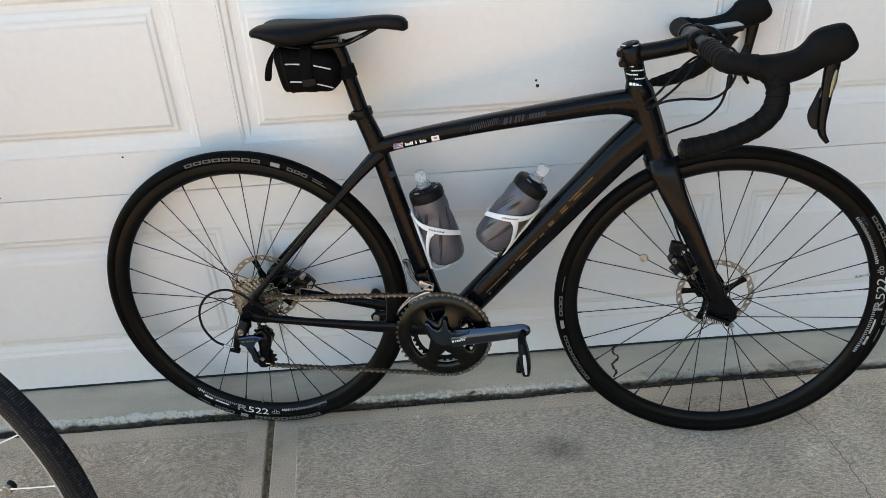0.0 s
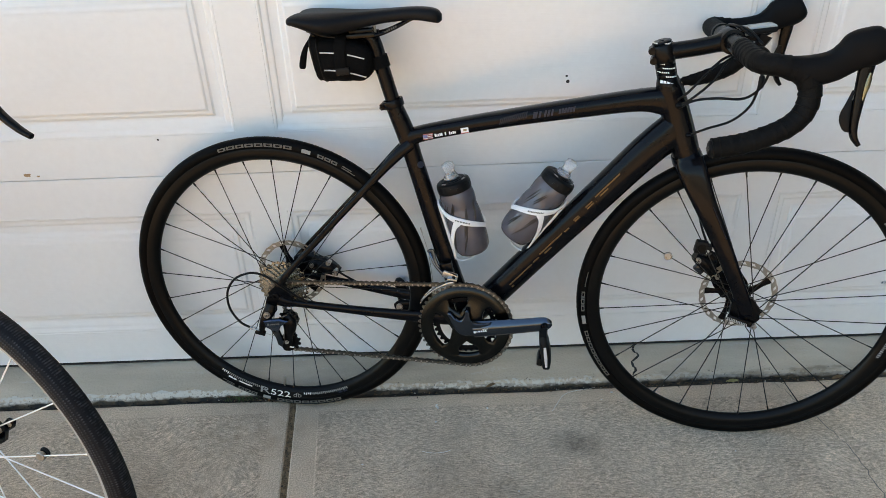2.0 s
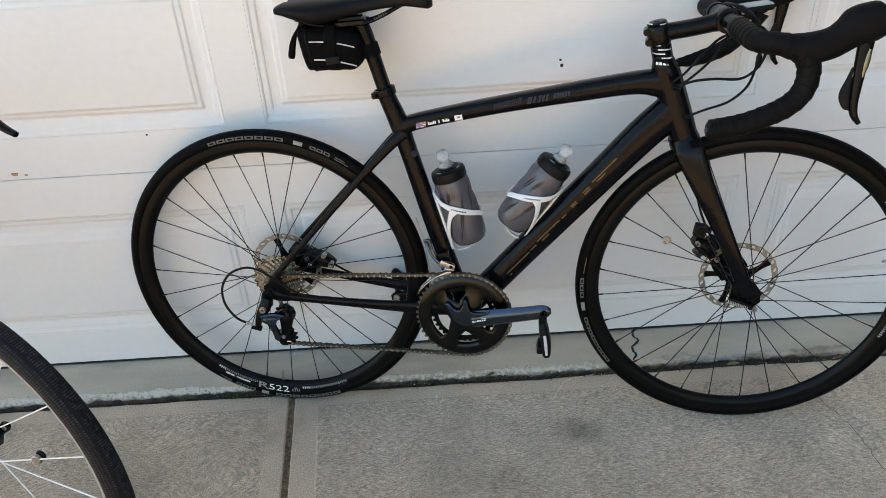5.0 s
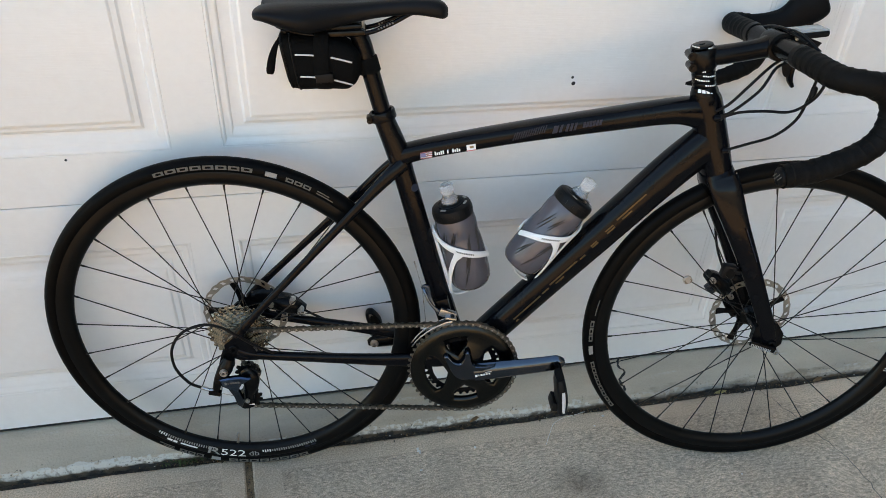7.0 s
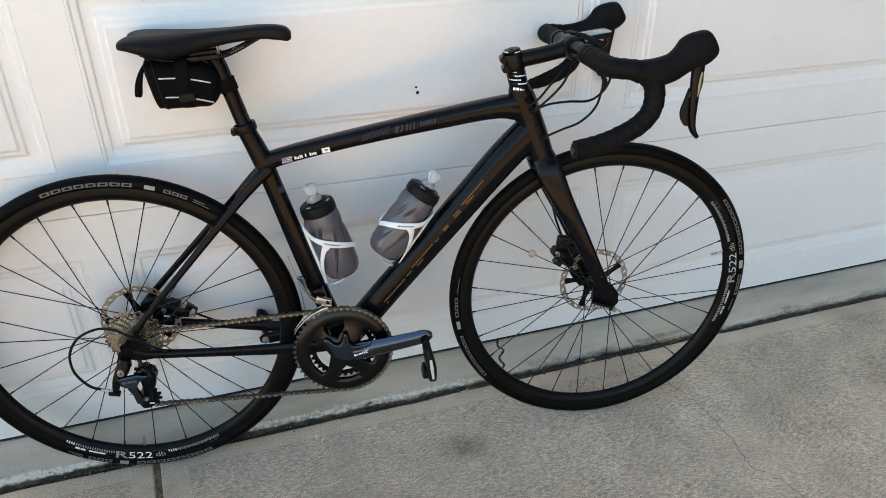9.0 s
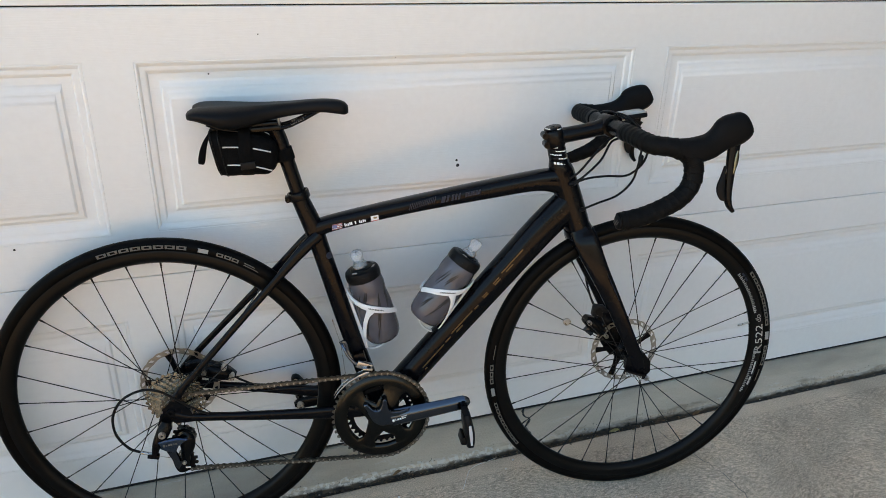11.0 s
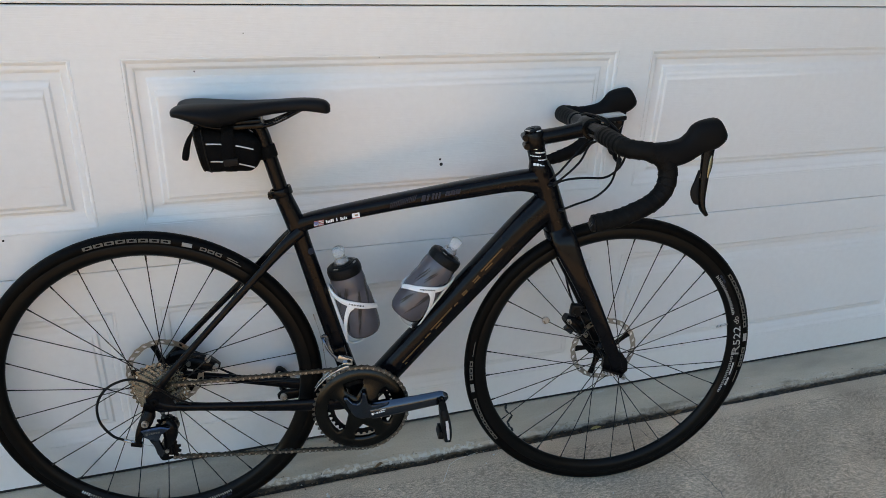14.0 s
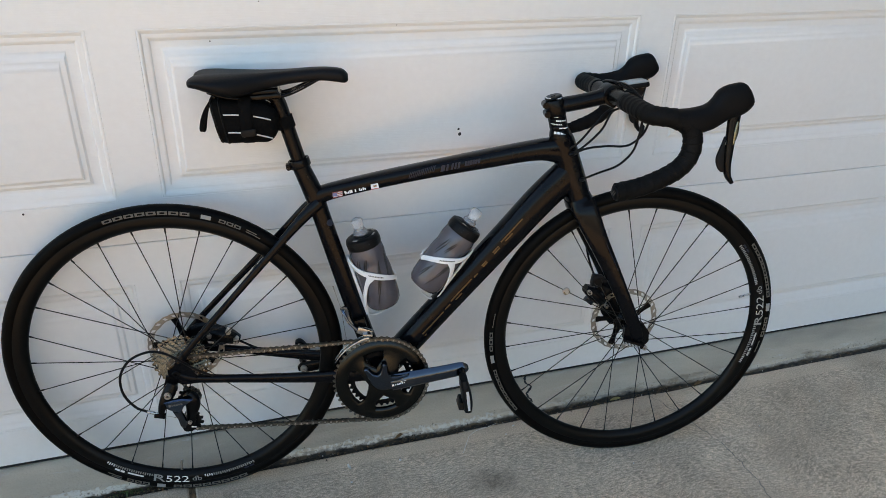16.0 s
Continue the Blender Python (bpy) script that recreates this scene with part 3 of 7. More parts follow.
# unseen height and left reach are chosen to lengthen the shade
wall = tagged(new("wall_north"), "beige stucco house wall beside and above the door", "wall", kind="structure")
part("stucco", cbox((DOOR_R + 0.116 + 2.0, -0.045, 2.62), (4.0, 0.20, 5.20), bevel=0.004), M_STUCCO, wall)
part("stucco", cbox((DOOR_L - 0.116 - 0.98, -0.045, 2.62), (1.96, 0.20, 5.20), bevel=0.004), M_STUCCO, wall)
part("stucco", cbox(((DOOR_L + DOOR_R) / 2, -0.045, 3.70), (DOOR_R - DOOR_L + 0.228, 0.20, 3.04), bevel=0.004), M_STUCCO, wall)
for k in range(3):
    part("brick", cbox((DOOR_R + 0.105 + 0.11 + 0.225 * k, -0.165, 0.035), (0.21, 0.05, 0.06), bevel=0.004), M_BRICK, wall, "red brick at the wall's foot")

# added out of view; height and left end decide where sunlight starts
house = tagged(new("shade_house"), "unseen two-storey house shell with gabled roof, added to shade the near driveway", "house", kind="structure")
part("back_wall", cbox((0.775, 6.0, 2.62), (8.95, 0.2, 5.20), bevel=0.004), M_STUCCO, house)
part("side_wall", cbox((-3.60, 3.0, 2.62), (0.2, 5.8, 5.20), bevel=0.004), M_STUCCO, house)
part("side_wall", cbox((5.15, 3.0, 2.62), (0.2, 5.8, 5.20), bevel=0.004), M_STUCCO, house)
part("roof", Geo().add([(-3.88, -0.5, 5.12), (5.6, -0.5, 5.12), (5.6, 3.0, 6.6), (-3.88, 3.0, 6.6), (-3.88, 6.5, 5.12), (5.6, 6.5, 5.12),
                        (-3.88, -0.5, 5.24), (5.6, -0.5, 5.24), (5.6, 3.0, 6.72), (-3.88, 3.0, 6.72), (-3.88, 6.5, 5.24), (5.6, 6.5, 5.24)],
                       [(0, 1, 2, 3), (3, 2, 5, 4), (6, 7, 8, 9), (9, 8, 11, 10), (0, 1, 7, 6), (4, 5, 11, 10), (0, 3, 9, 6), (3, 4, 10, 9), (1, 2, 8, 7), (2, 5, 11, 8)]), M_ROOF, house, sharp=20)
for x in (-3.90, 5.15):
    side = [(-0.10, 5.215), (-0.10, 5.27), (3.0, 6.585), (6.10, 5.27), (6.10, 5.215)]
    part("gable", Geo().add([(x + o, y, z) for o in (-0.1, 0.1) for y, z in side], [(0, 1, 2, 3, 4), (5, 6, 7, 8, 9)] + [(k, (k + 1) % 5, 5 + (k + 1) % 5, 5 + k) for k in range(5)]), M_STUCCO, house, sharp=20)
# added out of view as a sunlit reflector facing the door
bounce_wall = tagged(new("wall_south_bounce"), "unseen plain grey stucco wall, added to throw sunlight back at the door", "wall", kind="structure")
part("stucco", cbox((0, -19.0, 1.5), (60, 0.3, 3.0), bevel=0.01), M_PALE, bounce_wall)

# added out of view: it blocks sky so the right side grows darker
side_blocker = tagged(new("wall_east_shade"), "unseen dark blue-grey wall, added to dim and cool the door's right side", "wall", kind="structure")
part("blocker_panel", cbox((2.36, -3.9, 2.26), (0.12, 7.2, 4.60), bevel=0.004), M_BLOCKER, side_blocker)

# ---- ground ----
ground = tagged(part("ground", Geo().add([(-300, -300, -0.035), (300, -300, -0.035), (300, 300, -0.035), (-300, 300, -0.035)], [(0, 1, 2, 3)]), M_GROUND), "dull grey ground reaching the horizon", "ground", kind="structure")
sill = tagged(new("door_sill"), "worn sloping concrete sill under the garage door", "door sill", kind="structure")


def sill_mesh():
    """The sill falls forward to a rough, slightly ragged nose."""
    g = Geo()
    n = 220
    rows = []
    for k in range(n + 1):
        x = -1.71 + (1.895 + 1.71) * k / n
        w = noise.noise(Vector((x * 9, 0.3, 0))) * 0.005 + noise.noise(Vector((x * 45, 1.3, 0))) * 0.0022
        h = noise.noise(Vector((x * 6, 4.1, 0))) * 0.0025
        rows.append([(x, 0.30, 0.047), (x, 0.0, 0.0455), (x, -0.055, 0.034 + h * 0.4), (x, -0.084 + w, 0.0245 + h), (x, -0.092 + w, 0.0215 + h), (x, -0.0955 + w * 1.2, 0.0150 + h)])
    m = len(rows[0])
    for p, q in zip(rows, rows[1:]):
        for j in range(m - 1):
            g.add([p[j], q[j], q[j + 1], p[j + 1]], [(0, 1, 2, 3)])
    return g


part("slab", sill_mesh(), M_SILL, sill, sharp=50)


def nose_strip(x0, x1, rows, seed, gap=0.0):
    """A ragged band along the sill's nose. rows: y, z and raggedness of its edges; gap: how much of it is missing."""
    g = Geo()
    n = int((x1 - x0) / 0.006)
    L = []
    for k in range(n + 1):
        x = x0 + (x1 - x0) * k / n
        w = noise.noise(Vector((x * 9, 0.3, 0))) * 0.005 + noise.noise(Vector((x * 45, 1.3, 0))) * 0.0022
        h = noise.noise(Vector((x * 6, 4.1, 0))) * 0.0025
        L.append([(x, y + w + r * noise.noise(Vector((x * 70, seed + i, 0))), z + h + 0.3 * r * noise.noise(Vector((x * 90, seed + 3 * i, 2)))) for i, (y, z, r) in enumerate(rows)])
    for k, (p, q) in enumerate(zip(L, L[1:])):
        if gap and noise.noise(Vector((p[0][0] * 14, seed, 5))) + 0.4 * noise.noise(Vector((p[0][0] * 60, seed, 8))) < gap - 0.5:
            continue
        for j in range(len(rows) - 1):
            g.add([p[j], q[j], q[j + 1], p[j + 1]], [(0, 1, 2, 3)])
    return g


part("nose_face", nose_strip(-1.71, 1.895, [(-0.0955, 0.0152, 0.0), (-0.0975, 0.008, 0.003), (-0.0960, -0.002, 0.003), (-0.0955, -0.06, 0)], 3.0), M_NOSE, sill, "face of the sill, darker towards the bottom")


def crooked(points, width, z, seed, steps=5, jitter=0.004):
    """A crooked thin strip that follows points on the ground; z may be a function of x, y."""
    rng = random.Random(seed)
    P = spline([(x, y) for x, y in points], steps)
    P = [(x + rng.uniform(-1, 1) * jitter, y + rng.uniform(-1, 1) * jitter) for x, y in P]
    g = Geo()
    L = []
    for i, (x, y) in enumerate(P):
        a, b = P[max(i - 1, 0)], P[min(i + 1, len(P) - 1)]
        d = Vector((b[0] - a[0], b[1] - a[1])).normalized()
        w = width * (0.5 + rng.random()) * 0.5
        h = z(x, y) if callable(z) else z
        L.append([(x - d.y * w, y + d.x * w, h), (x + d.y * w, y - d.x * w, h)])
    for p, q in zip(L, L[1:]):
        g.add([p[0], p[1], q[1], q[0]], [(0, 1, 2, 3)])
    return g


part("crack", crooked([(0.412, 0.0), (0.405, -0.015), (0.413, -0.035), (0.395, -0.055), (0.400, -0.072), (0.388, -0.092)], 0.0048, lambda x, y: 0.0470 + 0.2 * y if y > -0.055 else 0.0350 + (y + 0.055) * 0.32, 2, 4, 0.0030), M_GRIME, sill, "crack across the sill")

driveway = tagged(new("driveway"), "broomed grey concrete driveway slabs with tooled margins", "driveway", kind="structure")


def slab(outline, seed):
    """A concrete slab with eased edges."""
    g = Geo()
    n = len(outline)
    c = Vector((sum(p[0] for p in outline) / n, sum(p[1] for p in outline) / n, 0))
    rows = []
    for inset, z in ((0, -0.10), (0, -0.006), (0.0015, -0.0018), (0.006, 0.0)):
        ring = []
        for i, p in enumerate(outline):
            a, b = Vector(outline[i - 1]), Vector(outline[(i + 1) % n])
            p2 = Vector(p)
            d1, d2 = (p2 - a).normalized(), (b - p2).normalized()
            nrm = (Vector((-d1.y, d1.x)) + Vector((-d2.y, d2.x)))
            nrm = nrm.normalized() if nrm.length > 1e-6 else Vector((-d1.y, d1.x))
            q = p2 + nrm * inset
            ring.append((q.x, q.y, z))
        rows.append(ring)
    for p, q in zip(rows, rows[1:]):
        for k in range(n):
            j = (k + 1) % n
            g.add([p[k], p[j], q[j], q[k]], [(0, 1, 2, 3)])
    g.add(rows[-1], [tuple(range(n))])
    return part("slab", g, M_CONCRETE, driveway, sharp=50)


# outlines run anticlockwise; the sill edge is a little uneven
def ragged(x0, x1, n, seed):
    return [(x0 + (x1 - x0) * k / n, -0.1075 + 0.0035 * max(0, min(1, x0 + (x1 - x0) * k / n)) - 0.004 * abs(noise.noise(Vector((k * 0.7, seed, 0)))) - 0.003 * noise.noise(Vector((k * 0.23, seed, 1)))) for k in range(n + 1)]


J = 0.0066
slab([(-0.4565 + J + 0.26, -3.2), (3.18, -3.2), *ragged(3.18, -0.4585 + J, 90, 2.0)], 1)
# the left slabs run on unseen to x = -8.6 to bounce warm sunlight
slab([(-8.6, -3.2), (-0.4565 - J + 0.26, -3.2), *ragged(-0.4585 - J, -3.6, 80, 7.0), (-8.6, -0.108)], 2)
slab([(-0.45 + 0.26, -9.0), (3.2, -9.0), (3.2, -3.208), (-0.4565 + J + 0.26, -3.208)], 3)
slab([(-8.6, -9.0), (-0.45 + 0.25, -9.0), (-0.4565 - J + 0.26, -3.208), (-8.6, -3.208)], 4)
part("joint_filler", Geo().add([(-0.4585 - J - 0.01, -0.10, -0.0035), (-0.4585 + J + 0.01, -0.10, -0.0035), (-0.19, -3.2, -0.0035), (-0.21, -3.2, -0.0035)], [(0, 1, 2, 3)]), M_SAND, driveway, "dirt in the control joint")
part("joint_filler", Geo().add([(-3.6, -0.12, -0.014), (-0.30, -0.12, -0.013), (0.30, -0.12, -0.006), (3.2, -0.12, -0.004), (3.2, -0.09, 0.002), (0.30, -0.09, 0.0), (-0.30, -0.09, -0.007), (-3.6, -0.09, -0.008)], [(0, 1, 6, 7), (1, 2, 5, 6), (2, 3, 4, 5)]), M_SOIL, driveway, "dark dirt between sill and slab")
part("crack", crooked([(0.74, -0.11), (0.765, -0.18), (0.791, -0.258), (0.815, -0.364), (0.813, -0.472), (0.804, -0.541), (0.841, -0.605), (0.859, -0.667), (0.90, -0.82), (0.93, -1.05)], 0.0018, 0.0006, 4, 7, 0.004), M_CRACK, driveway, "hairline crack in the concrete")

# soil crumbs, leaf litter and a few pale chips lie in the joint
litter = tagged(new("joint_litter"), "dark soil crumbs and pale chips in the sill joint", "debris", kind="stuff")
_rng = random.Random(21)
for mat, count, lo, hi, label in ((M_SOIL, 700, 0.0012, 0.0050, "dark soil crumbs"), (M_SAND, 420, 0.001, 0.0035, "sandy grit"), (M_LEAF, 240, 0.001, 0.0035, "brown leaf bits"), (M_LIME, 60, 0.001, 0.003, "pale paint crumbs")):
    g = Geo()
    for k in range(count):
        x = _rng.choice([_rng.uniform(-1.6, 1.9), _rng.gauss(0.62, 0.17), _rng.gauss(-0.50, 0.06), _rng.gauss(0.05, 0.2)])
        y = -0.1030 + _rng.gauss(0, 0.0042)
        r = _rng.uniform(lo, hi)
        zz = 0.0005 + 0.4 * r + (0.006 if y > -0.099 else 0.0)
        pts = [Vector((_rng.uniform(-1, 1), _rng.uniform(-0.8, 0.8), _rng.uniform(-0.6, 0.6))).normalized() * r * _rng.uniform(0.7, 1.2) for _ in range(6)]
        base = [Vector((r, 0, 0)), Vector((0, r, 0)), Vector((-r, 0, 0)), Vector((0, -r, 0)), Vector((0, 0, r * 0.7)), Vector((0, 0, -r * 0.7))]
        v = [Vector((x, y, zz)) + b * 0.6 + p * 0.4 for b, p in zip(base, pts)]
        g.add(v, [(0, 1, 4), (1, 2, 4), (2, 3, 4), (3, 0, 4), (1, 0, 5), (2, 1, 5), (3, 2, 5), (0, 3, 5)])
    part("crumbs", g, mat, litter, label, sharp=20)
for mat, count, hi, label in ((M_SOIL, 150, 0.0042, "dark soil crumbs"), (M_LEAF, 90, 0.0034, "rusty brown leaf bits"), (M_SAND, 150, 0.0028, "sandy grit")):
    g = Geo()
    for k in range(count):
        y = -0.115 - 0.75 * _rng.random()
        x = -0.4585 - (y + 0.10) * 0.0845 + _rng.uniform(-0.0052, 0.0052)
        r = _rng.uniform(0.001, hi) * (0.6 + 0.5 * max(0, noise.noise(Vector((x * 3, y * 16, 2)))))
        v = [Vector((x, y, -0.0030 + 0.4 * r)) + Vector((a * r * _rng.uniform(0.6, 1.2), b * r * _rng.uniform(0.6, 1.2), c * r * _rng.uniform(0.4, 0.9))) for a, b, c in ((1, 0, 0), (0, 1, 0), (-1, 0, 0), (0, -1, 0), (0, 0, 1), (0, 0, -1))]
        g.add(v, [(0, 1, 4), (1, 2, 4), (2, 3, 4), (3, 0, 4), (1, 0, 5), (2, 1, 5), (3, 2, 5), (0, 3, 5)])
    part("crumbs", g, mat, litter, label, sharp=20)
weed = tagged(new("weed"), "low green weed growing out of the joint beside the tyre", "weed")
g = Geo()
for k in range(70):
    x, y = -0.585 + _rng.gauss(0, 0.022), -0.101 + _rng.gauss(0, 0.004)
    h, a, w = _rng.uniform(0.004, 0.013), _rng.uniform(0, 6.28), _rng.uniform(0.0008, 0.0018)
    d = Vector((math.cos(a), math.sin(a) * 0.6, 0)) * h * 0.9
    q = Vector((-math.sin(a), math.cos(a), 0)) * w
    o = Vector((x, y, -0.002))
    m, e = o + d * 0.5 + Vector((0, 0, h * 0.8)), o + d + Vector((0, 0, h))
    g.add([o - q * 0.6, o + q * 0.6, m + q, m - q, e], [(0, 1, 2, 3), (3, 2, 4)])
tagged(part("blades", g, M_WEED, weed), "small green blades", kind="stuff")
for x, y, z, r, turn, mat, label in ((0.035, -0.097, 0.014, 0.016, 0.5, M_LEAF, "curled brown dry leaf lying against the sill"), (0.637, -0.1035, 0.004, 0.017, 0.1, M_STRAW, "yellowish dry leaf in the sill joint"), (-0.470, -0.100, 0.006, 0.011, 1.9, M_LEAF, "small brown dry leaf in the joint"), (0.900, -0.103, 0.003, 0.018, 0.3, M_LEAF, "thin brown dry leaf in the sill joint")):
    leaf = root("dry_leaf", Matrix.Translation((x, y, z)) @ Matrix.Rotation(turn, 4, "Z") @ Matrix.Rotation(0.35, 4, "X"), label, "leaf", "dry leaves in the joint")
    g, n = Geo(), 9
    for i in range(n):
        t = i / (n - 1)
        w = r * 0.24 * math.sin(math.pi * min(1, t * 0.94 + 0.05)) ** 0.8
        g.v += [Vector((r * (2 * t - 1), -w, 0.12 * r * math.sin(3 * t) + 0.25 * w)), Vector((r * (2 * t - 1), 0, 0.12 * r * math.sin(3 * t))), Vector((r * (2 * t - 1), w, 0.12 * r * math.sin(3 * t) + 0.45 * w))]
    for i in range(n - 1):
        for j in (0, 1):
            g.f.append([i * 3 + j, i * 3 + j + 1, i * 3 + j + 4, i * 3 + j + 3])
    part("blade", g, mat, leaf, sharp=70)
flecks = Geo()
for x, y in ((0.020, -0.165), (-0.105, -0.205), (0.068, -0.420), (0.112, -0.450), (0.560, -0.330), (0.33, -0.125), (0.30, -0.15), (-0.27, -0.33), (0.95, -0.30), (1.18, -0.26)):
    r = _rng.uniform(0.0014, 0.0028)
    flecks.join(cbox((x, y, r * 0.3), (2 * r, 1.4 * r, 0.7 * r), Matrix.Rotation(_rng.uniform(0, 3), 4, "Z"), 0.0004))
tagged(part("paint_flecks", flecks, M_LIME), "tiny white paint flecks scattered on the driveway", "debris", kind="stuff")
chip = tagged(new("paint_chip"), "crumpled whitish scrap stuck on the driveway", "debris")
g = Geo()
for k in range(7):
    g.join(cbox((-0.100 + 0.004 * math.cos(k * 2.1) * (k % 3), -0.154 + 0.0035 * math.sin(k * 1.7) * (k % 2 + 1), 0.0012), (0.004, 0.003, 0.0016), Matrix.Rotation(k, 4, "Z"), 0.0004))
part("scrap", g, M_LIME, chip)
fibre = tagged(new("fibre"), "thin pale curled fibre lying on the driveway", "fibre")
curl = tagged(new("fibre"), "short pale curved hair-thin fibre on the driveway", "fibre")
part("strand", sweep([(x, y, 0.0010, 0.0004, 0.0004) for x, y in spline([(-0.137, -0.298), (-0.115, -0.304), (-0.090, -0.303), (-0.072, -0.297)], 8)], 6), M_FIBRE, curl)
part("strand", sweep([(x, y, 0.0012, 0.0005, 0.0005) for x, y in spline([(0.293, -0.106), (0.262, -0.112), (0.235, -0.117), (0.211, -0.129), (0.196, -0.150), (0.174, -0.185)], 8)], 6), M_FIBRE, fibre)


# ---- bicycle: x ahead, y away from the drive side, z up, rear tyre on the origin ----
WHEEL_R, TUBE, BASE = 0.339, 0.0142, 0.994
BIKE = pose(-0.441, -0.120, 0.001, -4.25, 0, -8.42)
STEER = Matrix.Translation((0.842, 0, 0.66)) @ Matrix.Rotation(radians(-1.83), 4, Vector((-math.cos(radians(71)), 0, math.sin(radians(71))))) @ Matrix.Translation((-0.842, 0, -0.66))


def arc_block(c, r0, r1, a0, a1, y0, y1, steps=None):
    """A curved plate between two radii and two angles (degrees) in the xz plane."""
    steps = steps or max(2, int(abs(a1 - a0) / 2.5))
    g = Geo()
    rows = []
    for k in range(steps + 1):
        a = radians(a0 + (a1 - a0) * k / steps)
        d = Vector((math.cos(a), 0, math.sin(a)))
        rows.append([Vector(c) + d * r + Vector((0, y, 0)) for r, y in ((r0, y0), (r1, y0), (r1, y1), (r0, y1))])
    for p, q in zip(rows, rows[1:]):
        for k in range(4):
            j = (k + 1) % 4
            g.add([p[k], p[j], q[j], q[k]], [(0, 1, 2, 3)])
    g.add(rows[0], [(0, 1, 2, 3)])
    g.add(rows[-1], [(0, 1, 2, 3)])
    return g


def tyre_profile(tube, bead=0.311):
    rows = []
    for k in range(17):
        a = radians(-142 + 284 * k / 16)
        rows.append((bead + tube * 1.03 + tube * math.cos(a) * 1.0, tube * math.sin(a)))
    return rows


def side_y(r, tube=TUBE, bead=0.311):
    """How far out the tyre's wall stands at radius r."""
    d = (r - bead - tube * 1.03) / tube
    return tube * math.sqrt(max(0.0, 1 - d * d))


def wheel(parent, centre, phase, mats, tube=TUBE, spokes=28, rim_in=0.2905, flange=(0.021, 0.030), m=None, spoke_r=0.00105, rim_w=0.0115, lace=0, flip=1, bead=0.311):
    """A spoked wheel: rim, tyre, hub and every spoke. Returns the rim, which bears the rest."""
    rim_mat, tyre_mat, spoke_mat, hub_mat = mats
    m = m or Matrix.Identity(4)
    c = Vector(centre)
    w = rim_w
    prof = [(0.3175, -w), (0.3165, -w - 0.0004), (0.3050, -w - 0.0006), (0.2985, -w + 0.0012), (rim_in + 0.0025, -w * 0.50), (rim_in, -w * 0.2), (rim_in, w * 0.2), (rim_in + 0.0025, w * 0.50),
            (0.2985, w - 0.0012), (0.3050, w + 0.0006), (0.3165, w + 0.0004), (0.3175, w), (0.311, w - 0.002), (0.311, -w + 0.002)]
    rim = part("wheel", lathe(prof, c, seg=120, closed=True).moved(m), rim_mat, parent)
    part("tyre", lathe(tyre_profile(tube, bead), c, seg=120).moved(m), tyre_mat, rim)
    fr, fy = flange[:2]
    hub = lathe([(0.004, -0.052), (0.009, -0.050), (0.0095, -fy - 0.006), (fr + 0.001, -fy - 0.002), (fr + 0.002, -fy), (fr + 0.001, -fy + 0.002), (0.012, -fy + 0.007), (0.0115, 0),
                 (0.012, fy - 0.007), (fr + 0.001, fy - 0.002), (fr + 0.002, fy), (fr + 0.001, fy + 0.002), (0.0095, fy + 0.006), (0.009, 0.050), (0.004, 0.052)], c, seg=32)
    part("hub", hub.moved(m), hub_mat, rim)
    step = 360 / spokes
    for k in range(spokes):
        a = phase + k * step
        s = -flip if k % 2 else flip
        lead = 1 if ((k + lace) // 2) % 2 else -1
        b = a + lead * step * 4.2
        p0 = c + Vector((fr * math.cos(radians(b)), s * fy, fr * math.sin(radians(b))))
        p1 = c + Vector(((rim_in + 0.002) * math.cos(radians(a)), s * 0.002, (rim_in + 0.002) * math.sin(radians(a))))
        g = rod(p0, p1, spoke_r, 6)
        d = (p0 - p1).normalized()
        g.join(rod(p1, p1 + d * 0.012, 0.0021, 6, 0.0016))
        part("spoke", g.moved(m), spoke_mat, rim)
    return rim


def teeth(n, r_root, r_tip):
    """Outline of a toothed wheel by angle."""
    def f(a):
        t = (a * n / (2 * math.pi)) % 1
        return r_root + (r_tip - r_root) * max(0, min(1, 1.70 - abs(t - 0.5) * 5.2))
    return f


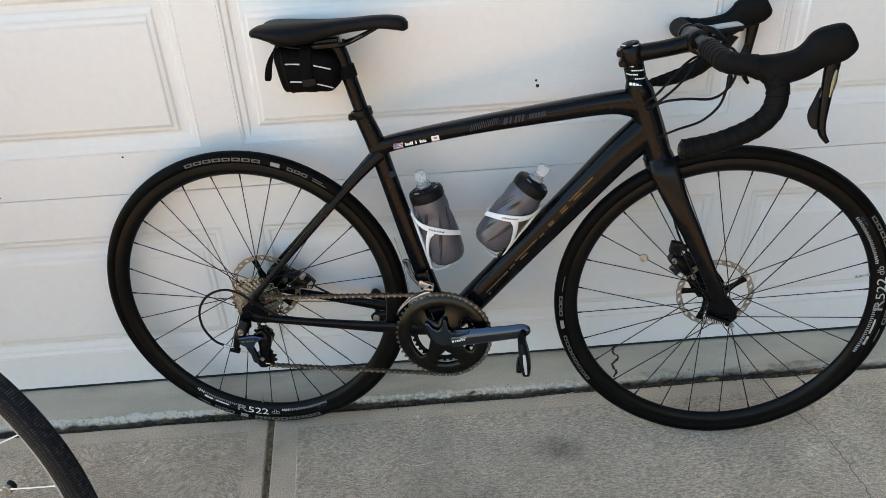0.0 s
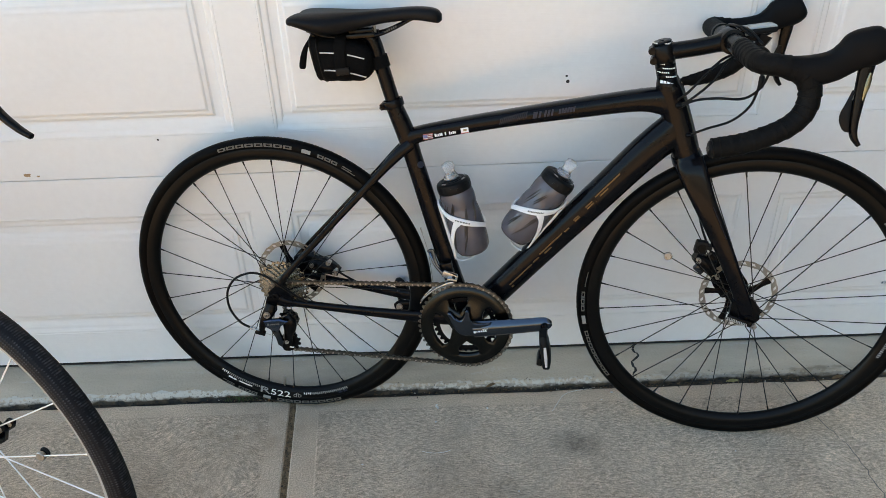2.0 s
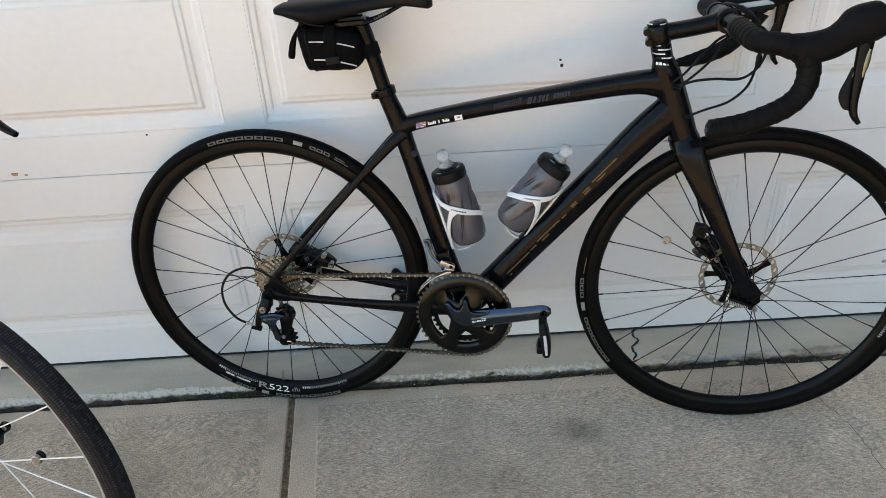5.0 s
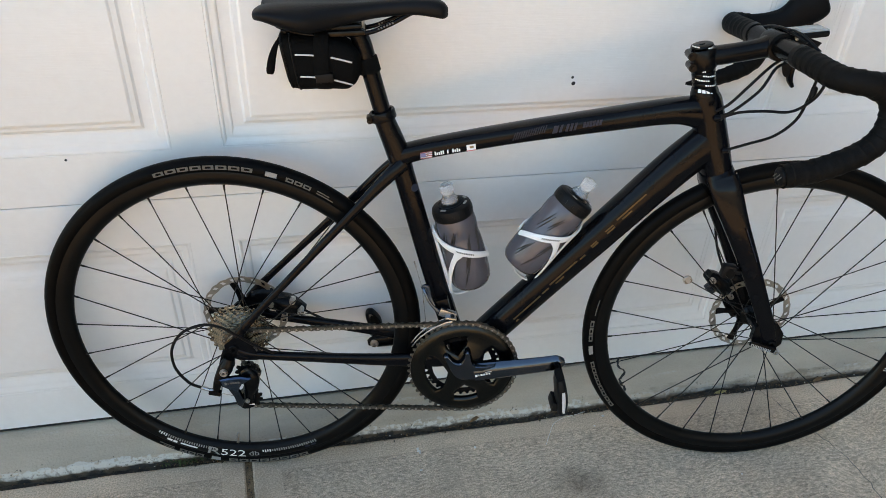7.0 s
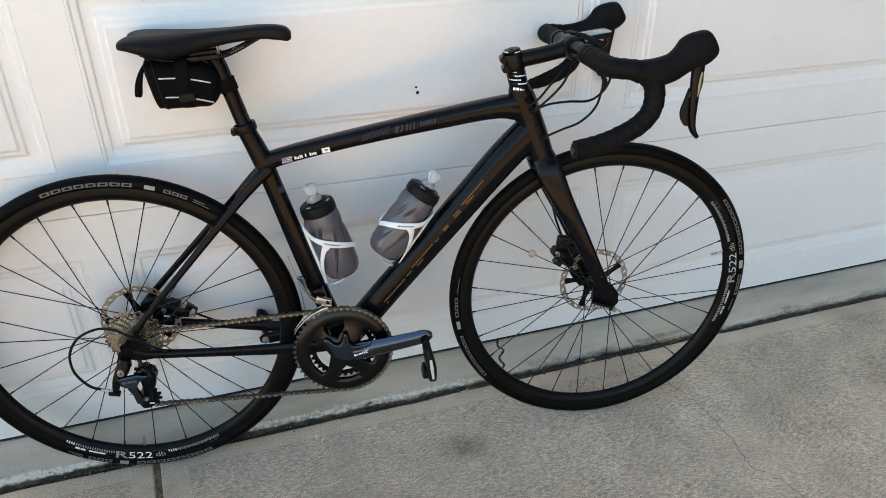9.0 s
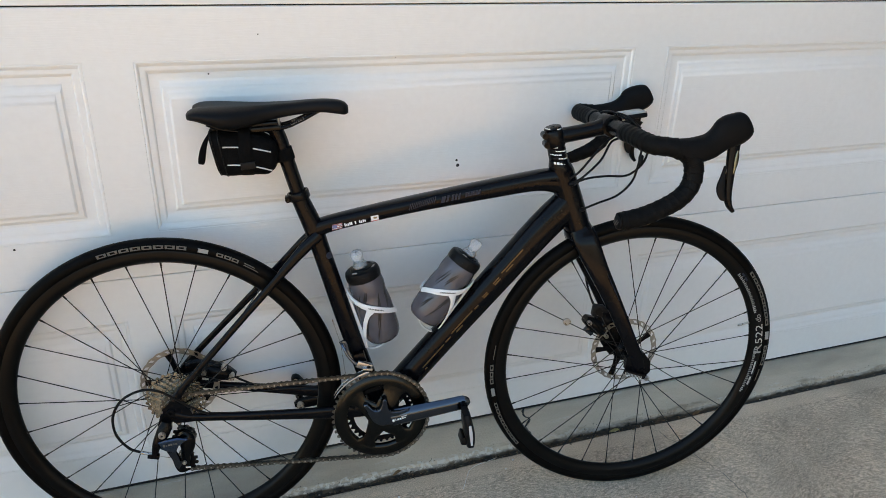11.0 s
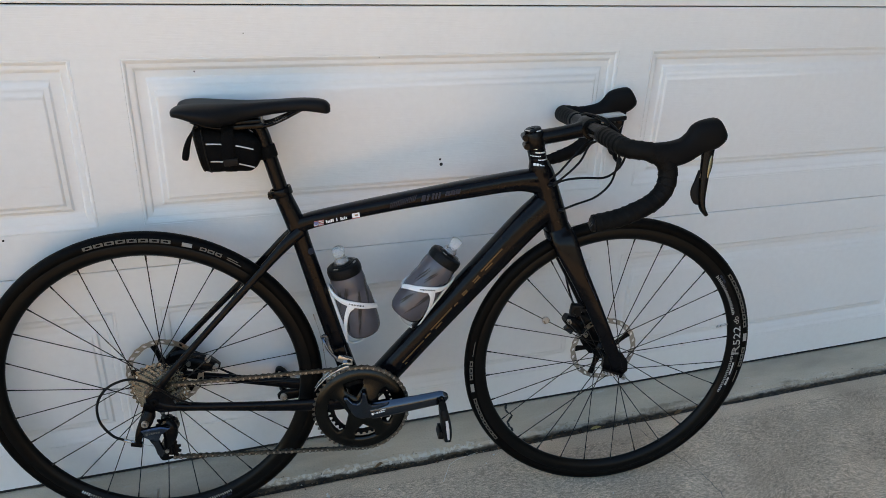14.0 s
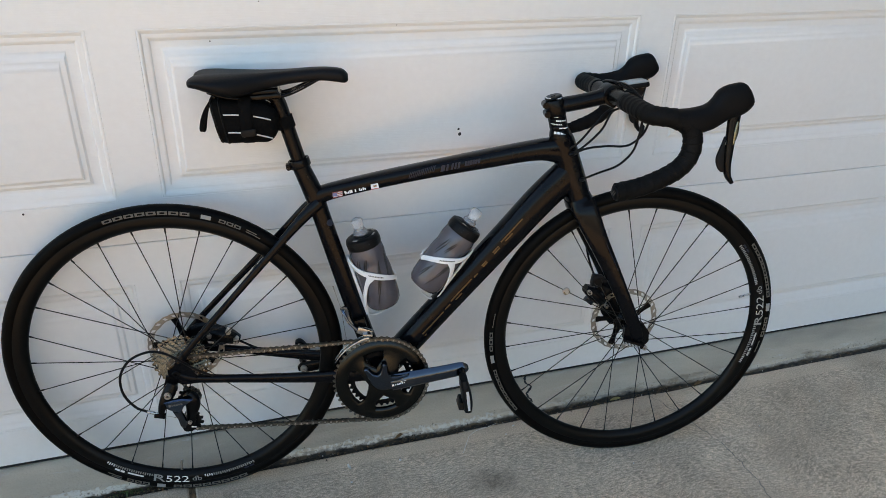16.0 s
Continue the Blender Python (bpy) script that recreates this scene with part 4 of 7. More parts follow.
def rotor(parent, c, y, m=None):
    """A 160 mm brake disc: two rims joined by slanted bridges, on a dark carrier."""
    m = m or Matrix.Identity(4)
    g = ring_plate(lambda a: 0.0795 + 0.0008 * math.cos(24 * a), lambda a: 0.0768, 96, y - 0.0009, y + 0.0009, c)
    g.join(ring_plate(lambda a: 0.0708, lambda a: 0.0675 + 0.0010 * math.cos(12 * a), 96, y - 0.0009, y + 0.0009, c))
    for k in range(24):
        a0 = radians(360 * k / 24)
        a1 = a0 + 0.07
        p = [Vector(c) + Vector((r * math.cos(q), y + s, r * math.sin(q))) for s in (-0.0009, 0.0009) for r, q in ((0.0703, a0), (0.0773, a1), (0.0773, a1 + 0.155), (0.0703, a0 + 0.155))]
        g.add(p, [(0, 1, 2, 3), (4, 5, 6, 7), (0, 1, 5, 4), (1, 2, 6, 5), (2, 3, 7, 6), (3, 0, 4, 7)])
    ob = part("brake_rotor", g.moved(m), M_ROTOR, parent, "steel disc brake rotor")
    g = lathe([(0.017, -0.003), (0.026, -0.003), (0.027, 0.003), (0.017, 0.003)], (c[0], c[1] + y, c[2]), seg=32, closed=True)
    for k in range(5):
        a = radians(72 * k + 20)
        p, q = [Vector((c[0] + r * math.cos(a + o), y, c[2] + r * math.sin(a + o))) for r, o in ((0.022, 0), (0.0690, 0.22))]
        g.join(sweep([(*p, 0.0016, 0.0100), (*(p.lerp(q, 0.5)), 0.0014, 0.0058), (*q, 0.0014, 0.0080)], 10, power=3, n=3))
    part("rotor_carrier", g.moved(m), M_BLACK, parent, "black rotor carrier with five arms")
    return ob


def decal_arc(parent, c, blocks, mat, name="print", label="", m=None, raise_y=None):
    """Blocks (r0, r1, a0, a1) of print laid on the tyre's or rim's near wall, as one mesh."""
    g = Geo()
    for r0, r1, a0, a1 in blocks:
        y = raise_y if raise_y else -side_y((r0 + r1) / 2) - 0.0002
        g.join(arc_block(c, r0, r1, a0, a1, y - 0.0005, y + 0.0015))
    part(name, g.moved(m) if m else g, mat, parent, label)


def letters_arc(c, r, a, text, size, y, flip=1, wide=1.0):
    """Lettering bent round a wheel: its middle at angle a (degrees), feet towards the hub or outwards."""
    g = lettering(text, size)
    xs = [p.x for p in g.v]
    mid = (min(xs) + max(xs)) / 2
    out = []
    for p in g.v:
        rr = r + flip * (p.y - size * 0.35)
        q = radians(a) - flip * wide * (p.x - mid) / r
        out.append(Vector((c[0] + rr * math.cos(q), c[1] + y, c[2] + rr * math.sin(q))))
    g.v = out
    return g


bicycle = root("road_bicycle", BIKE, "matt black carbon road bicycle with disc brakes, leaning against the door", "bicycle")

# -- rear wheel
RC, FC = (0, 0, WHEEL_R), (BASE, 0, WHEEL_R)
MATS = (M_RIM, M_TYRE, M_SPOKE, M_BLACK)
rear = wheel(bicycle, RC, 11.2, MATS, flange=(0.028, 0.024), lace=2, flip=-1)
front = wheel(bicycle, FC, 7.2, MATS, m=STEER, lace=1)
tagged(rear, "black spoked rear wheel with cassette"), tagged(front, "black spoked front wheel")
HUB = (0.006, 0, 0.341)
rotor(rear, HUB, 0.047)
rotor(front, FC, 0.036, STEER)
COGS = [28, 25, 23, 21, 19, 17, 15, 14, 13, 12]
for i, n in enumerate(COGS):
    r = 0.0127 / (2 * math.sin(math.pi / n))
    y = -0.0160 - 0.0034 * i
    part("cog", ring_plate(teeth(n, r - 0.0022, r + 0.0019), lambda a, r=r: max(0.016, r - 0.0052), n * 6, y - 0.0009, y + 0.0009, HUB), M_COG, rear)
part("cassette_core", lathe([(0.0165, -0.050), (0.0185, -0.045), (0.0300, -0.030), (0.0460, -0.0175), (0.0460, -0.0150)], HUB, seg=32), M_CHAIN, rear)
part("lockring", lathe([(0.006, -0.0525), (0.015, -0.0525), (0.0165, -0.050), (0.0165, -0.046)], HUB, seg=24), M_STEEL, rear)


def word(a0, a1, count, r0=0.3225, r1=0.3295):
    """Equal blocks of print between two angles, with gaps as between letters."""
    w = (a1 - a0) / count
    t, out = 0.0017, []
    for k in range(count):
        b, e = a0 + w * k, a0 + w * (k + 0.86)
        out += [(r1 - t, r1, b, e), (r0, r0 + t, b, e), (r0 + t, r1 - t, b, b + w * 0.2), (r0 + t, r1 - t, e - w * 0.2, e)]
    return out


for k, a in ((rear, (107.8, 78.8, 75.6, 72.3, 69.6, 61.6, 60.0, 54.5)), (rear, (-99.0, -69.6, -102.0, -105.2, -108.0, -117, -118.6, -124))):
    decal_arc(k, RC, word(a[0], a[1], 8), M_PRINT_GREY)
    decal_arc(k, RC, [(0.3222, 0.3300, a[2], a[3])], M_PRINT_MID, "logo_mark")
    decal_arc(k, RC, word(a[4], a[5], 3), M_PRINT_GREY)
    decal_arc(k, RC, [(0.3235, 0.3250, a[6], a[7]), (0.3275, 0.3290, a[6], a[7] + (a[6] - a[7]) * 0.3)], M_PRINT_GREY)
for a in ((-142.2, -165.0, -168.0, -171.5, 186.5, 177.5, 175.8, 169.5), (38.5, 11.5, 9.0, 5.5, 2.5, -7.0, -8.5, -14.0)):
    decal_arc(front, FC, word(a[0], a[1], 8), M_PRINT_GREY, m=STEER)
    decal_arc(front, FC, [(0.3222, 0.3300, a[2], a[3])], M_PRINT_MID, "logo_mark", m=STEER)
    decal_arc(front, FC, word(a[4], a[5], 3), M_PRINT_GREY, m=STEER)
    decal_arc(front, FC, [(0.3235, 0.3250, a[6], a[7])], M_PRINT_GREY, m=STEER)


def rim_print(w, c, mid, m=None, white=M_PRINT_WHITE):
    """Rim graphics: model number, bars and a run of ticks, centred on an angle."""
    m = m or Matrix.Identity(4)
    y = -0.0126
    part("rim_lettering", letters_arc(c, 0.3075, mid - 0.6, "R", 0.0270, y, -1, 1.75).moved(m), M_PRINT_MID, w, "grey rim lettering")
    part("rim_lettering", letters_arc(c, 0.3075, mid + 6.4, "522", 0.0245, y, -1, 1.42).moved(m), white, w, "white rim number")
    part("rim_lettering", letters_arc(c, 0.3070, mid + 14.2, "db", 0.0180, y, -1, 1.2).moved(m), M_PRINT_MID, w, "grey rim lettering")
    for k in range(24):
        for a in (mid - 22.5 + k * 0.92, mid + 17.5 + k * 0.92):
            part("tick", arc_block(c, 0.2995, 0.3045 + 0.0015 * (k % 2), a, a + 0.42, y, y + 0.001, 1).moved(m), M_PRINT_MID if k > 3 else white, w)
    for r0, r1, a0, a1 in ((0.3085, 0.3130, mid - 18.5, mid - 16.5), (0.3085, 0.3130, mid - 16.2, mid - 14.6), (0.3085, 0.3120, mid - 13.3, mid - 7.0)):
        part("brand_bar", arc_block(c, r0, r1, a0, a1, y, y + 0.001).moved(m), white, w)
    for a0 in (mid + 34, mid + 36.5):
        part("brand_bar", arc_block(c, 0.3080, 0.3120, a0, a0 + 1.8, y, y + 0.001).moved(m), M_PRINT_DIM, w)


rim_print(rear, RC, -104)
rim_print(front, FC, 2, STEER, M_PRINT_RIB)
for w, c, a, m in ((rear, RC, -96.3, Matrix.Identity(4)), (front, FC, 14.1, STEER)):
    d = Vector((math.cos(radians(a)), 0, math.sin(radians(a))))
    p = Vector(c)
    g = rod(p + d * 0.291, p + d * 0.270, 0.0026, 8)
    g.join(rod(p + d * 0.270, p + d * 0.2635, 0.0032, 8, 0.0020))
    part("valve", g.moved(m), M_STEEL, w, "steel tyre valve")
part("wheel_magnet", disc(0.0085, 0.006, (0.832, -0.013, 0.445), seg=20, bevel=0.001).moved(STEER), M_STEEL, front, "round silver wheel magnet")

# -- frame tubes
def tube(name, rows, label="", power=2.3, n=6, mat=None, seg=20):
    return part(name, sweep(rows, seg, power=power, n=n), mat or M_FRAME, bicycle, label)


tube("seat_tube", [(0.424, 0, 0.262, 0.024, 0.021), (0.410, 0, 0.300, 0.022, 0.020), (0.362, 0, 0.455, 0.017, 0.0195), (0.312, 0, 0.635, 0.0165, 0.018), (0.297, 0, 0.690, 0.0175, 0.019), (0.2765, 0, 0.744, 0.0165, 0.0168)])
tube("top_tube", [(0.289, 0, 0.678, 0.0165, 0.017), (0.335, 0, 0.693, 0.0185, 0.0155), (0.420, 0, 0.711, 0.0200, 0.0155), (0.514, 0, 0.728, 0.0210, 0.0160), (0.640, 0, 0.748, 0.0215, 0.0180), (0.745, 0, 0.763, 0.0205, 0.0205), (0.800, 0, 0.762, 0.020, 0.028)], power=3.0)
tube("down_tube", [(0.428, 0, 0.279, 0.030, 0.024), (0.470, 0, 0.327, 0.0275, 0.0285), (0.560, 0, 0.4295, 0.0270, 0.0290), (0.680, 0, 0.565, 0.0270, 0.0305), (0.765, 0, 0.661, 0.0255, 0.0325), (0.818, 0, 0.712, 0.0225, 0.034)], power=2.5)
tube("head_tube", [(0.7945, 0, 0.793, 0.0215, 0.0215), (0.800, 0, 0.778, 0.0225, 0.0255), (0.815, 0, 0.735, 0.0225, 0.0270), (0.832, 0, 0.690, 0.0255, 0.0265), (0.842, 0, 0.660, 0.0270, 0.0262)])
part("bottom_bracket", lathe([(0.012, -0.046), (0.022, -0.045), (0.0255, -0.040), (0.027, -0.030), (0.027, 0.030), (0.0255, 0.040), (0.022, 0.045), (0.012, 0.046)], (0.418, 0, 0.278), seg=36), M_FRAME, bicycle)
for s in (-1, 1):
    tube("chainstay", [(0.405, s * 0.026, 0.283, 0.010, 0.017), (0.350, s * 0.036, 0.287, 0.0085, 0.0155), (0.250, s * 0.047, 0.2975, 0.0075, 0.0115), (0.120, s * 0.058, 0.3135, 0.0070, 0.0085), (0.040, s * 0.064, 0.3245, 0.0070, 0.0085), (0.006, s * 0.065, 0.335, 0.0065, 0.010)], power=2.6)
    tube("seatstay", [(0.306, s * 0.010, 0.672, 0.010, 0.013), (0.280, s * 0.020, 0.651, 0.0078, 0.0112), (0.230, s * 0.030, 0.600, 0.0060, 0.0082), (0.120, s * 0.049, 0.484, 0.0052, 0.0066), (0.038, s * 0.062, 0.396, 0.0055, 0.0070), (0.014, s * 0.065, 0.364, 0.0065, 0.0100)], power=2.6)
    part("dropout", prism([(-0.010, 0.350), (0.001, 0.359), (0.010, 0.370), (0.024, 0.372), (0.036, 0.352), (0.046, 0.334), (0.047, 0.317), (0.030, 0.316), (0.014, 0.317), (-0.008, 0.326)], s * 0.066 - 0.004, s * 0.066 + 0.004), M_FRAME, bicycle)
part("derailleur_hanger", prism([(-0.014, 0.338), (0.008, 0.338), (0.004, 0.305), (-0.005, 0.296), (-0.020, 0.296), (-0.024, 0.306)], -0.0725, -0.0665), M_BLACK, bicycle)
part("through_axle", lathe([(0.003, -0.0735), (0.0075, -0.0735), (0.0085, -0.0725), (0.0085, -0.066), (0.0065, -0.06), (0.0065, 0.06), (0.0085, 0.066), (0.0085, 0.0735)], HUB, seg=20), M_BLACK, bicycle)
part("axle_lever", sweep([(0.0, 0.076, 0.339, 0.004, 0.007), (0.03, 0.080, 0.335, 0.003, 0.005), (0.065, 0.081, 0.330, 0.0025, 0.004)], 8, n=3), M_BLACK, bicycle)

# -- fork
def front_part(name, g, mat, label="", sharp=38):
    return part(name, g.moved(STEER), mat, bicycle, label, sharp)


front_part("fork_crown", sweep([(0.840, 0, 0.663, 0.0265, 0.0275), (0.846, 0, 0.650, 0.034, 0.029), (0.851, 0, 0.636, 0.040, 0.027), (0.857, 0, 0.622, 0.042, 0.020)], 24, power=2.6, n=4), M_FRAME)
for s in (-1, 1):
    front_part("fork_leg", sweep([(0.846, s * 0.022, 0.655, 0.011, 0.026), (0.856, s * 0.032, 0.630, 0.0105, 0.0265), (0.882, s * 0.042, 0.575, 0.0095, 0.0215), (0.918, s * 0.047, 0.505, 0.0090, 0.0180), (0.955, s * 0.053, 0.428, 0.0085, 0.0155), (0.982, s * 0.057, 0.368, 0.0080, 0.0150), (0.990, s * 0.058, 0.338, 0.0078, 0.0150)], 18, power=3.4, n=6), M_FRAME)
    front_part("fork_end", prism([(0.958, 0.372), (0.975, 0.386), (0.998, 0.382), (1.014, 0.360), (1.016, 0.336), (1.004, 0.322), (0.975, 0.324), (0.957, 0.345)], s * 0.056 - 0.0055, s * 0.056 + 0.0055), M_BLACK)
front_part("front_axle", lathe([(0.003, -0.069), (0.0075, -0.069), (0.0085, -0.067), (0.0085, 0.069), (0.003, 0.069)], FC, seg=20), M_BLACK)
front_part("axle_lever", sweep([(0.952, -0.071, 0.345, 0.0035, 0.0055), (0.975, -0.0725, 0.339, 0.004, 0.0050), (0.999, -0.0715, 0.3295, 0.0045, 0.0065)], 10, power=2.5, n=4), M_BLACK)
for k in range(12):
    front_part("grip_rib", cbox((0.952 + 0.0034 * k, -0.0763, 0.3435 - 0.0012 * k), (0.0016, 0.0012, 0.0065), bevel=0.0003), M_PRINT_RIB)
front_part("axle_nut", lathe([(0.0015, -0.004), (0.0045, -0.004), (0.006, -0.002), (0.006, 0.004), (0.0015, 0.004)], (1.005, -0.070, 0.324), seg=16, closed=True), M_STEEL)

def between_lines(rows, ys, power=2.5, seg=22):
    """A body between an upper line (x0, z0) and a lower one (x1, z1), w to each side of y."""
    verts, faces = [], []
    for (x0, z0, x1, z1, w), y in zip(rows, ys):
        for k in range(seg):
            a = 2 * math.pi * k / seg
            c, q = math.cos(a), math.sin(a)
            c, q = math.copysign(abs(c) ** (2 / power), c), math.copysign(abs(q) ** (2 / power), q)
            verts.append(((x0 + x1) / 2 + (x0 - x1) / 2 * c, y + w * q, (z0 + z1) / 2 + (z0 - z1) / 2 * c))
    n = len(rows)
    for i in range(n - 1):
        for k in range(seg):
            j = (k + 1) % seg
            faces.append((i * seg + k, i * seg + j, (i + 1) * seg + j, (i + 1) * seg + k))
    faces += [tuple(range(seg)), tuple((n - 1) * seg + k for k in range(seg))]
    return Geo().add(verts, faces)


# -- seat post, clamp
part("seat_post", sweep([(0.283, 0, 0.725, 0.0142, 0.0142), (0.2735, 0, 0.757, 0.0142, 0.0142), (0.2525, 0, 0.834, 0.0142, 0.0142), (0.2435, 0, 0.866, 0.0142, 0.0145), (0.236, 0, 0.879, 0.0150, 0.0130), (0.218, 0, 0.8835, 0.016, 0.007), (0.196, 0, 0.884, 0.015, 0.004)], 20, n=5), M_FRAME, bicycle, "satin black seat post")
POST = Vector((-0.262, 0, 0.965)).normalized()
part("seat_clamp", lathe([(0.0168, -0.0075), (0.0205, -0.0075), (0.0212, -0.006), (0.0212, 0.006), (0.0205, 0.0075), (0.0168, 0.0075)], (0.2740, 0, 0.752), POST, 32, True), M_BLACK, bicycle, "black seat clamp")
part("clamp_lug", cbox((0.2540, -0.002, 0.7455), (0.010, 0.018, 0.0125), Matrix.Rotation(radians(-15), 4, "Y"), 0.002), M_BRASS, bicycle)
part("clamp_bolt", lathe([(0.0012, -0.0145), (0.0028, -0.0145), (0.0034, -0.0135), (0.0034, 0.012), (0.0012, 0.012)], (0.2520, 0, 0.7450), seg=14, closed=True), M_BRASS, bicycle)

# -- saddle
def saddle_mesh():
    """Lofted shell: half width, crown height and how far the flanks hang, from tail to nose."""
    rows = spline([  # x, half width, crown, flank drop, droop of the rim at the side
        (0.0905, 0.040, 0.9170, 0.012, 0.000), (0.0950, 0.061, 0.9215, 0.018, 0.001), (0.1090, 0.0685, 0.9260, 0.024, 0.003), (0.1350, 0.0700, 0.9275, 0.033, 0.006),
        (0.1620, 0.0640, 0.9275, 0.038, 0.009), (0.1900, 0.0510, 0.9275, 0.036, 0.009), (0.2250, 0.0355, 0.9280, 0.029, 0.007), (0.2700, 0.0245, 0.9300, 0.025, 0.004),
        (0.3200, 0.0200, 0.9325, 0.024, 0.003), (0.3500, 0.0185, 0.9315, 0.025, 0.004), (0.3660, 0.0150, 0.9275, 0.022, 0.005), (0.3735, 0.0070, 0.9200, 0.012, 0.003)], 5)
    seg = 24
    verts, faces = [], []
    for x, w, top, drop, droop in rows:
        for k in range(seg):
            a = 2 * math.pi * k / seg
            c, s = math.cos(a), math.sin(a)
            y = w * math.copysign(abs(c) ** 0.62, c)
            if s >= 0:
                z = top - (drop * 0.34 + droop) * (1 - s ** 0.9)
                z -= 0.0045 * math.exp(-(y / 0.012) ** 2) * max(0, min(1, (0.30 - x) / 0.1)) * s
            else:
                z = top - drop * 0.34 - droop - drop * 0.66 * (abs(s) ** 0.8) * (0.35 + 0.65 * abs(c) ** 0.5)
            notch = 0.016 * math.exp(-(y / 0.018) ** 2) * max(0, 1 - (x - 0.0905) / 0.05)
            verts.append((x + notch, y, z))
    n = len(rows)
    for i in range(n - 1):
        for k in range(seg):
            j = (k + 1) % seg
            faces.append((i * seg + k, i * seg + j, (i + 1) * seg + j, (i + 1) * seg + k))
    faces += [tuple(range(seg)), tuple((n - 1) * seg + k for k in range(seg))]
    return Geo().add(verts, faces)


saddle = part("saddle", saddle_mesh(), M_LEATHER, bicycle, "slim black saddle", sharp=70)
for s in (-1, 1):
    part("saddle_rail", sweep([(0.122, s * 0.030, 0.895, 0.0035), (0.150, s * 0.024, 0.884, 0.0035), (0.190, s * 0.021, 0.880, 0.0035), (0.250, s * 0.021, 0.884, 0.0035), (0.285, s * 0.018, 0.896, 0.0035), (0.318, s * 0.011, 0.912, 0.0035), (0.335, s * 0.008, 0.918, 0.0035)], 10, n=5), M_BLACK, saddle, "dark saddle rail")
    for k in range(6):
        part("rail_mark", cbox((0.270 + 0.0042 * k, s * 0.0195 - 0.0034, 0.8905 + 0.0019 * k), (0.0026, 0.0006, 0.0026), Matrix.Rotation(radians(-24), 4, "Y"), 0), M_PRINT_GREY, saddle)
    part("rail_clamp", cbox((0.222, s * 0.021, 0.8835), (0.056, 0.009, 0.008), Matrix.Rotation(radians(-4), 4, "Y"), 0.0025), M_BRASS, bicycle, "bronze-grey saddle clamp plate")
part("clamp_yoke", cbox((0.222, 0, 0.8905), (0.046, 0.036, 0.008), Matrix.Rotation(radians(-4), 4, "Y"), 0.002), M_BLACK, bicycle)
for x in (0.2, 0.246):
    part("clamp_bolt", rod((x, 0, 0.868), (x, 0, 0.899), 0.0028, 8), M_STEEL, bicycle)

def bar_part(name, g, mat, label="", sharp=38):
    return part(name, g, mat, bicycle, label, sharp)


# -- headset, spacers, stem
HEAD = Vector((-0.0225, 0, 0.0860)).normalized()
P0 = Vector((0.7945, 0, 0.792))


def head_at(d):
    return P0 + HEAD * d


bar_part("headset_cap", lathe([(0.0165, 0.0), (0.0225, 0.0), (0.0222, 0.004), (0.0190, 0.0145), (0.0175, 0.0155), (0.0165, 0.0155)], head_at(0), HEAD, 36, True), M_BLACK, "black conical headset cap")
for i in range(4):
    bar_part("spacer", lathe([(0.0145, 0.0), (0.0178, 0.0), (0.0184, 0.0008), (0.0184, 0.0066), (0.0178, 0.0074), (0.0145, 0.0074)], head_at(0.0160 + 0.0077 * i), HEAD, 32, True), M_BLACK, "black headset spacer")


def ring_print(d, r, h, a0, a1, mat, count, tilt=0.0):
    """Blocks of print round the steerer, between angles (0 faces the drive side)."""
    u = Vector((0, -1, 0))
    w = Vector((1, 0, 0))
    for k in range(count):
        g = Geo()
        b0 = radians(a0 + (a1 - a0) * k / count)
        b1 = radians(a0 + (a1 - a0) * (k + 0.78) / count)
        rows = []
        for q in range(3):
            b = b0 + (b1 - b0) * q / 2
            o = u * math.cos(b) + w * math.sin(b)
            rows.append([head_at(d) + o * (r + tilt), head_at(d + h) + o * (r - tilt), head_at(d + h) + o * (r - tilt - 0.0012), head_at(d) + o * (r + tilt - 0.0012)])
        for p, q in zip(rows, rows[1:]):
            for s in range(4):
                g.add([p[s], p[(s + 1) % 4], q[(s + 1) % 4], q[s]], [(0, 1, 2, 3)])
        bar_part("print", g, mat)


ring_print(0.0070, 0.0206, 0.0048, -48, 44, M_PRINT_WHITE, 5, 0.0012)
for i, (a0, a1) in enumerate(((-14, 58), (-66, 10), (-24, 54), (-70, -6))):
    ring_print(0.0178 + 0.0077 * i, 0.0187, 0.0024, a0, a1, M_PRINT_WHITE, 7)
bar_part("stem_clamp", sweep([(*head_at(0.0440), 0.0190, 0.0190), (*head_at(0.0465), 0.0200, 0.0205), (*head_at(0.0735), 0.0198, 0.0205), (*head_at(0.0762), 0.0185, 0.0190)], 24, power=2.4), M_BLACK)
for d in (0.0505, 0.0690):
    p = head_at(d) + Vector((-0.0165, 0, -0.004))
    bar_part("clamp_lug", sweep([(p.x - 0.004, -0.014, p.z, 0.0065), (p.x, 0.014, p.z, 0.0065)], 10, side=(1, 0, 0)), M_BLACK)
    bar_part("stem_bolt", lathe([(0, -0.0015), (0.0032, -0.0015), (0.0032, 0.0015), (0, 0.0015)], (p.x - 0.004, -0.0152, p.z), seg=12), M_BLACK)
bar_part("top_cap", lathe([(0, 0.006), (0.004, 0.0058), (0.0045, 0.0045), (0.0135, 0.0052), (0.0168, 0.0036), (0.0175, 0.0015), (0.0165, 0.0), (0, 0.0)], head_at(0.0780), HEAD, 36), M_BLACK, "black top cap with steel bolt")
bar_part("cap_bolt", lathe([(0.0018, 0.0), (0.0042, 0.0), (0.0042, 0.0012), (0.0018, 0.0012)], head_at(0.0822), HEAD, 16, True), M_STEEL)
ring_print(0.0786, 0.0174, 0.0020, -80, -30, M_PRINT_WHITE, 3)
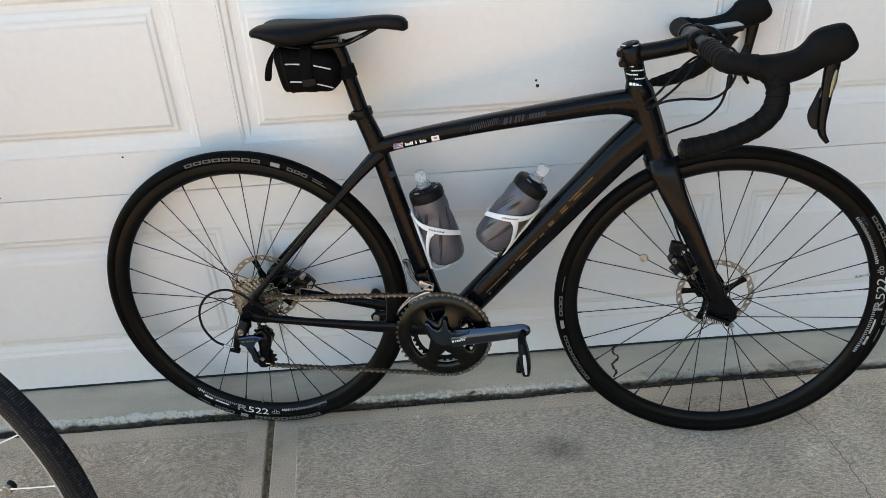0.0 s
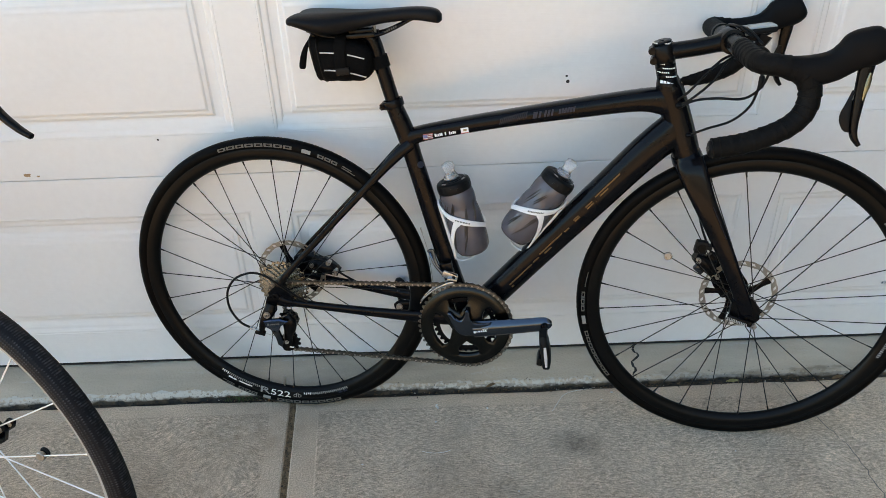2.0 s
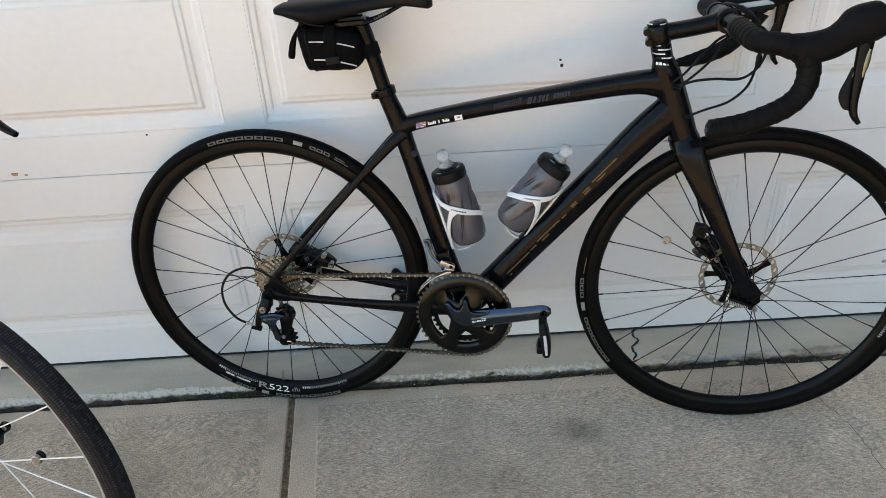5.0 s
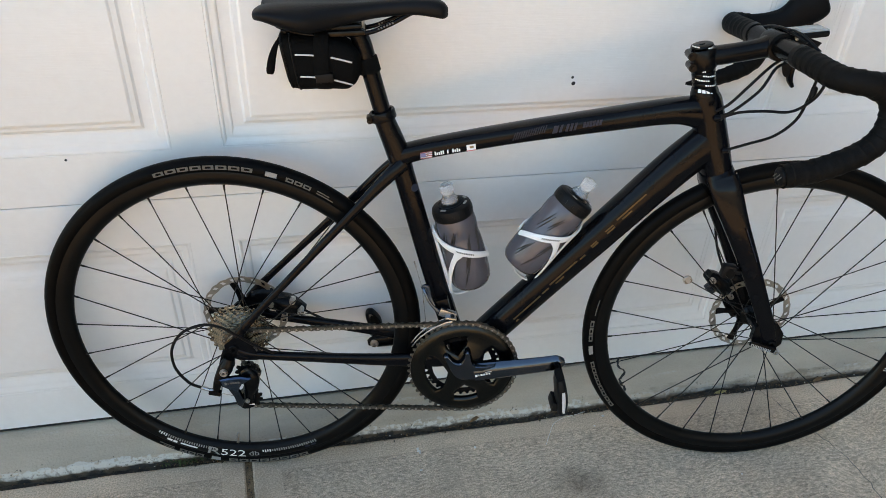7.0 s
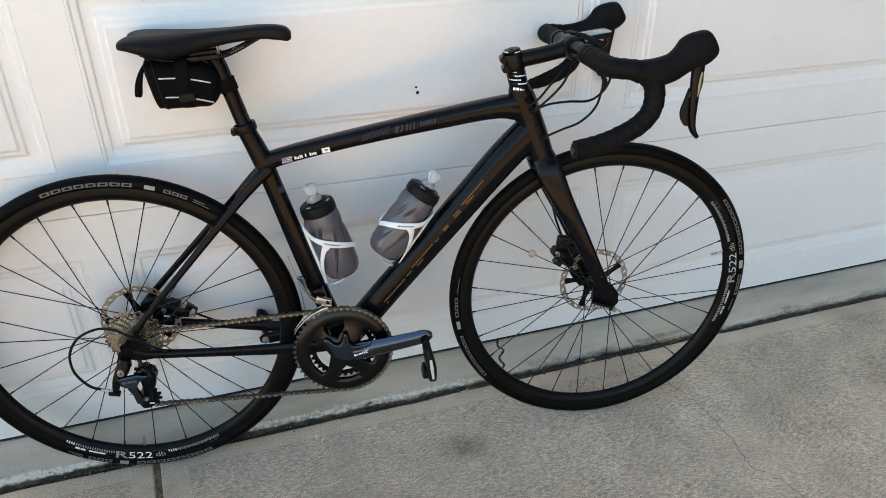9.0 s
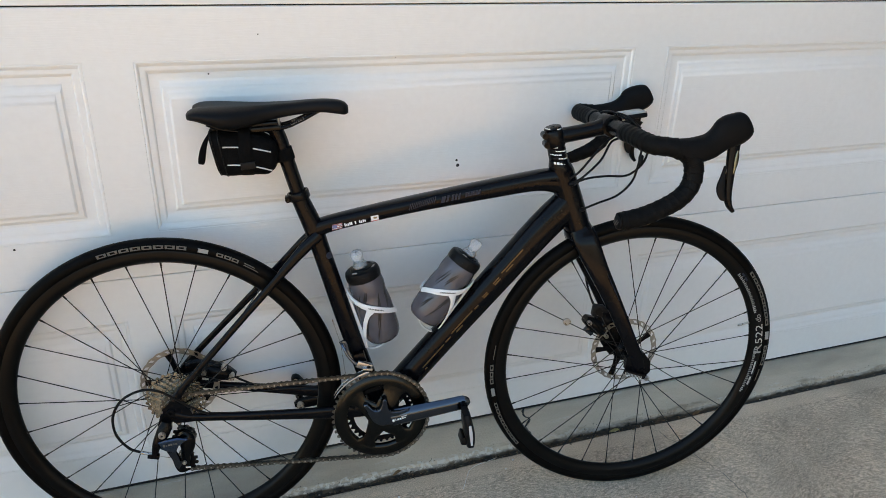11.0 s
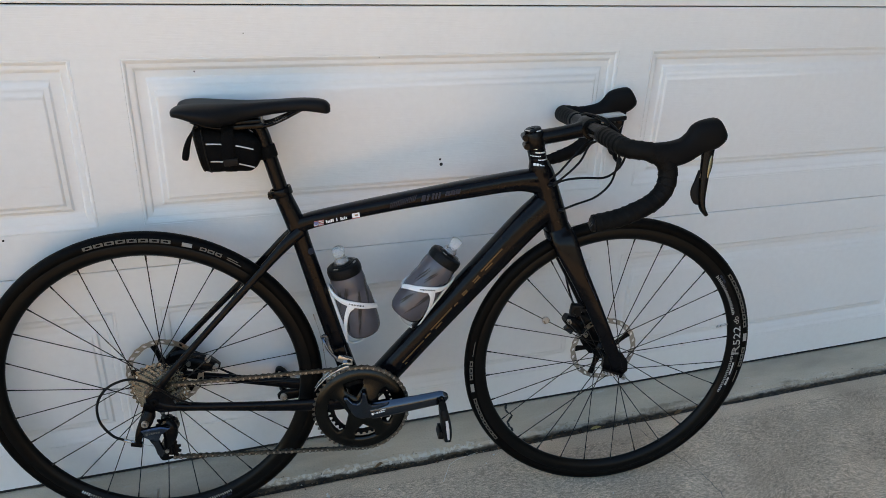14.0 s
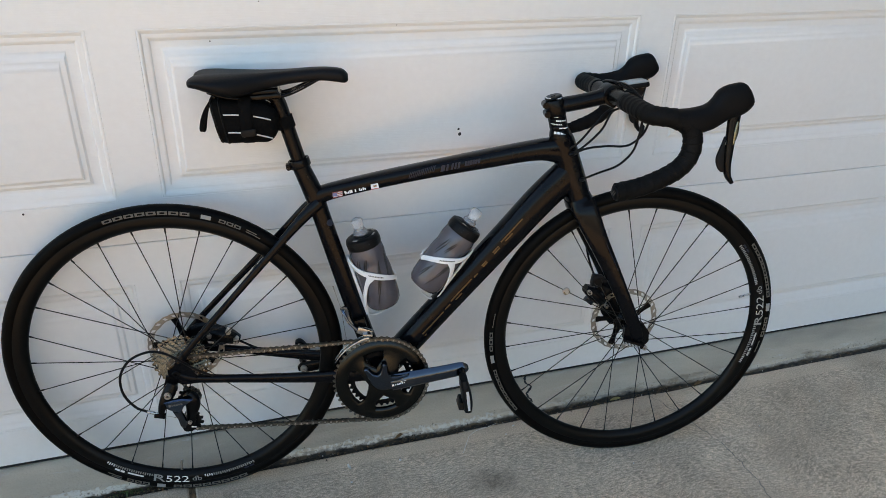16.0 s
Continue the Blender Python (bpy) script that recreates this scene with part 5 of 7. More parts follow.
ring_print(0.0786, 0.0174, 0.0020, 10, 60, M_PRINT_WHITE, 3)
BAR = Vector((0.8935, 0, 0.8725))
bar_part("stem", sweep([(0.782, 0, 0.8515, 0.0165, 0.0155), (0.806, 0, 0.8550, 0.0160, 0.0152), (0.840, 0, 0.8605, 0.0155, 0.0150), (0.868, 0, 0.8665, 0.0165, 0.0155), (0.880, 0, 0.8695, 0.020, 0.0175)], 20, power=2.3, n=4), M_BLACK, "satin black stem")
bar_part("stem_face", lathe([(0.0160, -0.020), (0.0215, -0.0195), (0.0222, -0.017), (0.0222, 0.017), (0.0215, 0.0195), (0.0160, 0.020)], BAR, (0, 1, 0), 28, True), M_BLACK)
for y in (-0.013, 0.013):
    for z in (-0.013, 0.013):
        bar_part("stem_bolt", lathe([(0, 0.0), (0.0034, 0.0), (0.0034, 0.006), (0, 0.006)], BAR + Vector((0.0185, y, z)), (1, 0, 0), 10), M_STEEL)

# -- handlebar, tape, hoods, levers
bar_part("handlebar", rod(BAR + Vector((0, -0.085, 0)), BAR + Vector((0, 0.085, 0)), 0.0158, 20), M_BLACK, "satin black handlebar")
TOPS = [(0.8935, 0.078, 0.8725), (0.8935, 0.115, 0.8720), (0.8940, 0.155, 0.8705), (0.8990, 0.184, 0.8695), (0.9180, 0.2000, 0.8690), (0.9480, 0.2020, 0.8650)]
DROPS = [(0.9300, 0.2010, 0.8670), (0.9560, 0.2020, 0.8560), (0.9690, 0.2030, 0.8400), (0.9720, 0.2035, 0.8250), (0.9705, 0.2045, 0.8060), (0.9620, 0.2055, 0.7880), (0.9430, 0.2065, 0.7710), (0.9120, 0.2075, 0.7560), (0.8830, 0.2085, 0.7460), (0.8540, 0.2090, 0.7400), (0.8370, 0.2090, 0.7370)]


DROPS_FAR = [(x - 0.012 * k, y, z + 0.020 * k) for (x, y, z), k in zip(DROPS, [max(0, (i - 4) / 6) for i in range(len(DROPS))])]


def taped(points, s, r, side):
    """Wrapped tape: a tube with overlapping ridges."""
    pts = spline(points, 14)
    rows, run, last = [], 0.0, None
    for p in pts:
        run += 0 if last is None else math.dist(p, last)
        last = p
        k = (run / 0.0165) % 1
        rr = r + 0.0013 * (k ** 2) - 0.0004
        rows.append((p[0], s * p[1], p[2], rr, rr))
    return sweep(rows, 18, side=side)


def hood_mesh(s):
    """Upper and lower line of the hood, x and z, with its half width, from the bar to the knob."""
    rows = spline([(0.9260, 0.8820, 0.9480, 0.8440, 0.0170), (0.9450, 0.8830, 0.9700, 0.8370, 0.0178), (0.9645, 0.8842, 0.9890, 0.8410, 0.0182), (0.9880, 0.8895, 1.0090, 0.8475, 0.0175), (1.0010, 0.9000, 1.0270, 0.8580, 0.0170), (1.0095, 0.9125, 1.0420, 0.8655, 0.0175),
                   (1.0230, 0.9205, 1.0570, 0.8690, 0.0188), (1.0390, 0.9245, 1.0680, 0.8750, 0.0190), (1.0520, 0.9262, 1.0765, 0.8840, 0.0180), (1.0580, 0.9245, 1.0785, 0.8900, 0.0150), (1.0605, 0.9225, 1.0790, 0.8930, 0.0115)], 5)
    return between_lines(rows, [s * (0.2020 - 0.0065 * min(1, i / 40)) for i in range(len(rows))])


def blade_mesh(s):
    return sweep([(1.0480, s * 0.1975, 0.8740, 0.0065, 0.0115), (1.0470, s * 0.1985, 0.8560, 0.0068, 0.0108), (1.0455, s * 0.2005, 0.8300, 0.0070, 0.0090), (1.0445, s * 0.2030, 0.8020, 0.0075, 0.0075), (1.0445, s * 0.2055, 0.7780, 0.0075, 0.0062), (1.0480, s * 0.2075, 0.7600, 0.0070, 0.0052), (1.0570, s * 0.2090, 0.7470, 0.0050, 0.0035)], 16, power=2.6, n=6)


for s in (-1, 1):
    bar_part("bar_tape", taped(TOPS, s, 0.0172, (0, 0, 1)), M_TAPE, "black wrapped bar tape")
    bar_part("bar_tape", taped(DROPS if s < 0 else DROPS_FAR, s, 0.0172, (0, 1, 0)), M_TAPE, "black wrapped bar tape")
    bar_part("bar_end_plug", lathe([(0, -0.004), (0.010, -0.004), (0.0135, -0.002), (0.0140, 0.004), (0, 0.004)], (0.8350 - 0.012 * (s > 0), s * 0.2090, 0.7368 + 0.020 * (s > 0)), (1, 0, 0.05), 20), M_PLASTIC)
    for a, b in (((-0.0070), 45), ((0.0), 45), ((0.0070), 45)):
        bar_part("plug_mark", cbox((0.8306 - 0.012 * (s > 0), s * 0.2090 + a, 0.7368 + 0.020 * (s > 0)), (0.0008, 0.0014, 0.016 - abs(a) * 0.8), Matrix.Rotation(radians(b), 4, "X"), 0), M_PRINT_GREY)
    hood = bar_part("brake_hood", hood_mesh(s), M_HOOD, "black rubber brake hood", 70)
    lever = bar_part("brake_lever", blade_mesh(s), M_BLACK, "black brake lever")
    bar_part("shift_paddle", sweep([(1.0400, s * 0.1960, 0.8300, 0.0030, 0.0040), (1.0375, s * 0.1985, 0.8080, 0.0035, 0.0090), (1.0340, s * 0.2010, 0.7900, 0.0035, 0.0115), (1.0370, s * 0.2030, 0.7740, 0.0035, 0.0080), (1.0420, s * 0.2040, 0.7680, 0.0025, 0.0030)], 12, power=3, n=4), M_PLASTIC)
    # the blade's gold reflection, laid on as a thin yellowish metal strip
    bar_part("lever_glint", sweep([(1.0525, s * 0.2044, 0.8590, 0.0012, 0.0016), (1.0520, s * 0.2052, 0.8500, 0.0012, 0.0036), (1.0505, s * 0.2068, 0.8360, 0.0012, 0.0038), (1.0480, s * 0.2086, 0.8180, 0.0010, 0.0012)], 10, power=4, n=4), M_LEVER_GLINT, "thin strip that stands in for the warm gleam on the lever")
    bar_part("lever_mark", cbox((1.0375, s * 0.2027, 0.8250), (0.0016, 0.0006, 0.016), Matrix.Rotation(radians(10), 4, "Y"), 0), M_PRINT_GREY)
    bar_part("bar_band", lathe([(0.0160, -0.006), (0.0176, -0.006), (0.0176, 0.006), (0.0160, 0.006)], (0.8935, s * 0.080, 0.8725), (0, 1, 0), 24, True), M_PLASTIC)

# -- cables
def cable(name, pts, r=0.0024, moved=True, mat=None):
    g = sweep([(*p, r, r) for p in spline(pts, 8)], 8)
    return front_part(name, g, mat or M_PLASTIC) if moved == "fork" else bar_part(name, g, mat or M_PLASTIC) if moved else part(name, g, mat or M_PLASTIC, bicycle)


cable("brake_hose", [(0.905, -0.085, 0.862), (0.925, -0.080, 0.866), (0.938, -0.065, 0.850), (0.940, -0.055, 0.820), (0.940, -0.050, 0.800), (0.931, -0.048, 0.766), (0.904, -0.045, 0.738), (0.866, -0.040, 0.722), (0.840, -0.026, 0.706)])
cable("gear_cable", [(0.900, -0.070, 0.868), (0.930, -0.075, 0.872), (0.946, -0.075, 0.850), (0.944, -0.068, 0.815), (0.932, -0.055, 0.790), (0.912, -0.050, 0.779), (0.876, -0.046, 0.779), (0.840, -0.034, 0.772), (0.812, -0.024, 0.757)])
cable("gear_cable", [(0.900, -0.010, 0.850), (0.874, -0.030, 0.842), (0.848, -0.034, 0.815), (0.826, -0.030, 0.786), (0.810, -0.022, 0.770)])
cable("brake_hose", [(0.905, -0.024, 0.850), (0.886, -0.030, 0.842), (0.866, -0.036, 0.809), (0.832, -0.032, 0.774), (0.812, -0.022, 0.760)])
cable("brake_hose", [(0.896, 0.030, 0.890), (0.902, 0.0, 0.8965), (0.915, -0.030, 0.894), (0.932, -0.060, 0.876)])
cable("gear_cable", [(0.898, 0.060, 0.888), (0.895, 0.025, 0.896), (0.899, -0.010, 0.8975), (0.920, -0.040, 0.885)])
bar_part("barrel_adjuster", lathe([(0.0026, -0.011), (0.0046, -0.011), (0.0050, -0.009), (0.0050, 0.008), (0.0030, 0.011), (0.0024, 0.011)], (0.9405, -0.058, 0.812), (0.02, 0.05, 1), 14), M_PLASTIC)
part("cable_port", sweep([(0.8140, -0.0205, 0.7585, 0.006, 0.010), (0.8200, -0.0265, 0.7610, 0.004, 0.007)], 12, side=(0, 0, 1)), M_PLASTIC, bicycle)
part("cable_port", sweep([(0.8380, -0.0225, 0.7040, 0.005, 0.008), (0.8440, -0.0290, 0.7060, 0.003, 0.005)], 12, side=(0, 0, 1)), M_PLASTIC, bicycle)
bar_part("computer_mount", sweep([(0.8935, 0.002, 0.8885, 0.010, 0.006), (0.9150, 0.002, 0.8800, 0.008, 0.005), (0.9380, 0.002, 0.8760, 0.010, 0.006), (0.9420, 0.002, 0.8830, 0.014, 0.006)], 12, power=3, n=3), M_PLASTIC)
bar_part("mount_arm", sweep([(0.9480, -0.004, 0.8820, 0.013, 0.014), (0.9440, -0.005, 0.8700, 0.010, 0.010), (0.9380, -0.006, 0.8560, 0.007, 0.006)], 10, power=3), M_PLASTIC)

# -- crankset: centre, arm direction
CR = Vector((0.418, 0, 0.278))
ARM = radians(11.3)
crank_u = Vector((math.cos(ARM), 0, math.sin(ARM)))
ring = part("chainring", ring_plate(teeth(50, 0.0978, 0.1035), lambda a: 0.0900, 300, -0.0510, -0.0485, CR), M_TEETH, bicycle, "dark grey outer chainring")
part("ring_face", lathe([(0.0700, -0.0475), (0.0705, -0.0515), (0.0725, -0.0545), (0.0770, -0.0560), (0.0860, -0.0560), (0.0930, -0.0545), (0.0975, -0.0515), (0.0978, -0.0485), (0.0730, -0.0465)], CR, seg=96, closed=True), M_RING, ring)
part("inner_ring", ring_plate(teeth(34, 0.0655, 0.0712), lambda a: 0.0565, 204, -0.0425, -0.0400, CR), M_BLACK, ring, "black inner chainring")
for a, w in ((65, 0.0205), (137, 0.0140), (243, 0.0135), (312, 0.0145)):
    a = radians(a)
    d, t = Vector((math.cos(a), 0, math.sin(a))), Vector((-math.sin(a), 0, math.cos(a)))
    rows = [(*(CR + d * 0.012 + Vector((0, -0.058, 0))), 0.006, 0.0240), (*(CR + d * 0.034 + Vector((0, -0.0565, 0))), 0.006, w + 0.004), (*(CR + d * 0.052 + Vector((0, -0.0540, 0))), 0.0055, w), (*(CR + d * 0.064 + Vector((0, -0.0525, 0))), 0.005, w + 0.004), (*(CR + d * 0.076 + Vector((0, -0.0515, 0))), 0.0048, w + 0.016)]
    part("spider_arm", sweep(rows, 16, power=2.8, n=4), M_RING, ring)
    part("ring_bolt", disc(0.0048, 0.012, CR + d * 0.0565 + Vector((0, -0.0465, 0)), seg=16), M_BLACK, ring)
def creased(rows, n):
    """A crank arm: a long upper facet leans back, the lower one stands upright, with a crease between."""
    rows = spline(rows, n)
    shape = ((0.9, -0.8), (0.9, 0.7), (0.35, 0.98), (0.0, 1.0), (-0.55, 0.68), (-0.94, 0.28), (-1.0, 0.12), (-0.97, -0.70), (-0.6, -0.95), (0.3, -1.0))
    m = len(shape)
    verts, faces = [], []
    for x, y, z, w, h in rows:
        for a, b in shape:
            verts.append((x - math.sin(ARM) * h * b, y + w * a, z + math.cos(ARM) * h * b))
    for i in range(len(rows) - 1):
        for k in range(m):
            j = (k + 1) % m
            faces.append((i * m + k, i * m + j, (i + 1) * m + j, (i + 1) * m + k))
    faces += [tuple(range(m)), tuple((len(rows) - 1) * m + k for k in range(m))]
    return Geo().add(verts, faces)


g = creased([(*(CR + crank_u * 0.020 + Vector((0, -0.0685, 0))), 0.0090, 0.0185), (*(CR + crank_u * 0.055 + Vector((0, -0.0715, 0))), 0.0085, 0.0180), (*(CR + crank_u * 0.100 + Vector((0, -0.0755, 0))), 0.0078, 0.0166),
           (*(CR + crank_u * 0.145 + Vector((0, -0.0790, 0))), 0.0072, 0.0156), (*(CR + crank_u * 0.172 + Vector((0, -0.0805, 0))), 0.0068, 0.0150), (*(CR + crank_u * 0.1830 + Vector((0, -0.0805, 0))), 0.0058, 0.0095), (*(CR + crank_u * 0.1875 + Vector((0, -0.0805, 0))), 0.0045, 0.0045)], n=5)
crank = part("crank_arm", g, M_CRANK, bicycle, "polished grey crank arm", 24)
# the arm's root: a hub with two short horns towards the rings, rounded over at its edge
HORNS = spline([(0.478, 0.3065), (0.452, 0.3020), (0.4380, 0.3035), (0.4325, 0.3140), (0.4300, 0.3270), (0.4245, 0.3315), (0.4185, 0.3275), (0.4160, 0.3160), (0.4100, 0.3060), (0.4010, 0.3075), (0.3910, 0.3175), (0.3845, 0.3190), (0.3800, 0.3130),
                (0.3860, 0.3010), (0.3925, 0.2880), (0.3995, 0.2750), (0.4140, 0.2670), (0.4320, 0.2680), (0.478, 0.2780)], 5)


def rounded_plate(outline, back, front, inset):
    """A plate whose rim rolls over to a front face; front gives its depth by place."""
    n = len(outline)
    normals = []
    for i in range(n):
        d = (Vector(outline[(i + 1) % n]) - Vector(outline[i - 1])).normalized()
        normals.append(Vector((d.y, -d.x)))
    rows = []
    for k, q in ((0.0, None), (0.0, 1.0), (0.12, 0.55), (0.38, 0.22), (0.72, 0.05), (1.0, 0.0)):
        ring = []
        for p, nrm in zip(outline, normals):
            x, z = p[0] - nrm.x * inset * k, p[1] - nrm.y * inset * k
            f = front(x, z)
            ring.append((x, back if q is None else f + (back - f) * 0.75 * q, z))
        rows.append(ring)
    g = Geo()
    for p, q in zip(rows, rows[1:]):
        for i in range(n):
            j = (i + 1) % n
            g.add([p[i], p[j], q[j], q[i]], [(0, 1, 2, 3)])
    g.add(rows[-1], [tuple(range(n))])
    return g


part("crank_root", rounded_plate(HORNS, -0.060, lambda x, z: -0.0775 + 0.16 * max(0, 0.430 - x) + 0.10 * max(0, z - 0.300), 0.0036), M_CRANK, crank, "", 40)
rot = Matrix.Rotation(-ARM, 4, "Y")
for k, w in enumerate((0.0045, 0.0016, 0.0038, 0.0038, 0.0028, 0.0038)):
    part("brand_bar", cbox(CR + crank_u * (0.0235 + 0.0050 * k) + Vector((0, -0.0797 + 0.0001 * k, -0.0010)), (w, 0.0006, 0.0050 if k == 0 else 0.0036), rot, 0), M_PRINT_WHITE, crank)
part("brand_bar", cbox(CR + crank_u * 0.046 + Vector((0, -0.0802, 0.0040)), (0.012, 0.0006, 0.0010), rot, 0), M_PRINT_WHITE, crank)
far_u = -crank_u
part("crank_arm", sweep([(*(CR + far_u * -0.012 + Vector((0, 0.058, 0))), 0.008, 0.017), (*(CR + far_u * 0.03 + Vector((0, 0.064, 0))), 0.0075, 0.0155), (*(CR + far_u * 0.120 + Vector((0, 0.074, 0))), 0.0068, 0.0130), (*(CR + far_u * 0.172 + Vector((0, 0.080, 0))), 0.0065, 0.0125), (*(CR + far_u * 0.186 + Vector((0, 0.080, 0))), 0.004, 0.006)], 18, power=2.8, n=4), M_BLACK, bicycle, "dark crank arm")
part("crank_axle", lathe([(0, -0.066), (0.012, -0.066), (0.012, 0.062), (0, 0.062)], CR, seg=20), M_STEEL, bicycle)


def pedal(end, s):
    """A clipless road pedal that hangs nose down from its spindle."""
    e = Vector(end)
    body = part("pedal", sweep([(e.x - 0.004, e.y + s * 0.040, e.z + 0.006, 0.018, 0.0075), (e.x - 0.001, e.y + s * 0.040, e.z - 0.012, 0.025, 0.0095), (e.x + 0.003, e.y + s * 0.040, e.z - 0.034, 0.026, 0.0105), (e.x + 0.0055, e.y + s * 0.040, e.z - 0.054, 0.024, 0.0100), (e.x + 0.006, e.y + s * 0.040, e.z - 0.070, 0.021, 0.0085)], 18, power=3.2, n=5), M_PLASTIC, bicycle, "black clipless pedal")
    part("spindle", rod(e, e + Vector((0, s * 0.045, 0)), 0.0065, 14, 0.0055), M_BLACK, body)
    part("pedal_hook", cbox((e.x - 0.007, e.y + s * 0.036, e.z - 0.058), (0.012, 0.036, 0.018), Matrix.Rotation(radians(12), 4, "Y"), 0.003), M_PLASTIC, body)
    part("pedal_strip", sweep([(e.x + 0.0010, e.y + s * 0.0652, e.z - 0.014, 0.0016, 0.0026), (e.x + 0.0035, e.y + s * 0.0668, e.z - 0.036, 0.0016, 0.0034), (e.x + 0.0060, e.y + s * 0.0655, e.z - 0.060, 0.0016, 0.0022)], 8, power=3, n=3), M_REFLECT, body, "pale wear strip")
    return body


def standing_pedal(end, s):
    """The other pedal stands on its tail, its open nose loop up."""
    e = Vector(end)
    y = e.y + s * 0.040
    body = part("pedal", sweep([(e.x - 0.004, y, e.z - 0.010, 0.020, 0.008), (e.x - 0.002, y, e.z + 0.006, 0.026, 0.011), (e.x, y, e.z + 0.016, 0.026, 0.010)], 16, power=3, n=4), M_PLASTIC, bicycle, "black clipless pedal")
    loop = [(e.x - 0.012, y, e.z + 0.012), (e.x - 0.016, y, e.z + 0.028), (e.x - 0.015, y, e.z + 0.037), (e.x - 0.006, y, e.z + 0.038), (e.x + 0.004, y, e.z + 0.027), (e.x + 0.010, y, e.z + 0.017), (e.x + 0.012, y, e.z + 0.008)]
    part("nose_loop", sweep([(*p, 0.010, 0.0030) for p in spline(loop, 5)], 10, power=3), M_PLASTIC, body)
    part("spindle", rod(e, e + Vector((0, s * 0.045, 0)), 0.0065, 14, 0.0055), M_BLACK, body)
    return body


pedal(CR + crank_u * 0.1725 + Vector((0, -0.084, 0)), -1)
standing_pedal(CR + far_u * 0.1725 + Vector((0, 0.084, 0.006)), 1)
part("axle_nut", lathe([(0.0020, -0.003), (0.0065, -0.003), (0.0085, 0), (0.0085, 0.004), (0.0020, 0.004)], CR + far_u * 0.1725 + Vector((0, 0.0715, 0)), seg=18, closed=True), M_STEEL, bicycle)

# -- chain: pitch points along its way, then plates and rollers
def arc_pts(c, r, a0, a1, y0, y1, n):
    return [(c[0] + r * math.cos(radians(a0 + (a1 - a0) * k / n)), y0 + (y1 - y0) * k / n, c[1] + r * math.sin(radians(a0 + (a1 - a0) * k / n))) for k in range(n + 1)]


GUIDE, TENSION = (0.0200, 0.2720), (0.0185, 0.2125)
loop = arc_pts((CR.x, CR.z), 0.1012, -84, 96, -0.0497, -0.0497, 60)
loop += arc_pts((0.009, 0.341), 0.0235, 90, 285, -0.0470, -0.0470, 24)
loop += arc_pts(GUIDE, 0.0200, 110, -80, -0.0480, -0.0480, 14)
loop += arc_pts(TENSION, 0.0200, 120, 275, -0.0480, -0.0480, 14)
loop.append(loop[0])
walked, seq = 0.0, []
PITCH = 0.0127
for p, q in zip(loop, loop[1:]):
    p, q = Vector(p), Vector(q)
    L = (q - p).length
    while walked <= L and L > 0:
        seq.append(p.lerp(q, walked / L))
        walked += PITCH
    walked -= L
g = Geo()
for i in range(len(seq)):
    p, q = seq[i], seq[(i + 1) % len(seq)]
    if (q - p).length > 0.02:
        continue
    off = 0.0028 if i % 2 else 0.0019
    d = (q - p).normalized()
    nrm = d.cross(Vector((0, 1, 0))).normalized()
    for s in (-1, 1):
        o = Vector((0, s * off, 0))
        pts = []
        for t, h in ((-0.30, 0.0022), (0.0, 0.0045), (0.5, 0.0024), (1.0, 0.0045), (1.30, 0.0022)):
            pts.append((p.lerp(q, t), h))
        top = [c + nrm * h + o for c, h in pts]
        bot = [c - nrm * h + o for c, h in reversed(pts)]
        rim_pts = top + bot
        w = Vector((0, s * 0.0009, 0))
        n = len(rim_pts)
        g.add([v for v in rim_pts] + [v + w for v in rim_pts], [tuple(range(n)), tuple(range(n, 2 * n))] + [(k, (k + 1) % n, n + (k + 1) % n, n + k) for k in range(n)])
    g.join(rod(p - Vector((0, 0.0036, 0)), p + Vector((0, 0.0036, 0)), 0.0030, 7))
chain = part("chain", g, M_CHAIN, bicycle, "oiled steel chain", 25)
pins = Geo()
for p in seq:
    pins.join(rod(p - Vector((0, 0.0046, 0)), p + Vector((0, 0.0046, 0)), 0.0019, 8))
tagged(part("pin_head", pins, M_STEEL, chain, "bright pin heads", 25), "bright pin heads", kind="stuff")

# -- rear derailleur
def plate(outline, y0, y1, c=0.0015):
    """An outline in the xz plane with thickness along y and its edges taken off."""
    n = len(outline)
    mx, mz = sum(p[0] for p in outline) / n, sum(p[1] for p in outline) / n
    rows = []
    for y, k in ((y0, c), (y0 + c, 0), (y1 - c, 0), (y1, c)):
        rows.append([(x - (x - mx) * k / max(1e-6, math.hypot(x - mx, z - mz)), y, z - (z - mz) * k / max(1e-6, math.hypot(x - mx, z - mz))) for x, z in outline])
    g = Geo().add(rows[0], [tuple(range(n))]).add(rows[-1], [tuple(range(n))])
    for p, q in zip(rows, rows[1:]):
        for i in range(n):
            j = (i + 1) % n
            g.add([p[i], p[j], q[j], q[i]], [(0, 1, 2, 3)])
    return g


rd = part("rear_derailleur", sweep([(-0.003, -0.075, 0.325, 0.009, 0.0095), (-0.010, -0.079, 0.307, 0.011, 0.0130), (-0.022, -0.083, 0.286, 0.0095, 0.0100), (-0.029, -0.085, 0.268, 0.0075, 0.0068), (-0.030, -0.086, 0.256, 0.006, 0.0055)], 18, power=2.5, n=5), M_BLACK, bicycle, "rear derailleur in black and blue-grey")
part("pivot_bolt", lathe([(0.0026, -0.006), (0.0062, -0.006), (0.0072, -0.0045), (0.0072, 0.004), (0.0026, 0.004)], (-0.0115, -0.0885, 0.3045), seg=20, closed=True), M_STEEL, rd)
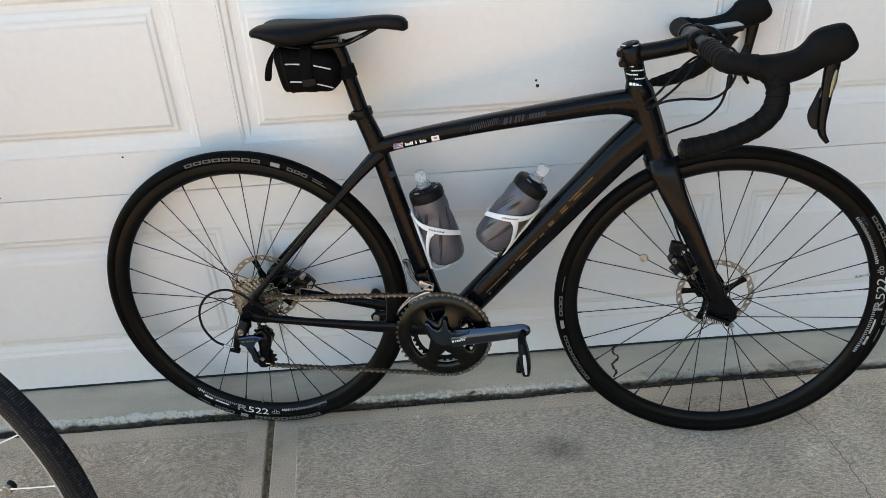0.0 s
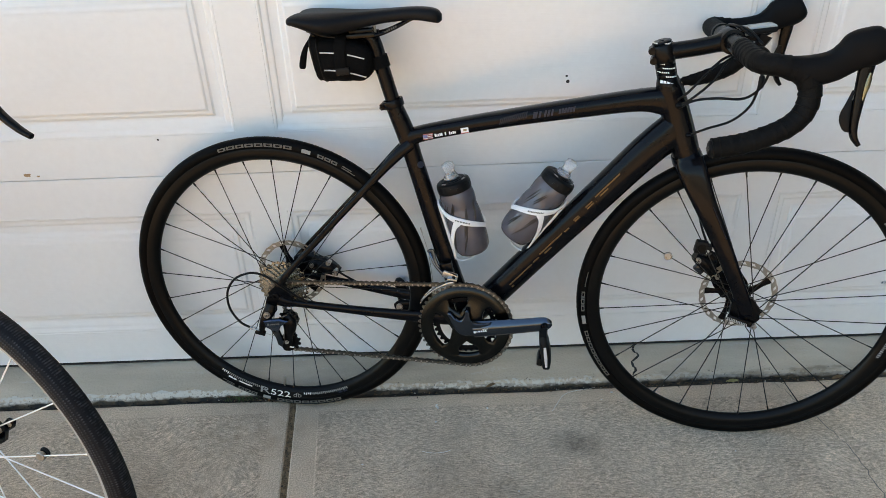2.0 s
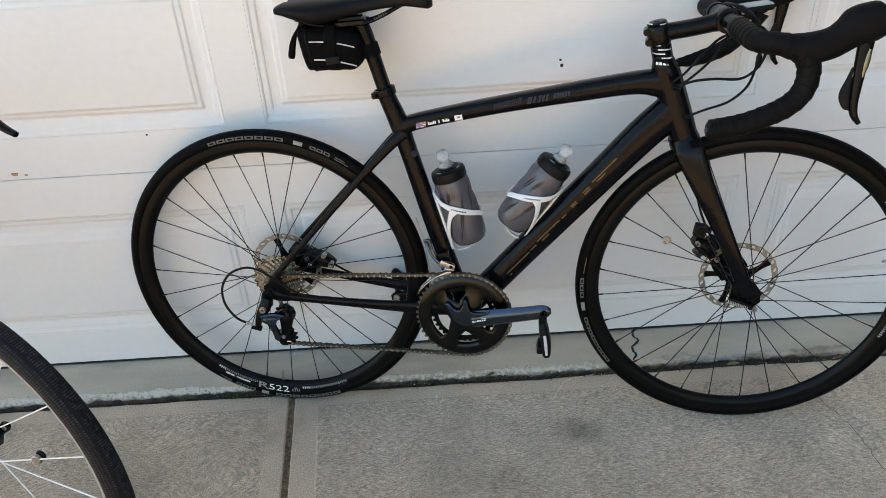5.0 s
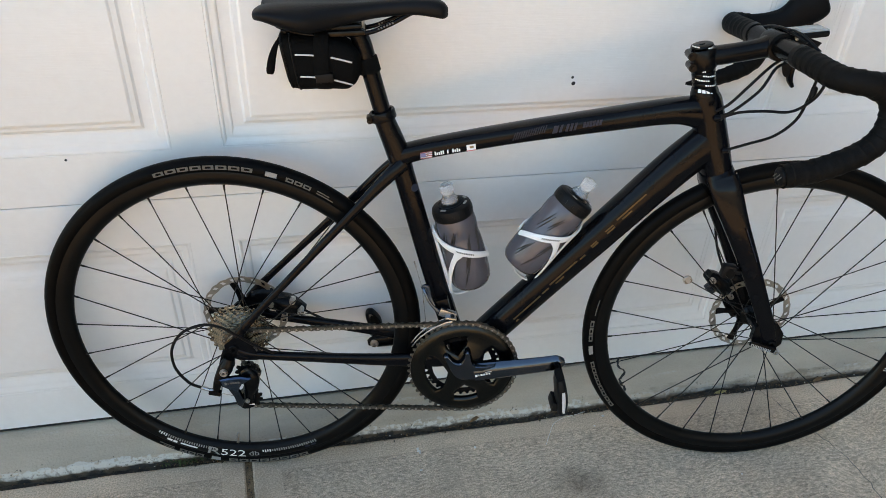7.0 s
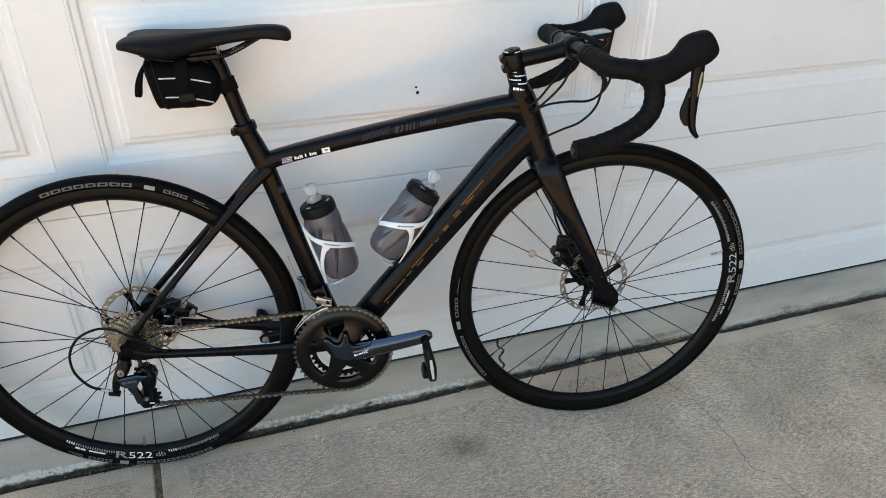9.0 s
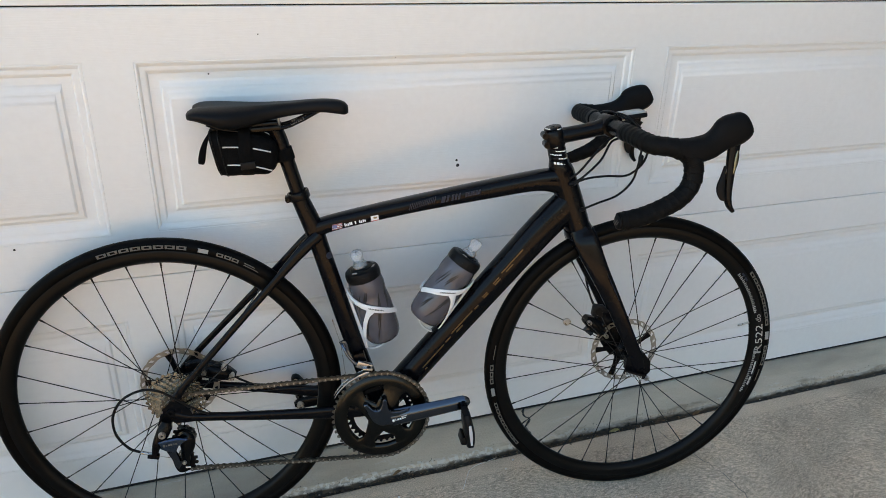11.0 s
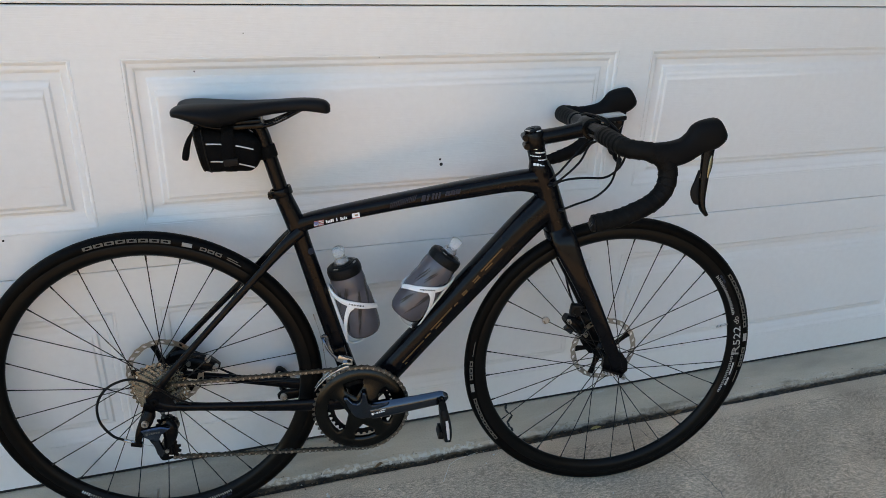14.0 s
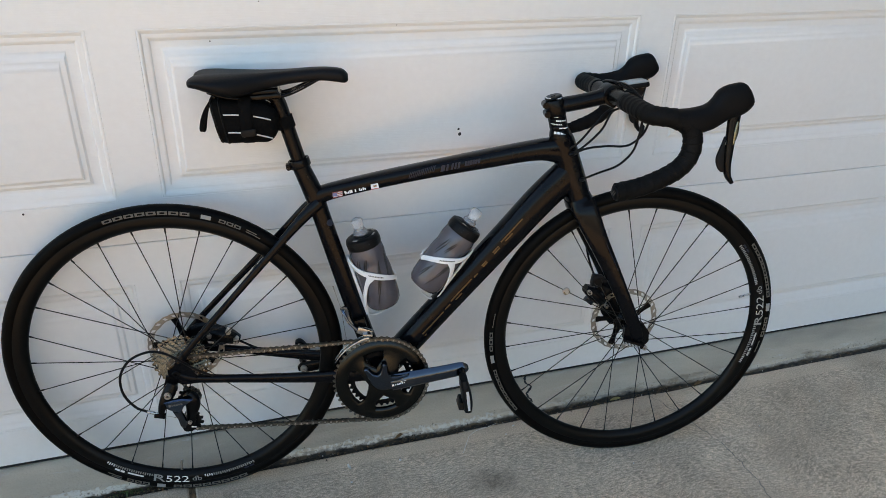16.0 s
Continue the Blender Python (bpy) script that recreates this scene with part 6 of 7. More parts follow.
part("link", plate([(-0.021, 0.290), (-0.004, 0.2945), (0.016, 0.297), (0.035, 0.2925), (0.026, 0.2850), (0.017, 0.279), (0.009, 0.263), (-0.004, 0.267), (-0.017, 0.275)], -0.0955, -0.0840, 0.0028), M_DERAIL, rd, "blue-grey anodised link")
part("link", plate([(-0.008, 0.266), (0.008, 0.264), (0.0135, 0.246), (0.0165, 0.232), (0.012, 0.222), (0.004, 0.227), (0.000, 0.246)], -0.0900, -0.0780, 0.0026), M_CRANK, rd, "polished lower link")
for k, w in enumerate((0.0040, 0.0014, 0.0034, 0.0034, 0.0024, 0.0034)):
    part("brand_bar", cbox((-0.0095 + 0.0046 * k, -0.0957, 0.2835 + 0.0006 * k), (w, 0.0006, 0.0052 if k == 0 else 0.0038), Matrix.Rotation(radians(-8), 4, "Y"), 0), M_PRINT_GREY, rd)
part("knuckle", sweep([(0.022, -0.070, 0.294, 0.008, 0.0110), (0.029, -0.071, 0.280, 0.0105, 0.0155), (0.029, -0.071, 0.262, 0.0105, 0.0140), (0.024, -0.070, 0.244, 0.009, 0.0100), (0.021, -0.068, 0.228, 0.0075, 0.0095), (0.019, -0.067, 0.216, 0.006, 0.0080)], 18, power=2.4, n=4), M_BLACK, rd)
for y in (-0.0545, -0.0415):
    part("cage_plate", sweep([(0.0170, y, 0.2910, 0.0010, 0.007), (0.0205, y, 0.2760, 0.0010, 0.0155), (0.0215, y, 0.2600, 0.0010, 0.0130), (0.0205, y, 0.2400, 0.0010, 0.0085), (0.0180, y, 0.2200, 0.0010, 0.0125), (0.0130, y, 0.2060, 0.0010, 0.0165), (0.0110, y, 0.1945, 0.0010, 0.0120), (0.0110, y, 0.1900, 0.001, 0.006)], 12, power=3, n=4), M_BLACK, rd)
for c in (GUIDE, TENSION):
    part("jockey_wheel", ring_plate(teeth(11, 0.0178, 0.0235), lambda a: 0.006, 66, -0.0500, -0.0460, (c[0], 0, c[1])), M_PLASTIC, rd, "black toothed jockey wheel")
    part("jockey_bolt", lathe([(0.0012, -0.004), (0.0042, -0.004), (0.005, -0.003), (0.005, 0.010), (0.0012, 0.010)], (c[0], -0.0560, c[1]), seg=14, closed=True), M_STEEL, rd)
part("cage_print", cbox((0.0215, -0.0556, 0.2010), (0.0100, 0.0006, 0.0030), Matrix.Rotation(radians(4), 4, "Y"), 0), M_PRINT_WHITE, rd)
part("knuckle_bolt", disc(0.0042, 0.005, (0.0205, -0.0785, 0.2290), seg=16), M_STEEL, rd)
part("cable_anchor", cbox((-0.0330, -0.087, 0.2575), (0.022, 0.010, 0.0095), Matrix.Rotation(radians(14), 4, "Y"), 0.002), M_BLACK, rd)
part("anchor_bolt", rod((-0.056, -0.087, 0.2690), (-0.036, -0.087, 0.2610), 0.0034, 12), M_STEEL, rd)
part("inner_cable", rod((-0.028, -0.087, 0.2570), (0.002, -0.088, 0.2490), 0.0006, 6), M_STEEL, rd)
cable("gear_cable", [(0.075, -0.066, 0.328), (0.045, -0.074, 0.352), (0.014, -0.083, 0.383), (-0.007, -0.085, 0.399), (-0.036, -0.086, 0.405), (-0.072, -0.087, 0.390), (-0.094, -0.088, 0.357), (-0.095, -0.088, 0.316), (-0.076, -0.088, 0.282), (-0.054, -0.087, 0.2680)], 0.0026, False)

# -- front derailleur
fd = part("front_derailleur", sweep([(0.341, -0.030, 0.447, 0.003, 0.0024), (0.346, -0.036, 0.436, 0.003, 0.0026), (0.354, -0.039, 0.419, 0.004, 0.0028), (0.366, -0.041, 0.405, 0.005, 0.004), (0.380, -0.042, 0.394, 0.007, 0.006)], 12, power=2.8, n=4), M_DERAIL, bicycle, "silver and blue-grey front derailleur")
for y in (-0.0575, -0.0445):
    rows = [(CR.x + 0.1105 * math.cos(radians(a)), y, CR.z + 0.1105 * math.sin(radians(a)), 0.0009, h) for a, h in ((150, 0.0010), (143, 0.0013), (136, 0.0016), (126, 0.0019), (116, 0.0026), (107, 0.0040), (102, 0.003))]
    part("cage_plate", sweep(rows, 10, power=3, n=3), M_CAGE, fd, "steel chain cage")
part("outer_link", cbox((0.386, -0.047, 0.3985), (0.032, 0.010, 0.015), Matrix.Rotation(radians(22), 4, "Y"), 0.002), M_CAGE, fd, "steel link")
part("link_bolt", disc(0.0036, 0.004, (0.395, -0.0535, 0.396), seg=14), M_BLACK, fd)
part("cage_bridge", cbox((0.392, -0.051, 0.3935), (0.020, 0.016, 0.004), Matrix.Rotation(radians(8), 4, "Y"), 0.0012), M_STEEL, fd)
part("mount_clamp", cbox((0.378, -0.026, 0.404), (0.026, 0.018, 0.030), Matrix.Rotation(radians(-15), 4, "Y"), 0.003), M_BLACK, fd)
part("pivot_bolt", disc(0.0045, 0.006, (0.388, -0.0500, 0.392), seg=14), M_STEEL, fd)
part("pull_arm", sweep([(0.339, -0.036, 0.447, 0.003, 0.003), (0.349, -0.037, 0.450, 0.003, 0.004), (0.354, -0.038, 0.430, 0.0025, 0.0035), (0.362, -0.040, 0.410, 0.003, 0.004)], 10, power=3, n=3), M_DERAIL, fd)
part("gear_cable", rod((0.3405, -0.038, 0.447), (0.352, -0.030, 0.330), 0.0007, 6), M_STEEL, fd)
part("cable_end", rod((0.3405, -0.038, 0.447), (0.3265, -0.040, 0.500), 0.0006, 6), M_STEEL, fd)
part("cable_tip", rod((0.3290, -0.040, 0.491), (0.3260, -0.040, 0.503), 0.0013, 6), M_STEEL, fd)

# -- brake callipers, speed sensor
def calliper(c, ang, front_one):
    m = (STEER if front_one else Matrix.Identity(4)) @ Matrix.Translation(c) @ Matrix.Rotation(radians(ang), 4, "Y")
    body = part("brake_calliper", sweep([(-0.034, 0, 0, 0.012, 0.009), (-0.018, 0, 0.002, 0.017, 0.014), (0.002, 0, 0.003, 0.019, 0.016), (0.020, 0, 0.001, 0.016, 0.013), (0.036, 0, -0.002, 0.011, 0.009)], 14, power=3.2, n=3).moved(m), M_BLACK, bicycle, "black disc brake calliper")
    for x in (-0.027, 0.029):
        part("calliper_bolt", lathe([(0.0018, -0.005), (0.0048, -0.005), (0.0052, -0.004), (0.0052, 0.010), (0.0018, 0.010)], (x, -0.017, 0.001), seg=14, closed=True).moved(m), M_STEEL, body)
    part("banjo", lathe([(0, -0.006), (0.007, -0.006), (0.008, 0), (0.007, 0.006), (0, 0.006)], (0.006, -0.004, 0.017), (0, 0.3, 1), 16).moved(m), M_BLACK, body)
    part("pad_fin", cbox((-0.004, 0, -0.016), (0.022, 0.012, 0.014), None, 0.002).moved(m), M_CRANK, body)
    return body


calliper((0.0830, 0.052, 0.3560), 18, False)
calliper((0.9230, 0.050, 0.3970), 40, True)
front_part("calliper_mount", sweep([(0.925, 0.052, 0.420, 0.008, 0.012), (0.950, 0.050, 0.396, 0.009, 0.024), (0.966, 0.048, 0.362, 0.009, 0.026), (0.980, 0.048, 0.330, 0.008, 0.018)], 14, power=3, n=4), M_BLACK)
part("calliper_mount", sweep([(0.020, 0.050, 0.372, 0.007, 0.012), (0.045, 0.050, 0.372, 0.008, 0.022), (0.075, 0.050, 0.362, 0.008, 0.020), (0.110, 0.050, 0.350, 0.007, 0.010)], 14, power=3, n=4), M_BLACK, bicycle)
for x, z in ((0.098, 0.374), (0.112, 0.352)):
    part("hose_bolt", lathe([(0.0016, -0.006), (0.0050, -0.006), (0.0058, -0.004), (0.0058, 0.010), (0.0016, 0.010)], (x, 0.034, z), seg=14, closed=True), M_STEEL, bicycle)
sensor = front_part("speed_sensor", cbox((0.886, -0.047, 0.486), (0.024, 0.016, 0.026), Matrix.Rotation(radians(8), 4, "Y"), 0.004), M_PLASTIC, "small black sensor on the fork")
part("sensor_lens", lathe([(0, -0.0012), (0.0080, -0.0012), (0.0092, 0.001), (0, 0.001)], (0.8865, -0.0555, 0.4855), seg=20).moved(STEER), M_RIM, sensor)
front_part("sensor_band", cbox((0.8990, -0.0470, 0.4870), (0.014, 0.018, 0.008), Matrix.Rotation(radians(8), 4, "Y"), 0.002), M_PLASTIC)
cable("brake_hose", [(0.880, 0.050, 0.560), (0.905, 0.058, 0.480), (0.928, 0.058, 0.430), (0.940, 0.055, 0.412)], moved="fork")
cable("brake_hose", [(0.330, 0.052, 0.284), (0.240, 0.062, 0.286), (0.170, 0.066, 0.302), (0.110, 0.060, 0.340), (0.092, 0.052, 0.368)], 0.0024, False)

# -- frame graphics
TT = Matrix.Rotation(radians(-9.6), 4, "Y")


def top_mark(x, dz, size, mat, name, shear=0.0, y=-0.0212):
    z = 0.6905 + (x - 0.31) * 0.1720 + dz
    part(name, cbox((x, y, z), (size[0], 0.0008, size[1]), TT @ Matrix(((1, 0, shear, 0), (0, 1, 0, 0), (0, 0, 1, 0), (0, 0, 0, 1))), 0), mat, bicycle)


for k in range(7):
    top_mark(0.3440, -0.0112 + 0.00165 * k + 0.0008, (0.0195, 0.00085), M_RED if k % 2 == 0 else M_PRINT_WHITE, "flag_stripe", y=-0.0198)
top_mark(0.3390, -0.0045, (0.0085, 0.0060), M_BLUE, "flag_canton", y=-0.0202)
top_mark(0.4170, -0.0040, (0.0150, 0.0105), M_PRINT_WHITE, "flag_field", y=-0.0206)
top_mark(0.4170, -0.0087, (0.0150, 0.0016), M_RED, "flag_stripe", y=-0.0210)
top_mark(0.4175, -0.0030, (0.0065, 0.0032), M_JAMB, "flag_emblem", y=-0.0211)
for x, h in ((0.3570, 0.0062), (0.3602, 0.0042), (0.3634, 0.0042), (0.3666, 0.0060), (0.3698, 0.0060), (0.3770, 0.0062), (0.3855, 0.0062), (0.3890, 0.0042), (0.3925, 0.0055), (0.3960, 0.0042)):
    top_mark(x + 0.002, -0.0080 + 0.02 * (x - 0.357) + h / 2, (0.0025, h), M_PRINT_WHITE, "lettering_bar", y=-0.0205)
for k in range(14):
    top_mark(0.486 + 0.0038 * k, 0.0035 + 0.0004 * k, (0.0016, 0.0120), M_PRINT_DIM, "tube_stripe", 0.45, y=-0.0216)
for x, w in ((0.552, 0.008), (0.561, 0.004), (0.571, 0.004), (0.5775, 0.004), (0.584, 0.004)):
    top_mark(x, 0.0050, (w, 0.0120), M_PRINT_DIM, "tube_stripe", 0.35, y=-0.0218)
for k in range(6):
    top_mark(0.5980 + 0.0052 * k, 0.0055, (0.0042, 0.0090), M_PRINT_DIM, "tube_stripe", 0.25, y=-0.0220)
DT0, DT1 = Vector((0.470, 0, 0.327)), Vector((0.765, 0, 0.661))
DTU = (DT1 - DT0).normalized()
DTN = Vector((DTU.z, 0, -DTU.x))


def tube_line(s0, s1, lift, mat, width=0.0014, name="outline_mark"):
    """A thin printed line on the down tube's near flank; lift: how far round towards its underside."""
    a = lift
    rows = []
    for s in (s0, (s0 + s1) / 2, s1):
        p = DT0 + DTU * s + DTN * (0.0297 * math.sin(a)) + Vector((0, -0.0277 * math.cos(a) ** 0.8, 0))
        rows.append((*p, 0.0007, width))
    part(name, sweep(rows, 6, power=4), mat, bicycle)


for s0, s1, a in ((0.060, 0.128, 0.05), (0.060, 0.066, 0.30), (0.134, 0.150, 0.02), (0.156, 0.222, -0.10), (0.165, 0.185, 0.10), (0.228, 0.240, -0.05), (0.258, 0.272, -0.22), (0.258, 0.272, -0.10), (0.294, 0.312, -0.30), (0.294, 0.312, -0.15), (0.322, 0.388, -0.38), (0.330, 0.352, -0.2)):
    tube_line(s0, s1, a, M_GOLD)
part("badge", disc(0.007, 0.0012, (0.3262, -0.0130, 0.6300), (0.55, -1, 0.1), 20), M_PRINT_DIM, bicycle, "round printed badge")
for k in range(12):
    front_part("fork_stripe", cbox((0.900 + 0.0022 * k, -0.0560, 0.565 - 0.0042 * k), (0.0012, 0.0008, 0.020), Matrix.Rotation(radians(-25), 4, "Y"), 0), M_PRINT_DIM)


# -- bottle cages
def cage(a, b, tube_dir):
    """A white plastic cage round the axis a-b; tube_dir points from the bottle to the frame tube."""
    A, B = Vector(a), Vector(b)
    ax = (B - A).normalized()
    e = Vector(tube_dir)
    e = (e - ax * e.dot(ax)).normalized()
    side = Vector((0, 1, 0))
    R = 0.0405

    def at(phi, h, r=R):
        return A + ax * h + e * (r * math.cos(phi)) + side * (r * math.sin(phi))

    rows = [(*at(0, h, 0.0425), 0.0085, 0.0022) for h in (-0.006, 0.03, 0.07, 0.105, 0.125)]
    spine = part("bottle_cage", sweep(rows, 10, power=3), M_WHITE, bicycle, "white plastic bottle cage")

    def strip(pts, w, name="strap"):
        g = Geo()
        P = spline(pts, 8)
        verts, faces = [], []
        Q = [at(p, h) for p, h in P]
        for i, (p, h) in enumerate(P):
            t = (Q[min(i + 1, len(Q) - 1)] - Q[max(i - 1, 0)]).normalized()
            out = (e * math.cos(p) + side * math.sin(p)).normalized()
            n = t.cross(out).normalized()
            ww = w(i / (len(P) - 1)) if callable(w) else w
            for a_, o_ in ((-ww, -0.0008), (-ww, 0.0014), (-ww * 0.6, 0.0024), (ww * 0.6, 0.0024), (ww, 0.0014), (ww, -0.0008)):
                verts.append(Q[i] + n * a_ + out * o_)
        m = 6
        for i in range(len(Q) - 1):
            for k in range(m):
                j = (k + 1) % m
                faces.append((i * m + k, i * m + j, (i + 1) * m + j, (i + 1) * m + k))
        faces += [tuple(range(m)), tuple((len(Q) - 1) * m + k for k in range(m))]
        g.add(verts, faces)
        return part(name, g, M_WHITE, spine)

    for s in (-1, 1):
        strip([(s * 0.05, 0.128), (s * 0.45, 0.117), (s * 1.0, 0.102), (s * 1.6, 0.088), (s * 2.2, 0.074), (s * 2.75, 0.062), (s * 3.0, 0.056)], lambda q: 0.0052 - 0.0012 * abs(q - 0.5) + 0.0012 * math.exp(-((q - 0.5) / 0.16) ** 2))
        strip([(s * 1.46, 0.090), (s * 1.12, 0.076), (s * 0.74, 0.050), (s * 0.42, 0.022), (s * 0.20, -0.004)], lambda q: 0.0042 + 0.0035 * math.exp(-((q - 0.05) / 0.14) ** 2))
        strip([(s * 0.06, 0.120), (s * 0.20, 0.085), (s * 0.30, 0.040), (s * 0.28, 0.000)], 0.0026)
        for k in range(10):
            p = 1.36 + 0.066 * k
            q = at(s * p, 0.0940 - 0.0016 * k, R + 0.0028)
            if s < 0:
                out = (e * math.cos(s * p) + side * math.sin(s * p)).normalized()
                n = ax.cross(out).normalized()
                v = [q + n * a_ + ax * b_ + out * c_ for a_, b_, c_ in ((-0.0009, -0.0017, 0), (0.0009, -0.0017, 0), (0.0009, 0.0017, 0), (-0.0009, 0.0017, 0))]
                part("brand_bar", Geo().add(v, [(0, 1, 2, 3)]), M_PRINT_BLACK, spine)
    lip = [A + e * 0.0420 - ax * 0.006, A + e * 0.032 - ax * 0.014, A + e * 0.010 - ax * 0.013, A - e * 0.006 - ax * 0.003]
    part("foot", sweep([(*p, 0.0050, 0.0017) for p in spline([tuple(q) for q in lip], 4)], 10, power=3), M_WHITE, spine, "bottom hook of the cage")
    return spine


B1 = (Vector((0.4335, 0, 0.4345)), Vector((0.3870, 0, 0.5995)))
B2 = (Vector((0.5130, 0, 0.4725)), Vector((0.6110, 0, 0.6125)))
cage(B1[0], B1[1], (-1, 0, -0.25))
cage(B2[0], B2[1], (0.75, 0, -0.66))


# ---- things on the bicycle ----
def bottle(a, b, label):
    """A squeeze bottle: shaped body, dark cap, clear spout."""
    A, B = BIKE @ Vector(a), BIKE @ Vector(b)
    ax = (B - A)
    L = ax.length
    z = ax.normalized()
    x = (BIKE.to_3x3() @ Vector((0, 1, 0)))
    x = (x - z * x.dot(z)).normalized()
    m = Matrix.Translation(A) @ Matrix((x, z.cross(x), z)).transposed().to_4x4()
    thing = root("water_bottle", m, label, "water bottle", "bottles on the bicycle")
    k = L / 0.1737
    body = [(0.0, 0.002), (0.022, 0.001), (0.031, 0.004), (0.0358, 0.012), (0.0380, 0.026), (0.0385, 0.060), (0.0380, 0.088), (0.0366, 0.101), (0.0354, 0.107), (0.0352, 0.112), (0.0360, 0.119), (0.0364, 0.131), (0.0350, 0.142), (0.0335, 0.148)]
    part("body", lathe([(r, h * k) for r, h in body], seg=40, axis=(0, 0, 1)), M_BOTTLE, thing, "smoky translucent grey body", 60)
    part("cap", lathe([(0.0330, 0.147 * k), (0.0350, 0.147 * k), (0.0357, 0.150 * k), (0.0352, 0.162 * k), (0.0338, 0.1665 * k), (0.0300, 0.1690 * k), (0.0180, 0.1700 * k), (0.0130, 0.1745 * k), (0.0, 0.1745 * k)], seg=40, axis=(0, 0, 1)), M_PLASTIC, thing, "black screw cap", 35)
    for q in range(20):
        a_ = 2 * math.pi * q / 20
        part("grip_rib", cbox((0.0349 * math.cos(a_), 0.0349 * math.sin(a_), 0.156 * k), (0.0016, 0.0032, 0.009), Matrix.Rotation(a_, 4, "Z"), 0.0006), M_PLASTIC, thing)
    part("lever", cbox((0.020, 0.0, 0.1715 * k), (0.016, 0.010, 0.004), Matrix.Rotation(0.2, 4, "Y"), 0.0012), M_BLACK, thing)
    part("lock_ring", lathe([(0.0205, 0.1690 * k), (0.0225, 0.1705 * k), (0.0235, 0.1690 * k)], seg=28, axis=(0, 0, 1)), M_BLACK, thing)
    for a_ in (-2.0, -1.2, 2.6):
        part("cap_mark", cbox((0.0275 * math.cos(a_), 0.0275 * math.sin(a_), 0.1702 * k), (0.004, 0.010, 0.0012), Matrix.Rotation(a_, 4, "Z"), 0.0003), M_PRINT_MID, thing, "pale mark on the cap")
    part("spout", lathe([(0.0, 0.172 * k), (0.0150, 0.173 * k), (0.0148, 0.179 * k), (0.0112, 0.184 * k), (0.0106, 0.190 * k), (0.0122, 0.194 * k), (0.0128, 0.200 * k), (0.0118, 0.2055 * k), (0.0075, 0.208 * k), (0.0, 0.2075 * k)], seg=28, axis=(0, 0, 1)), M_CLEAR, thing, "clear silicone spout", 50)
    for q, (p0, h0, h1) in enumerate(((1.75, 0.060, 0.118), (1.66, 0.052, 0.112), (1.57, 0.040, 0.104), (1.48, 0.046, 0.090), (2.3, 0.070, 0.125), (2.4, 0.078, 0.128), (0.55, 0.090, 0.130), (0.66, 0.084, 0.126), (1.05, 0.100, 0.130), (1.12, 0.096, 0.128), (0.62, 0.030, 0.062), (0.70, 0.024, 0.066), (1.25, 0.016, 0.050))):
        rows = []
        for t in range(7):
            h = h0 + (h1 - h0) * t / 6
            ang = p0 + 0.35 * (h - h0) / (h1 - h0) + math.pi * 0.5
            r = np.interp(h, [b_[1] for b_ in body[1:]], [b_[0] for b_ in body[1:]]) + 0.0003
            rows.append((r * math.cos(ang), r * math.sin(ang), h * k, 0.0019 * (1 - abs(t - 3) / 3.6), 0.0005))
        part("printed_stroke", sweep(rows, 6), M_PRINT_BLACK, thing)
    return thing


bottle(*B1, "smoky grey squeeze bottle with black cap in seat tube cage")
bottle(*B2, "smoky grey squeeze bottle with black cap in down tube cage")

bag = root("saddle_bag", BIKE @ Matrix.Translation((0.18, 0, 0.84)), "small black nylon saddle bag with silver reflective strips", "saddle bag")


def bag_part(name, g, mat, label="", sharp=45):
    return part(name, g.moved(Matrix.Translation((-0.18, 0, -0.84))), mat, bag, label, sharp)


POUCH = spline([(0.1215, 0.8740, 0.1335, 0.8120, 0.0300), (0.1225, 0.8810, 0.1370, 0.8020, 0.0370), (0.1310, 0.8830, 0.1450, 0.7985, 0.0400), (0.1520, 0.8810, 0.1620, 0.7975, 0.0408), (0.1780, 0.8790, 0.1830, 0.7990, 0.0405), (0.2030, 0.8760, 0.2050, 0.7985, 0.0385), (0.2220, 0.8690, 0.2215, 0.7985, 0.0350), (0.2360, 0.8600, 0.2330, 0.8060, 0.0290), (0.2430, 0.8480, 0.2410, 0.8190, 0.0180)], 5)
bag_part("pouch", between_lines(POUCH, [0] * len(POUCH), 3.6, 30), M_FABRIC, sharp=60)
for i in (7, 12):
    x0, z0, x1, z1, w = POUCH[i]
    ring_pts = [(math.copysign(abs(math.cos(q)) ** 0.56, math.cos(q)), math.copysign(abs(math.sin(q)) ** 0.56, math.sin(q))) for q in np.linspace(0, 2 * math.pi, 49)]
    bag_part("piping", sweep([((x0 + x1) / 2 + (x0 - x1) / 2 * c, (w + 0.0006) * q, (z0 + z1) / 2 + ((z0 - z1) / 2 + 0.0006) * c, 0.0013, 0.0013) for c, q in ring_pts], 6, caps=False), M_PLASTIC)
for x0, x1, z0, z1 in ((0.147, 0.175, 0.8555, 0.8550), (0.199, 0.230, 0.8520, 0.8435), (0.153, 0.175, 0.8230, 0.8225), (0.203, 0.230, 0.8180, 0.8080)):
    y0 = -0.0407 if x1 < 0.18 else -0.0392
    y1 = -0.0412 if x1 < 0.18 else (-0.0340 if z1 > 0.83 else -0.0285)
    bag_part("reflective_strip", sweep([(x0, y0, z0, 0.0008, 0.0013), ((x0 + x1) / 2, (y0 + y1) / 2 - 0.0016, (z0 + z1) / 2 + 0.0006, 0.0008, 0.0013), (x1, y1, z1, 0.0008, 0.0013)], 8, power=3, n=3), M_REFLECT, "silver reflective strip")
